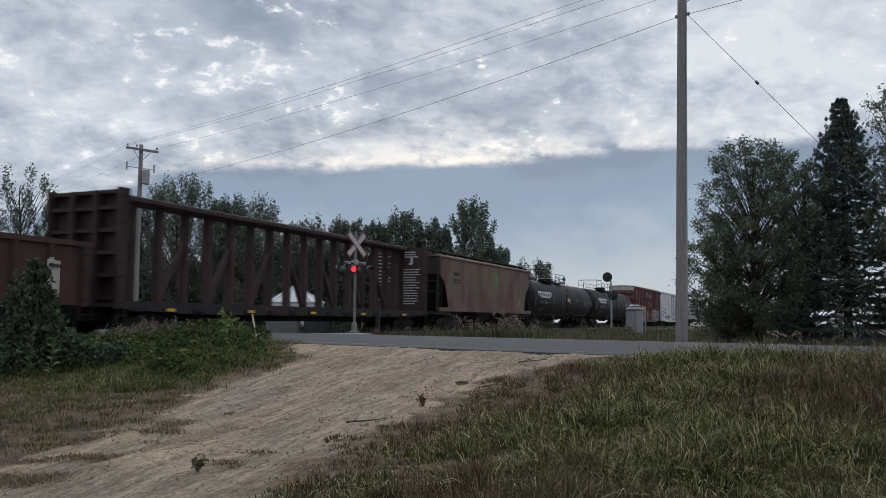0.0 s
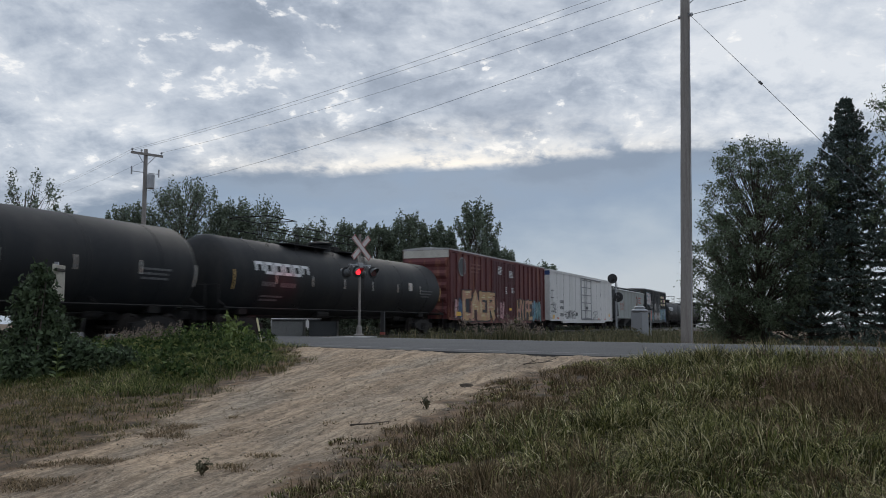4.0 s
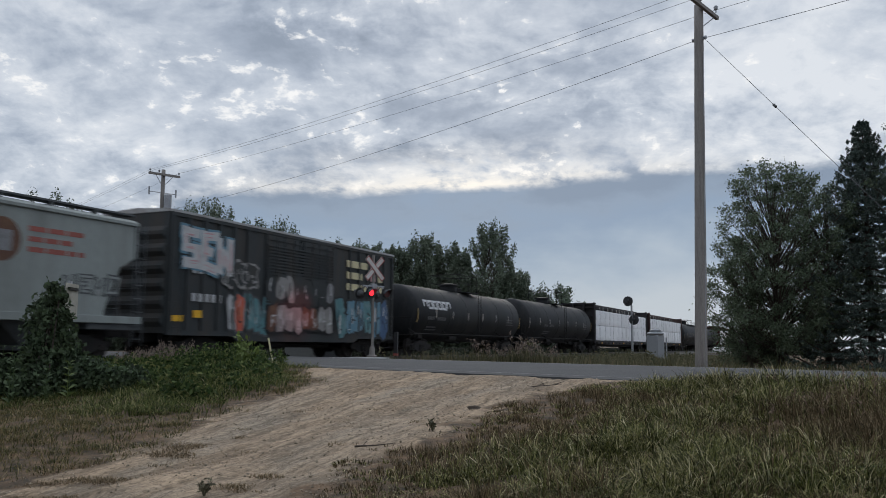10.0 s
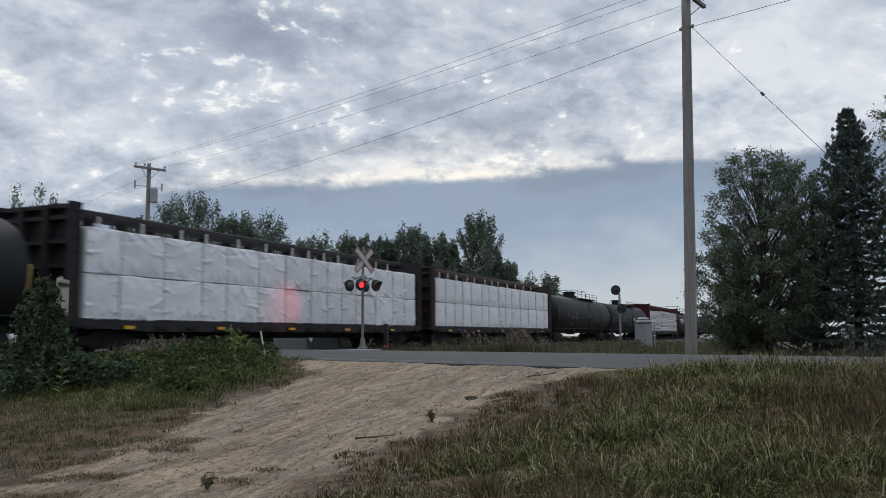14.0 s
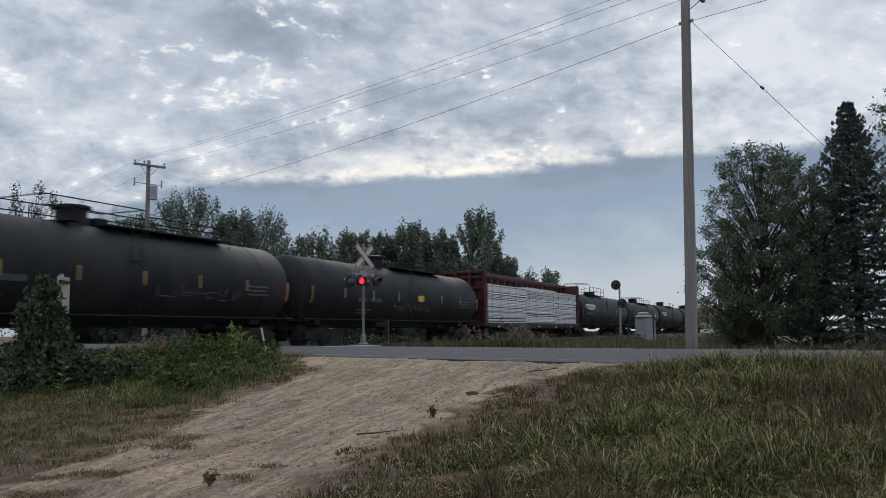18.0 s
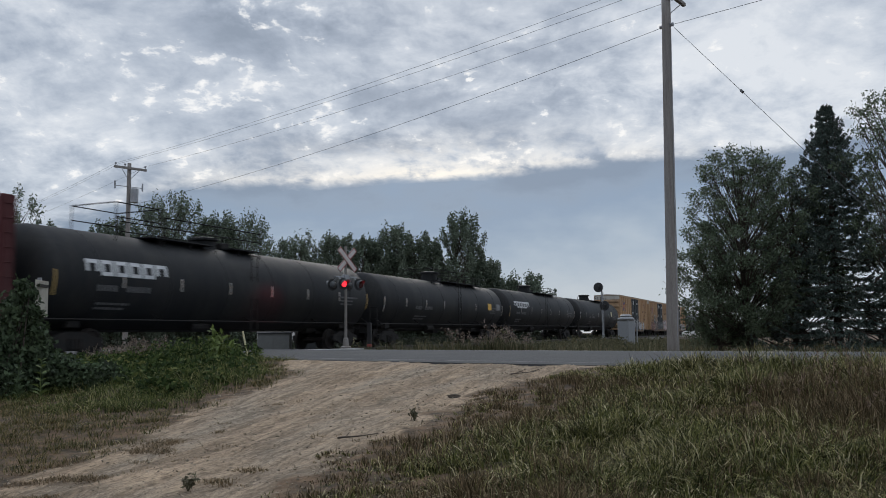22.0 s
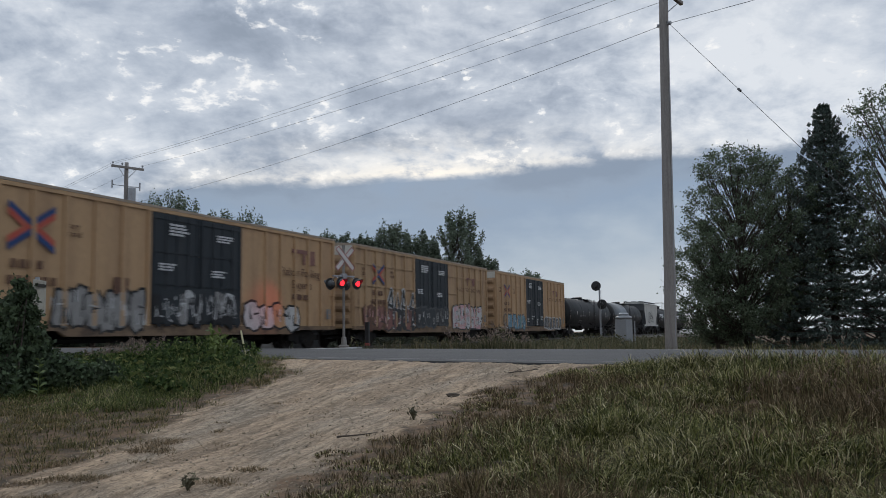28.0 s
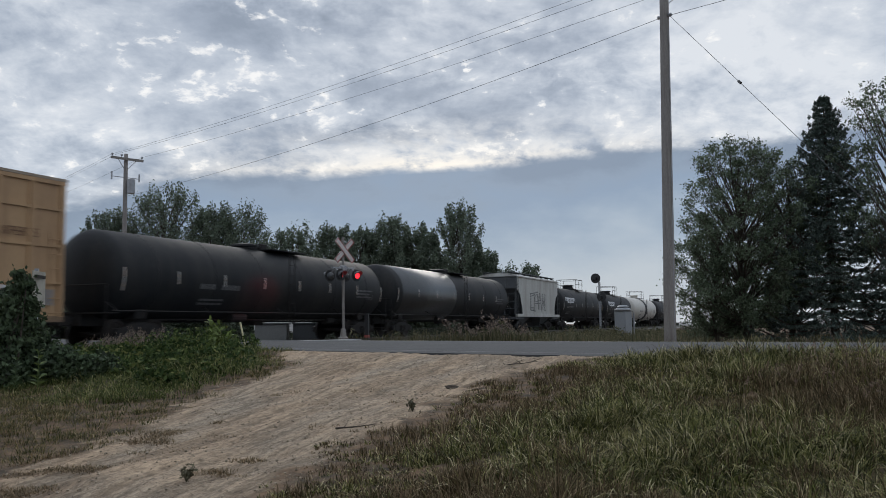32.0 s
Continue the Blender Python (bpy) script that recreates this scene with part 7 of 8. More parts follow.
tree(4.4, 42.2, -0.4, 12.0, 2.7, 24, "ash_tree", "thin-topped leafy tree between the spruces", LEAF_NEAR, 12000, 0.07, 0.35, 120, 1.3, "roadside trees", 0.14)

# ---- grass and weeds ----
VINE = mat("vine_leaves", (0.055, 0.08, 0.042), 0.8, other=(0.095, 0.125, 0.06), scale=2.5, island=0.65, bump=0, through=0.25)
WEED = mat("weed_leaves", (0.062, 0.09, 0.03), 0.75, spec=0.15, other=(0.08, 0.115, 0.04), scale=1.5, island=0.4, bump=0, through=0.3,
           ramp=((0.0, (0.022, 0.045, 0.016)), (0.5, (0.05, 0.085, 0.028)), (0.85, (0.1, 0.125, 0.042)), (1.0, (0.2, 0.185, 0.07))))
LEAFY = mat("milkweed_green", (0.085, 0.125, 0.05), 0.65, island=0.3, bump=0, through=0.3)
LIME = mat("yellow_green_leaves", (0.135, 0.18, 0.05), 0.6, island=0.3, bump=0, through=0.3)
GRASS_G = mat("green_grass", (0.104, 0.122, 0.037), 0.75, spec=0.16, other=(0.125, 0.108, 0.045), scale=0.8, amount=0.95, island=0.55, bump=0, through=0.25, lo=0.42, hi=0.6,
              ramp=((0.0, (0.012, 0.018, 0.006)), (0.35, (0.056, 0.06, 0.017)), (0.66, (0.152, 0.16, 0.046)), (0.87, (0.38, 0.33, 0.16)), (1.0, (0.66, 0.58, 0.4))))
GRASS_D = mat("dry_grass", (0.145, 0.095, 0.055), 0.8, spec=0.1, other=(0.08, 0.062, 0.038), scale=0.6, amount=0.8, island=0.3, bump=0, through=0.2,
              ramp=((0.0, (0.018, 0.022, 0.009)), (0.35, (0.075, 0.065, 0.034)), (0.7, (0.17, 0.125, 0.072)), (0.93, (0.3, 0.23, 0.14)), (1.0, (0.55, 0.46, 0.31))))
LANE_D = mat("straw_on_the_lane", (0.2, 0.14, 0.085), 0.85, other=(0.12, 0.085, 0.055), scale=0.8, amount=0.8, island=0.35, bump=0, through=0.2,
              ramp=((0.0, (0.08, 0.085, 0.035)), (0.35, (0.15, 0.11, 0.06)), (0.75, (0.23, 0.165, 0.1)), (1.0, (0.34, 0.27, 0.17))))
SEED = mat("grass_seed_heads", (0.20, 0.14, 0.105), 0.85, other=(0.30, 0.23, 0.17), scale=2, island=0.35, bump=0, through=0.2)
FLOWER = mat("dry_flower_heads", (0.22, 0.17, 0.14), 0.85, other=(0.13, 0.09, 0.075), island=0.35, bump=0)


def blades(pts, h, w, rng, bend=0.5, seg=3, out=None):
    """Curved blades rising from pts: quads in a strip. out: the way each one leans."""
    n = len(pts)
    a = rng.uniform(0, 2 * np.pi, n) if out is None else out + rng.normal(size=n) * 0.5
    d = np.stack([np.cos(a), np.sin(a), np.zeros(n)], 1)
    turn = a + rng.normal(size=n) * 0.9
    side = np.stack([-np.sin(turn), np.cos(turn), np.zeros(n)], 1)
    hh = h * rng.uniform(0.5, 1.3, n)
    bb = bend * rng.uniform(0.15, 1.3, n) * hh
    V = []
    for k in range(seg + 1):
        u = k / seg
        c = pts + d * (bb * u ** 2.4)[:, None]
        c = c + np.array([0, 0, 1.0]) * (hh * (u - 0.45 * u ** 3.5 * np.minimum(1.2, bb / hh)))[:, None]
        ww = w * (1 - u) ** 0.5 * 0.5 + 0.0007
        V += [c - side * ww, c + side * ww]
    V = np.stack(V, 1)
    m = 2 * (seg + 1)
    base = np.arange(n)[:, None, None] * m
    q = np.array([[2 * k, 2 * k + 1, 2 * k + 3, 2 * k + 2] for k in range(seg)])[None]
    return V.reshape(-1, 3), (base + q).reshape(-1, 4)


def scatter(n, x0, x1, y0, y1, keep, rng):
    out = []
    tries = 0
    while len(out) < n and tries < n * 40:
        tries += 1
        x, y = rng.uniform(x0, x1), rng.uniform(y0, y1)
        if rng.random() < keep(x, y):
            out.append((x, y, ground_z(x, y) - 0.015))
    return np.array(out)


def tufts(spots, per, spread, rng, size=None):
    """Blade feet gathered in tufts, with the way they lean outward."""
    k = rng.integers(max(1, per // 2), per + per // 2, len(spots))
    c = np.repeat(spots, k, 0)
    a = rng.uniform(0, 2 * np.pi, len(c))
    r = spread * np.sqrt(rng.uniform(0, 1, len(c)))
    c = c + np.stack([np.cos(a) * r, np.sin(a) * r, np.zeros(len(c))], 1)
    return (c, a) if size is None else (c, a, np.repeat(size, k))


def patch(p, s, z):
    return noise.noise((p[0] * s, p[1] * s, z))


def stuff(name, label, v, f, m, category="grass"):
    return tagged(raw(name, v, f, m), label, category, kind="stuff")


rng = np.random.default_rng(31)


def right_keep(x, y):
    if across(x, y) > R0 - 0.3:
        return 0.0
    d = x - edge_x(LANE_R, y) + 0.5 * noise.noise((x * 1.3, y * 1.3, 5.0)) + 0.25 * noise.noise((x * 4, y * 4, 5.0))
    if d < 0:
        return 0.0
    thin = smooth(-0.45, -0.1, noise.noise((x * 1.2, y * 1.2, 20.0)) + 0.5 * noise.noise((x * 3.4, y * 3.4, 21.0)))
    return (0.4 + 0.6 * thin) * min(1.0, 0.4 + d * 0.6) / (1 + (math.hypot(x, y) / 8) ** 2)


def hummock(p):
    """Tall clumps and hollows in the grass."""
    return 0.78 + 0.95 * max(-0.5, patch(p, 0.9, 12.0)) + 0.6 * patch(p, 2.6, 3.0)


spots = scatter(20000, -5.5, 12, 3.2, 13, right_keep, rng)
kind = np.array([patch(p, 0.5, 2.0) + 0.5 * patch(p, 1.5, 8.0) + 0.42 * rng.normal() for p in spots])
depth = np.array([across(p[0], p[1]) for p in spots])
inside = np.array([p[0] - edge_x(LANE_R, p[1]) for p in spots])
# reddish dry stand in the middle of the bank, green below it and along the road
dry = np.exp(-((depth - 7.9) / 1.0) ** 2) * 0.95 * np.array([0.2 + 0.8 * smooth(-1.0, 1.4, p[0]) for p in spots]) - 0.34 + 0.4 * np.exp(-(inside / 0.8) ** 2)
lush = (kind > dry) | (depth > 9.2)
tall = np.array([max(0.3, hummock(p)) for p in spots]) * np.clip(0.32 + 0.33 * inside, 0.25, 1.0) * np.where(depth > 9.2, 1.25, 1.0)
for name, label, sel, m, h, bend in (("green_grass", "long green grass with pale tips on the bank", lush, GRASS_G, 0.215, 1.2), ("dry_grass", "dry reddish-brown grass on the bank beside the lane", ~lush, GRASS_D, 0.25, 0.6)):
    c, a, hs = tufts(spots[sel], 15, 0.06, rng, tall[sel])
    v, f = blades(c, h * hs, 0.009 if name == "green_grass" else 0.007, rng, bend, 3 if name == "green_grass" else 2, a)
    stuff(name, label, v, f, m)


near = scatter(2600, -3.2, 9, -5, 3.3, lambda x, y: 1.0 if x > edge_x(LANE_R, y) + 0.2 and math.hypot(x, y) > 0.7 else 0.0, rng)
c, a = tufts(near, 14, 0.09, rng)
v, f = blades(c, 0.17, 0.01, rng, 0.85, 2, a)
stuff("green_grass", "trodden green grass beside the lane", v, f, GRASS_G)


def stalks(spots, h, rng, head, spread, size, stem_mat, head_mat, name, label):
    """Upright stems with a spray of seeds at the top."""
    n = len(spots)
    v, f = blades(spots, h, 0.007, rng, 0.25, 3)
    stuff(name + "_stems", label + " (stems)", v, f, stem_mat)
    tops = v.reshape(n, 8, 3)[:, 6]
    prev = v.reshape(n, 8, 3)[:, 4]
    c = np.repeat(tops, head, 0)
    dirn = np.repeat(tops - prev, head, 0)
    c = c - dirn * rng.uniform(0, 1.0, len(c))[:, None] + rng.normal(size=c.shape) * spread
    v, f = leaves(c, size, rng, -1.0, 2.6)
    stuff(name + "_heads", label + " (heads)", v, f, head_mat)


def stalk_keep(x, y):
    n = across(x, y)
    return right_keep(x, y) * 4 * smooth(-0.8, 1.6, x + 0.8 * noise.noise((x * 0.7, y * 0.7, 1.0))) if 7.2 < n < 9.8 else 0.0


stalks(scatter(900, -1.5, 12, 4.0, 10.8, stalk_keep, rng), 0.44, rng, 12, 0.01, 0.013, GRASS_D, SEED, "seeding_grass", "reddish-brown seeding grass on the bank")


def left_keep(x, y):
    if across(x, y) > R0 - 0.3:
        return 0.0
    d = edge_x(LANE_L, y) - x + 0.5 * noise.noise((x * 1.3, y * 1.3, 5.0)) + 0.25 * noise.noise((x * 4, y * 4, 3.0))
    return min(1.0, 0.3 + d * 0.6) if d > 0 else 0.0


spots = scatter(9500, -19, -5.5, 4.0, 18.5, left_keep, rng)
far = np.array([across(p[0], p[1]) + 0.9 * patch(p, 0.7, 4.0) for p in spots])
dist = np.array([edge_x(LANE_L, p[1]) - p[0] for p in spots])
green = (far + rng.uniform(-0.9, 0.9, len(spots)) > 5.1) & (dist + rng.uniform(-0.25, 0.25, len(spots)) > 0.5)
hs = np.array([max(0.35, 0.8 + 0.8 * patch(p, 0.8, 14.0) + 0.4 * patch(p, 2.2, 1.0)) for p in spots[green]]) * np.clip(0.42 + 0.58 * (far[green] - 4.4) / 1.6, 0.42, 1)
c, a, hs = tufts(spots[green], 15, 0.1, rng, hs)
v, f = blades(c, 0.25 * hs, 0.0085, rng, 1.5, 3, a)
stuff("green_grass", "rank green grass between the lane and the road", v, f, mat("rank_green_grass", (0.084, 0.115, 0.036), 0.75, spec=0.12, other=(0.125, 0.14, 0.048), scale=0.5, island=0.35, bump=0, through=0.3,
      ramp=((0.0, (0.018, 0.032, 0.011)), (0.4, (0.062, 0.088, 0.026)), (0.72, (0.15, 0.165, 0.052)), (0.9, (0.28, 0.25, 0.11)), (1.0, (0.5, 0.43, 0.25)))))
c, a = tufts(spots[~green], 19, 0.12, rng)
v, f = blades(c, 0.11, 0.006, rng, 1.7, 2, a)
stuff("dry_grass", "short olive and straw-coloured grass at the edge of the lane", v, f, mat("olive_dry_grass", (0.13, 0.1, 0.044), 0.8, spec=0.1, other=(0.085, 0.085, 0.035), scale=0.7, amount=0.8, island=0.35, bump=0, through=0.2,
      ramp=((0.0, (0.042, 0.065, 0.02)), (0.4, (0.095, 0.115, 0.045)), (0.75, (0.17, 0.135, 0.062)), (0.93, (0.3, 0.22, 0.12)), (1.0, (0.5, 0.41, 0.25)))))


def lane_keep(x, y):
    """Flat dry tufts that have crept onto the lane."""
    d = in_lane(x, y)
    if d < -0.1 or across(x, y) > R0 - 1.2:
        return 0.0
    side = 0.35 if x < -5.2 and y < 7.5 else 0.0
    return smooth(0.42 - side, 0.62 - side, noise.noise((x * 2.1, y * 3.2, 6.0)) + 0.25 * noise.noise((x * 7, y * 7, 2.0))) * (1.0 if d < 1.1 else 0.25)


spots = scatter(1100, -9, -3, 4.2, 10, lane_keep, rng)
c, a = tufts(spots, 9, 0.09, rng)
v, f = blades(c, 0.035, 0.005, rng, 1.2, 2, a)
stuff("lane_tufts", "flat dry tufts creeping onto the lane", v, f, LANE_D)



def weed_clumps(spots, h, per, size, rng, width=0.3):
    """Leafy weeds: leaves round upright stems."""
    c = np.repeat(spots, per, 0)
    n = len(c)
    top = np.repeat(h * rng.uniform(0.5, 1.2, len(spots)), per)
    u = rng.uniform(0.05, 1, n)
    a = rng.uniform(0, 2 * np.pi, n)
    r = width * (1.05 - 0.7 * u) * np.sqrt(rng.uniform(0, 1, n))
    c = c + np.stack([np.cos(a) * r, np.sin(a) * r, u * top], 1)
    return leaves(c, size, rng, 0.15, 2.0)


def weed_keep(x, y):
    n = across(x, y)
    if n > R0 - 0.4 or n < 6.2 or x > edge_x(LANE_L, y) - 0.9:
        return 0.0
    return 0.35 + 0.65 * smooth(-0.1, 0.4, noise.noise((x * 0.8, y * 0.8, 6.0)))


v, f = weed_clumps(scatter(230, -19, -8, 8, 18.5, weed_keep, rng), 0.34, 80, 0.052, rng)
stuff("leafy_weeds", "low leafy green weeds beside the lane", v, f, WEED, "weeds")


FLOWERS = (-17.6, -14.4)


def verge_keep(x, y):
    n = across(x, y)
    return 1.0 if R0 - 1.7 < n < R0 - 0.35 and x < edge_x(LANE_L, y) - 1.4 else 0.0


tall = scatter(300, -24, -11.6, 12.0, 20.5, verge_keep, rng)
v, f = weed_clumps(tall, 0.48, 46, 0.042, rng, 0.2)
stuff("tall_weeds", "taller weeds along the edge of the road", v, f, WEED, "weeds")
stalks(scatter(190, FLOWERS[0], FLOWERS[1], 11.0, 18, verge_keep, rng), 0.62, rng, 16, 0.025, 0.022, GRASS_D, FLOWER, "dried_flowers", "faded flower heads among the weeds")


# the vine-covered stump of growth round the sign
def vine_bush():
    ob = thing("vine_bush", "dark vines climbing a post into a leafy mound", "bush", pose(-12.3, 10.55, -0.45))
    g = np.random.default_rng(77)
    for k in range(9):
        a = g.uniform(0, 6.28)
        part("stem", rod(bmesh.new(), (0.5 * math.cos(a), 0.5 * math.sin(a), 0), (0.12 * math.cos(a + 1), 0.12 * math.sin(a + 1), g.uniform(1.2, 2.0)), 0.02, 0.008, 5), BARK, ob)
    cs = []
    for (x, y, z, r, n) in ((-0.03, -0.02, 2.0, 0.1, 130), (0.04, 0.03, 1.84, 0.15, 300), (-0.08, -0.05, 1.66, 0.19, 380), (0.08, 0.05, 1.5, 0.18, 360), (-0.1, -0.07, 1.3, 0.2, 420), (0.06, 0.04, 1.12, 0.22, 460),
                            (-0.16, -0.11, 0.95, 0.24, 500), (0.2, 0.13, 0.8, 0.27, 560), (-0.2, -0.13, 0.62, 0.34, 800), (0.42, 0.28, 0.52, 0.33, 800), (-0.55, -0.36, 0.42, 0.36, 800), (0.0, 0.0, 0.3, 0.6, 1300),
                            (-1.0, -0.66, 0.3, 0.42, 850), (0.8, 0.53, 0.28, 0.34, 600), (0.15, -0.4, 0.25, 0.4, 600), (1.2, 0.62, 0.3, 0.4, 800), (0.7, 0.2, 0.5, 0.3, 500), (-1.45, -0.85, 0.3, 0.45, 800)):
        q = g.normal(size=(n, 3))
        q *= (g.uniform(0.55, 1.08, n) * r / np.linalg.norm(q, axis=1))[:, None]
        q[:, 2] *= 0.9
        cs.append(q + (x, y, z))
    c = np.concatenate(cs)
    spray = np.concatenate([np.array([(0.25 * math.cos(b), 0.25 * math.sin(b), zz)]) + g.normal(size=(60, 3)) * (0.06, 0.06, 0.09) - np.linspace(0, 1, 60)[:, None] * np.array([(-0.2 * math.cos(b), -0.2 * math.sin(b), 0.4)]) for b, zz in zip(g.uniform(0, 6.28, 34), g.uniform(0.5, 1.85, 34))])
    c = np.concatenate([c, c + g.normal(size=c.shape) * 0.045, spray])
    v, f = leaves(c[c[:, 2] > 0.02], 0.06, g, 0.6, 1.5)
    raw("foliage", v, f, VINE, ob)
    return ob


vine_bush()


def leafy_plant(name, label, x, y, height, pairs, leaf, size, seed, arch=0.0):
    """A single stem with pairs of long leaves."""
    g = random.Random(seed)
    ob = thing(name, label, "plant", pose(x, y, ground_z(x, y)))
    bm = bmesh.new()
    top = Vector((arch, 0, height))
    rod(bm, (0, 0, -0.03), top, 0.008, 0.004, 5)
    part("stem", bm, leaf, ob)
    for i in range(pairs):
        u = 0.15 + 0.85 * i / max(1, pairs - 1)
        at = Vector((0, 0, 0)).lerp(top, u)
        for s in (0, math.pi):
            a = i * 1.57 + s + g.uniform(-0.3, 0.3)
            L = size * (1 - 0.45 * u) * g.uniform(0.8, 1.1)
            d = Vector((math.cos(a), math.sin(a), 0.55))
            w = Vector((-math.sin(a), math.cos(a), 0)) * L * 0.22
            bm = bmesh.new()
            mid, tip = at + d * L * 0.5, at + d * L * 0.95 - Vector((0, 0, 0.22 * L))
            vs = [bm.verts.new(q) for q in (at, mid + w, tip, mid - w)]
            m = bm.verts.new(mid - Vector((0, 0, 0.04 * L)))
            for q in ((0, 1), (1, 2), (2, 3), (3, 0)):
                bm.faces.new((vs[q[0]], vs[q[1]], m))
            part("leaf", bm, leaf, ob)
    return ob


leafy_plant("milkweed_plant", "pale green milkweed with broad paired leaves", -11.0, 9.8, 0.62, 6, LIME, 0.26, 1)
for k, (x, y, hh) in enumerate(((-12.0, 9.6, 0.8), (-11.7, 9.3, 0.6), (-12.5, 9.5, 0.75), (-11.3, 10.1, 0.55), (-12.9, 9.6, 0.8), (-13.7, 10.7, 0.85), (-13.3, 10.1, 0.75), (-14.1, 11.2, 0.8), (-12.6, 9.0, 0.5), (-13.0, 9.3, 0.6), (-11.6, 9.9, 0.6), (-14.6, 11.0, 0.75))):
    leafy_plant("milkweed_plant", "young milkweed beside the vine mound", x, y, hh, 6, LEAFY, 0.22, 2 + k)

def bushy_weed(name, label, x, y, height, width, count, leaf, size, seed):
    """A few stems with loose leaves."""
    g = np.random.default_rng(seed)
    ob = thing(name, label, "plant", pose(x, y, ground_z(x, y)))
    cs = []
    for k in range(6):
        a = g.uniform(0, 6.28)
        tip = np.array([math.cos(a) * width * g.uniform(0.3, 1), math.sin(a) * width * g.uniform(0.3, 1), height * g.uniform(0.6, 1.0)])
        part("stem", rod(bmesh.new(), (0, 0, -0.02), tip, 0.006, 0.003, 4), leaf, ob)
        t = g.uniform(0.2, 1.0, count // 6)
        cs.append(t[:, None] * tip[None] + g.normal(size=(len(t), 3)) * size * 0.7)
    v, f = leaves(np.concatenate(cs), size, g, 0.4, 2.6)
    raw("foliage", v, f, leaf, ob)


for k, (x, y, h) in enumerate(((-10.9, 14.0, 0.72), (-10.7, 13.9, 0.5))):
    bushy_weed("goldenrod_plant", "yellow-green arching weed at the roadside", x, y, h, 0.34, 170, LIME, 0.06, 5 + k)
DUSTY = mat("dusty_weed", (0.11, 0.1, 0.06), 0.8, island=0.35, bump=0)
for k, (x, y, h) in enumerate(((-4.62, 5.6, 0.1), (-3.85, 8.3, 0.12))):
    bushy_weed("roadside_weed", "small dusty weed at the edge of the lane", x, y, h, 0.08, 90, DUSTY, 0.02, 25 + k)

# ---- rough growth along the railway ----
def rail_keep(x, y):
    n, d = across(x, y), x - TRACK
    return 1.0 if n > R1 + 0.8 and 2.9 < d < 17 and (d < 9 or rng.random() < 0.5) else 0.0


def scatter_flat(n, x0, x1, y0, y1, keep):
    return scatter(n, x0, x1, y0, y1, keep, rng)


DULL = mat("dull_railside_grass", (0.085, 0.085, 0.045), 0.75, other=(0.13, 0.11, 0.065), scale=0.5, island=0.35, bump=0, through=0.25,
           ramp=((0.0, (0.05, 0.065, 0.03)), (0.5, (0.09, 0.095, 0.045)), (0.85, (0.15, 0.125, 0.07)), (1.0, (0.24, 0.19, 0.12))))
spots = scatter_flat(2600, -18, -3.5, 21, 80, rail_keep)
c, a = tufts(spots, 12, 0.25, rng)
v, f = blades(c, 0.5, 0.022, rng, 0.6, 2, a)
stuff("railside_grass", "dull rough grass between the road and the rails", v, f, DULL)
v, f = weed_clumps(spots[:110], 0.7, 40, 0.07, rng, 0.3)
stuff("railside_weeds", "rough weeds beside the rails", v, f, DULL, "weeds")
spots = scatter_flat(3600, -34, -24.2, 2, 290, lambda x, y: 1.0 if not R0 - 1 < across(x, y) < R1 + 1 else 0.0)
v, f = weed_clumps(spots, 0.7, 45, 0.11, rng, 0.55)
stuff("trackside_thicket", "dark rough growth beyond the rails", v, f, mat("dark_thicket", (0.032, 0.038, 0.024), 0.8, island=0.4, bump=0, through=0.2), "thicket")
spots = scatter_flat(1300, -6, 20, 22.5, 60, lambda x, y: 1.0 if across(x, y) > R1 + 0.5 else 0.0)
c, a = tufts(spots, 11, 0.3, rng)
v, f = blades(c, 0.35, 0.025, rng, 0.6, 2, a)
stuff("far_verge_grass", "dull grass on the far verge under the trees", v, f, DULL)

def clump_keep(x, y):
    n = across(x, y)
    return smooth(-0.2, 0.3, noise.noise((x * 0.9, y * 0.9, 2.0))) if R1 + 0.5 < n < R1 + 3.0 else 0.0


spots = scatter_flat(150, -11.2, -8.0, 22.5, 29.5, clump_keep)
c, a = tufts(spots, 12, 0.2, rng)
v, f = blades(c, 0.5, 0.014, rng, 0.6, 3, a)
stuff("tall_verge_grass", "tall dry grass clump on the far verge", v, f, DULL)
stalks(spots[:70], 0.8, rng, 18, 0.04, 0.035, GRASS_D, FLOWER, "verge_weeds", "tall brown seeding weeds on the far verge")

# ---- loose bits on the lane ----
STONE = mat("lane_stones", (0.3, 0.245, 0.18), 0.9, other=(0.17, 0.135, 0.1), island=0.4, bump=0.3)
vs, fs, k = [], [], 0
oct_v = np.array([(1, 0, 0), (-1, 0, 0), (0, 1, 0), (0, -1, 0), (0, 0, 1), (0, 0, -1)], float)
oct_f = np.array([(0, 2, 4), (2, 1, 4), (1, 3, 4), (3, 0, 4), (2, 0, 5), (1, 2, 5), (3, 1, 5), (0, 3, 5)])
g = np.random.default_rng(9)
while k < 5000:
    x, y = g.uniform(-10, 2), g.uniform(3.5, 13.5)
    if across(x, y) > R0 + 0.1 or in_lane(x, y) < -0.25:
        continue
    s = 0.006 + 0.014 * g.random() ** 4
    j = oct_v * (s * g.uniform(0.6, 1.4, 3)) * (1, 1, 0.6) + g.normal(size=(6, 3)) * s * 0.15
    vs.append(j + (x, y, ground_z(x, y) + lane_relief(x, y) + s * 0.2))
    fs.append(oct_f + 6 * k)
    k += 1
tagged(raw("gravel", np.concatenate(vs), np.concatenate(fs), STONE), "loose pebbles on the dirt lane", "gravel", kind="stuff")


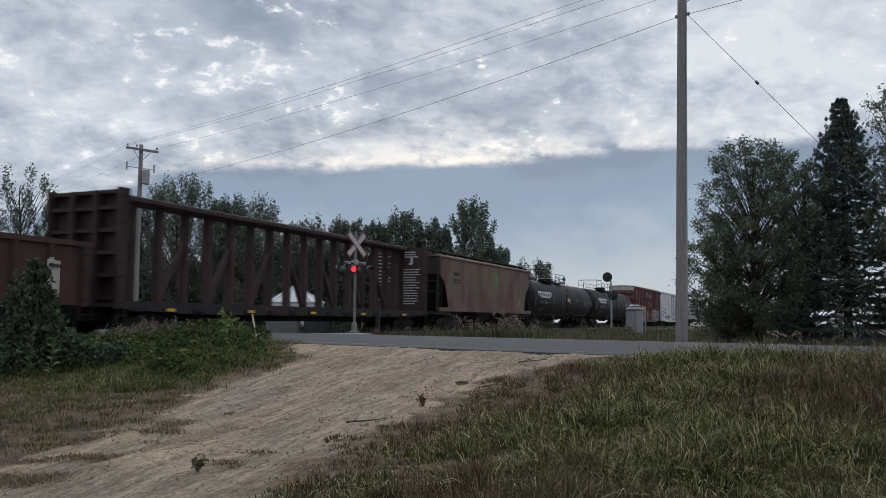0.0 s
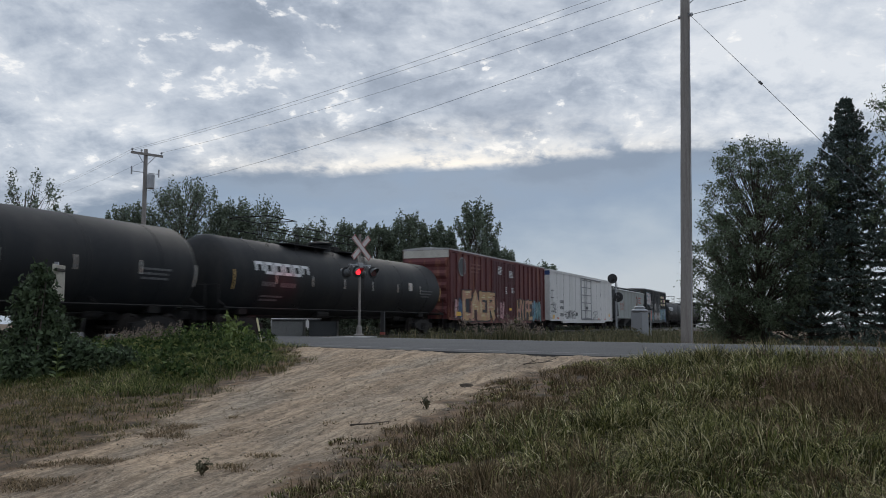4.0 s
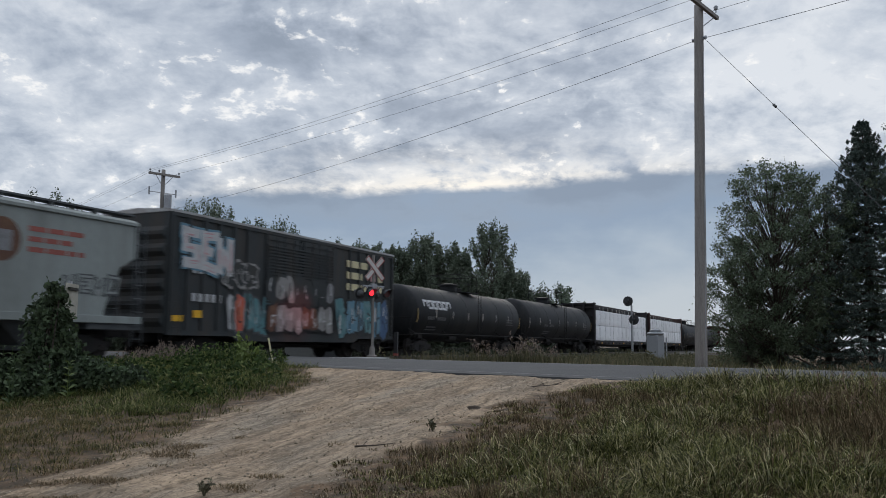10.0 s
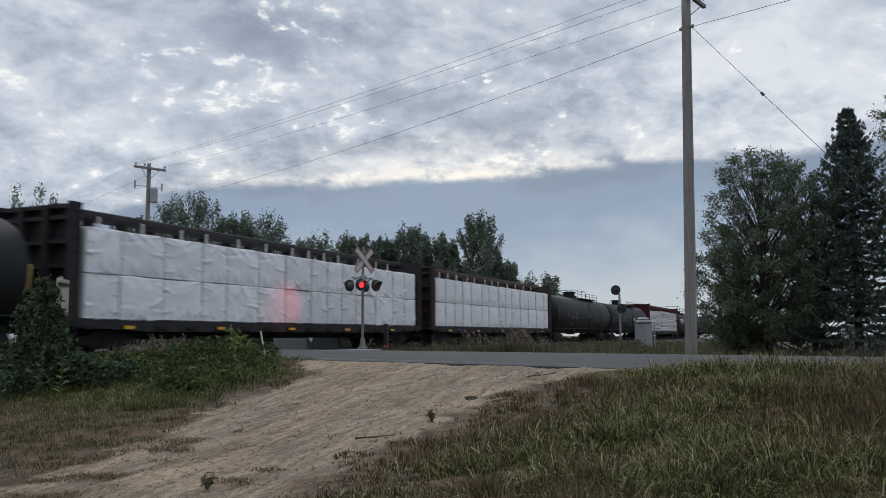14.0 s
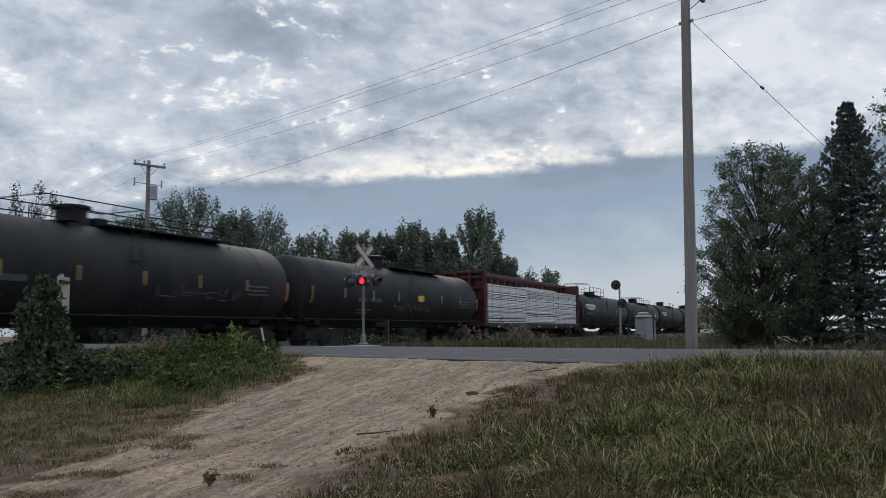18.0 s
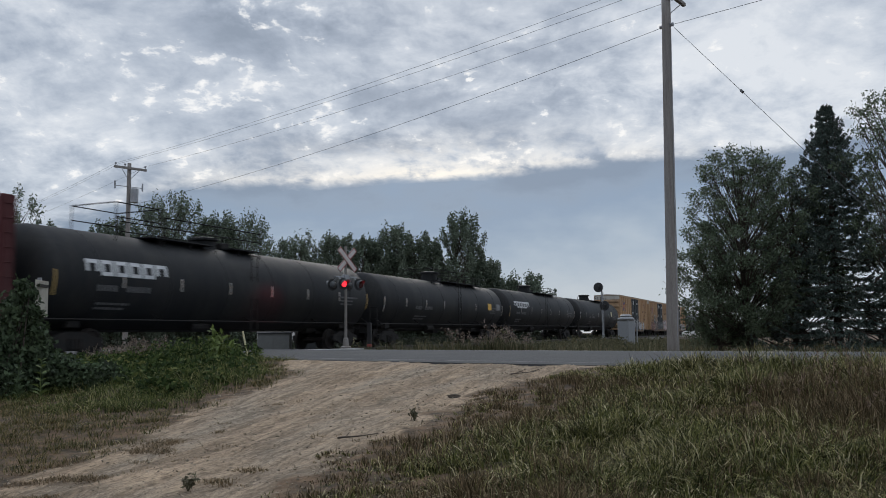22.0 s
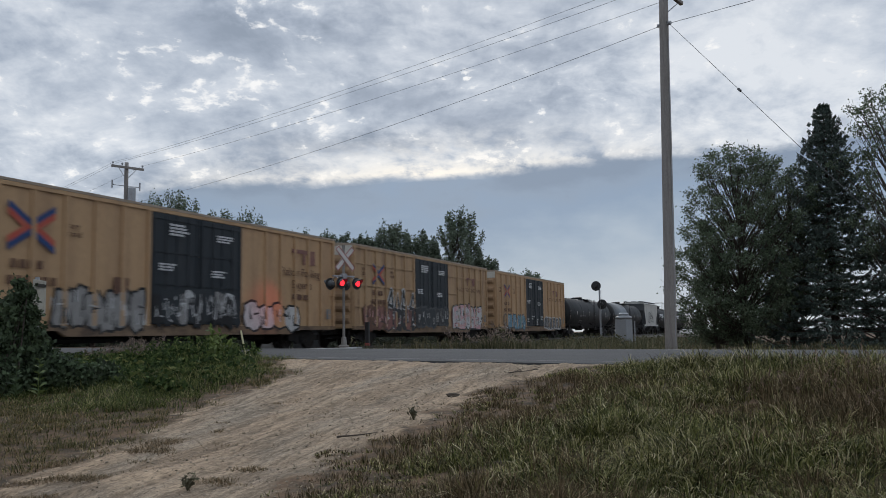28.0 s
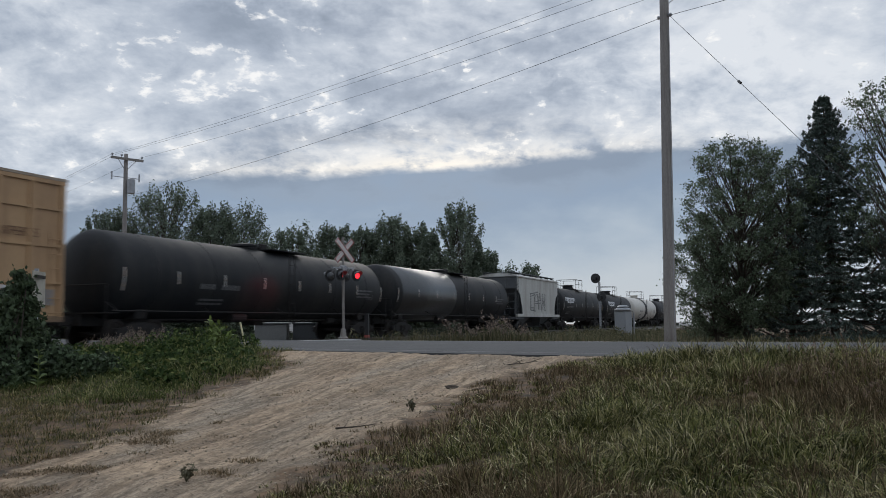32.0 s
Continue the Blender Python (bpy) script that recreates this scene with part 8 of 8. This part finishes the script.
def stick(x, y, length, turn, twigs, seed):
    g = random.Random(seed)
    ob = thing("fallen_branch", "dry dead branch lying at the lane's edge", "branch", pose(x, y, ground_z(x, y) + 0.03, 0, -4, turn))
    bm = bmesh.new()
    p, d = Vector((-length / 2, 0, 0)), Vector((1, 0, 0))
    for i in range(5):
        q = p + (d + Vector((0, g.uniform(-0.15, 0.15), g.uniform(-0.02, 0.06)))) * (length / 5)
        rod(bm, p, q, 0.011 - 0.0017 * i, 0.0093 - 0.0017 * i, 6)
        p = q
        if i < twigs:
            e = p + Vector((g.uniform(0.1, 0.3), g.uniform(-0.3, 0.3), g.uniform(0.05, 0.25))) * length * 0.6
            rod(bm, p, e, 0.005, 0.002, 4)
    part("limb", bm, BARK, ob)


stick(-4.05, 7.4, 0.4, 28, 1, 3)
stick(-3.75, 11.7, 1.0, -38, 4, 4)


CLOD = (-4.03, 9.88)
# a dark clod of earth at the lane's edge
clod = thing("earth_clod", "dark lump of damp earth lying on the lane", "clod", pose(CLOD[0], CLOD[1], ground_z(*CLOD) + lane_relief(*CLOD)))
bm = bmesh.new()
bmesh.ops.create_icosphere(bm, subdivisions=2, radius=0.09)
for v in bm.verts:
    v.co *= 1 + 0.5 * noise.noise(v.co * 14)
    v.co.z *= 0.4
part("lump", bm, mat("damp_earth", (0.06, 0.045, 0.032), 0.95, grain=40, vary=0.4, bump=0.6), clod)


# ---- what moves ----
def gone(t):
    """Metres that the train has gone after t seconds."""
    return 14.4166 * t - 0.015418 * t * t + 0.000219 * t ** 3


def motions():
    for car, s in CARS:
        walk(car, [(t, pose(TRACK, s - gone(t), 0)) for t in range(0, 33, 4)])
    # wheels turn while their car is near enough to be seen
    start = {car: s for car, s in CARS}
    for ws, y, car in SPINNERS:
        s = start[car]
        near = [f / FPS for f in range(0, 32 * FPS + 1) if 2 < s - gone(f / FPS) + y < SPIN_TO]
        times = sorted({0.0, 32.0, *near})
        walk(ws, [(t, pose(0, y, WHEEL_R, math.degrees(gone(t) / WHEEL_R) if near and near[0] <= t <= near[-1] else (math.degrees(gone(near[0] if t < near[0] else near[-1]) / WHEEL_R) if near else 0))) for t in times])
    flash()


SPIN_TO = 60.0
motions()
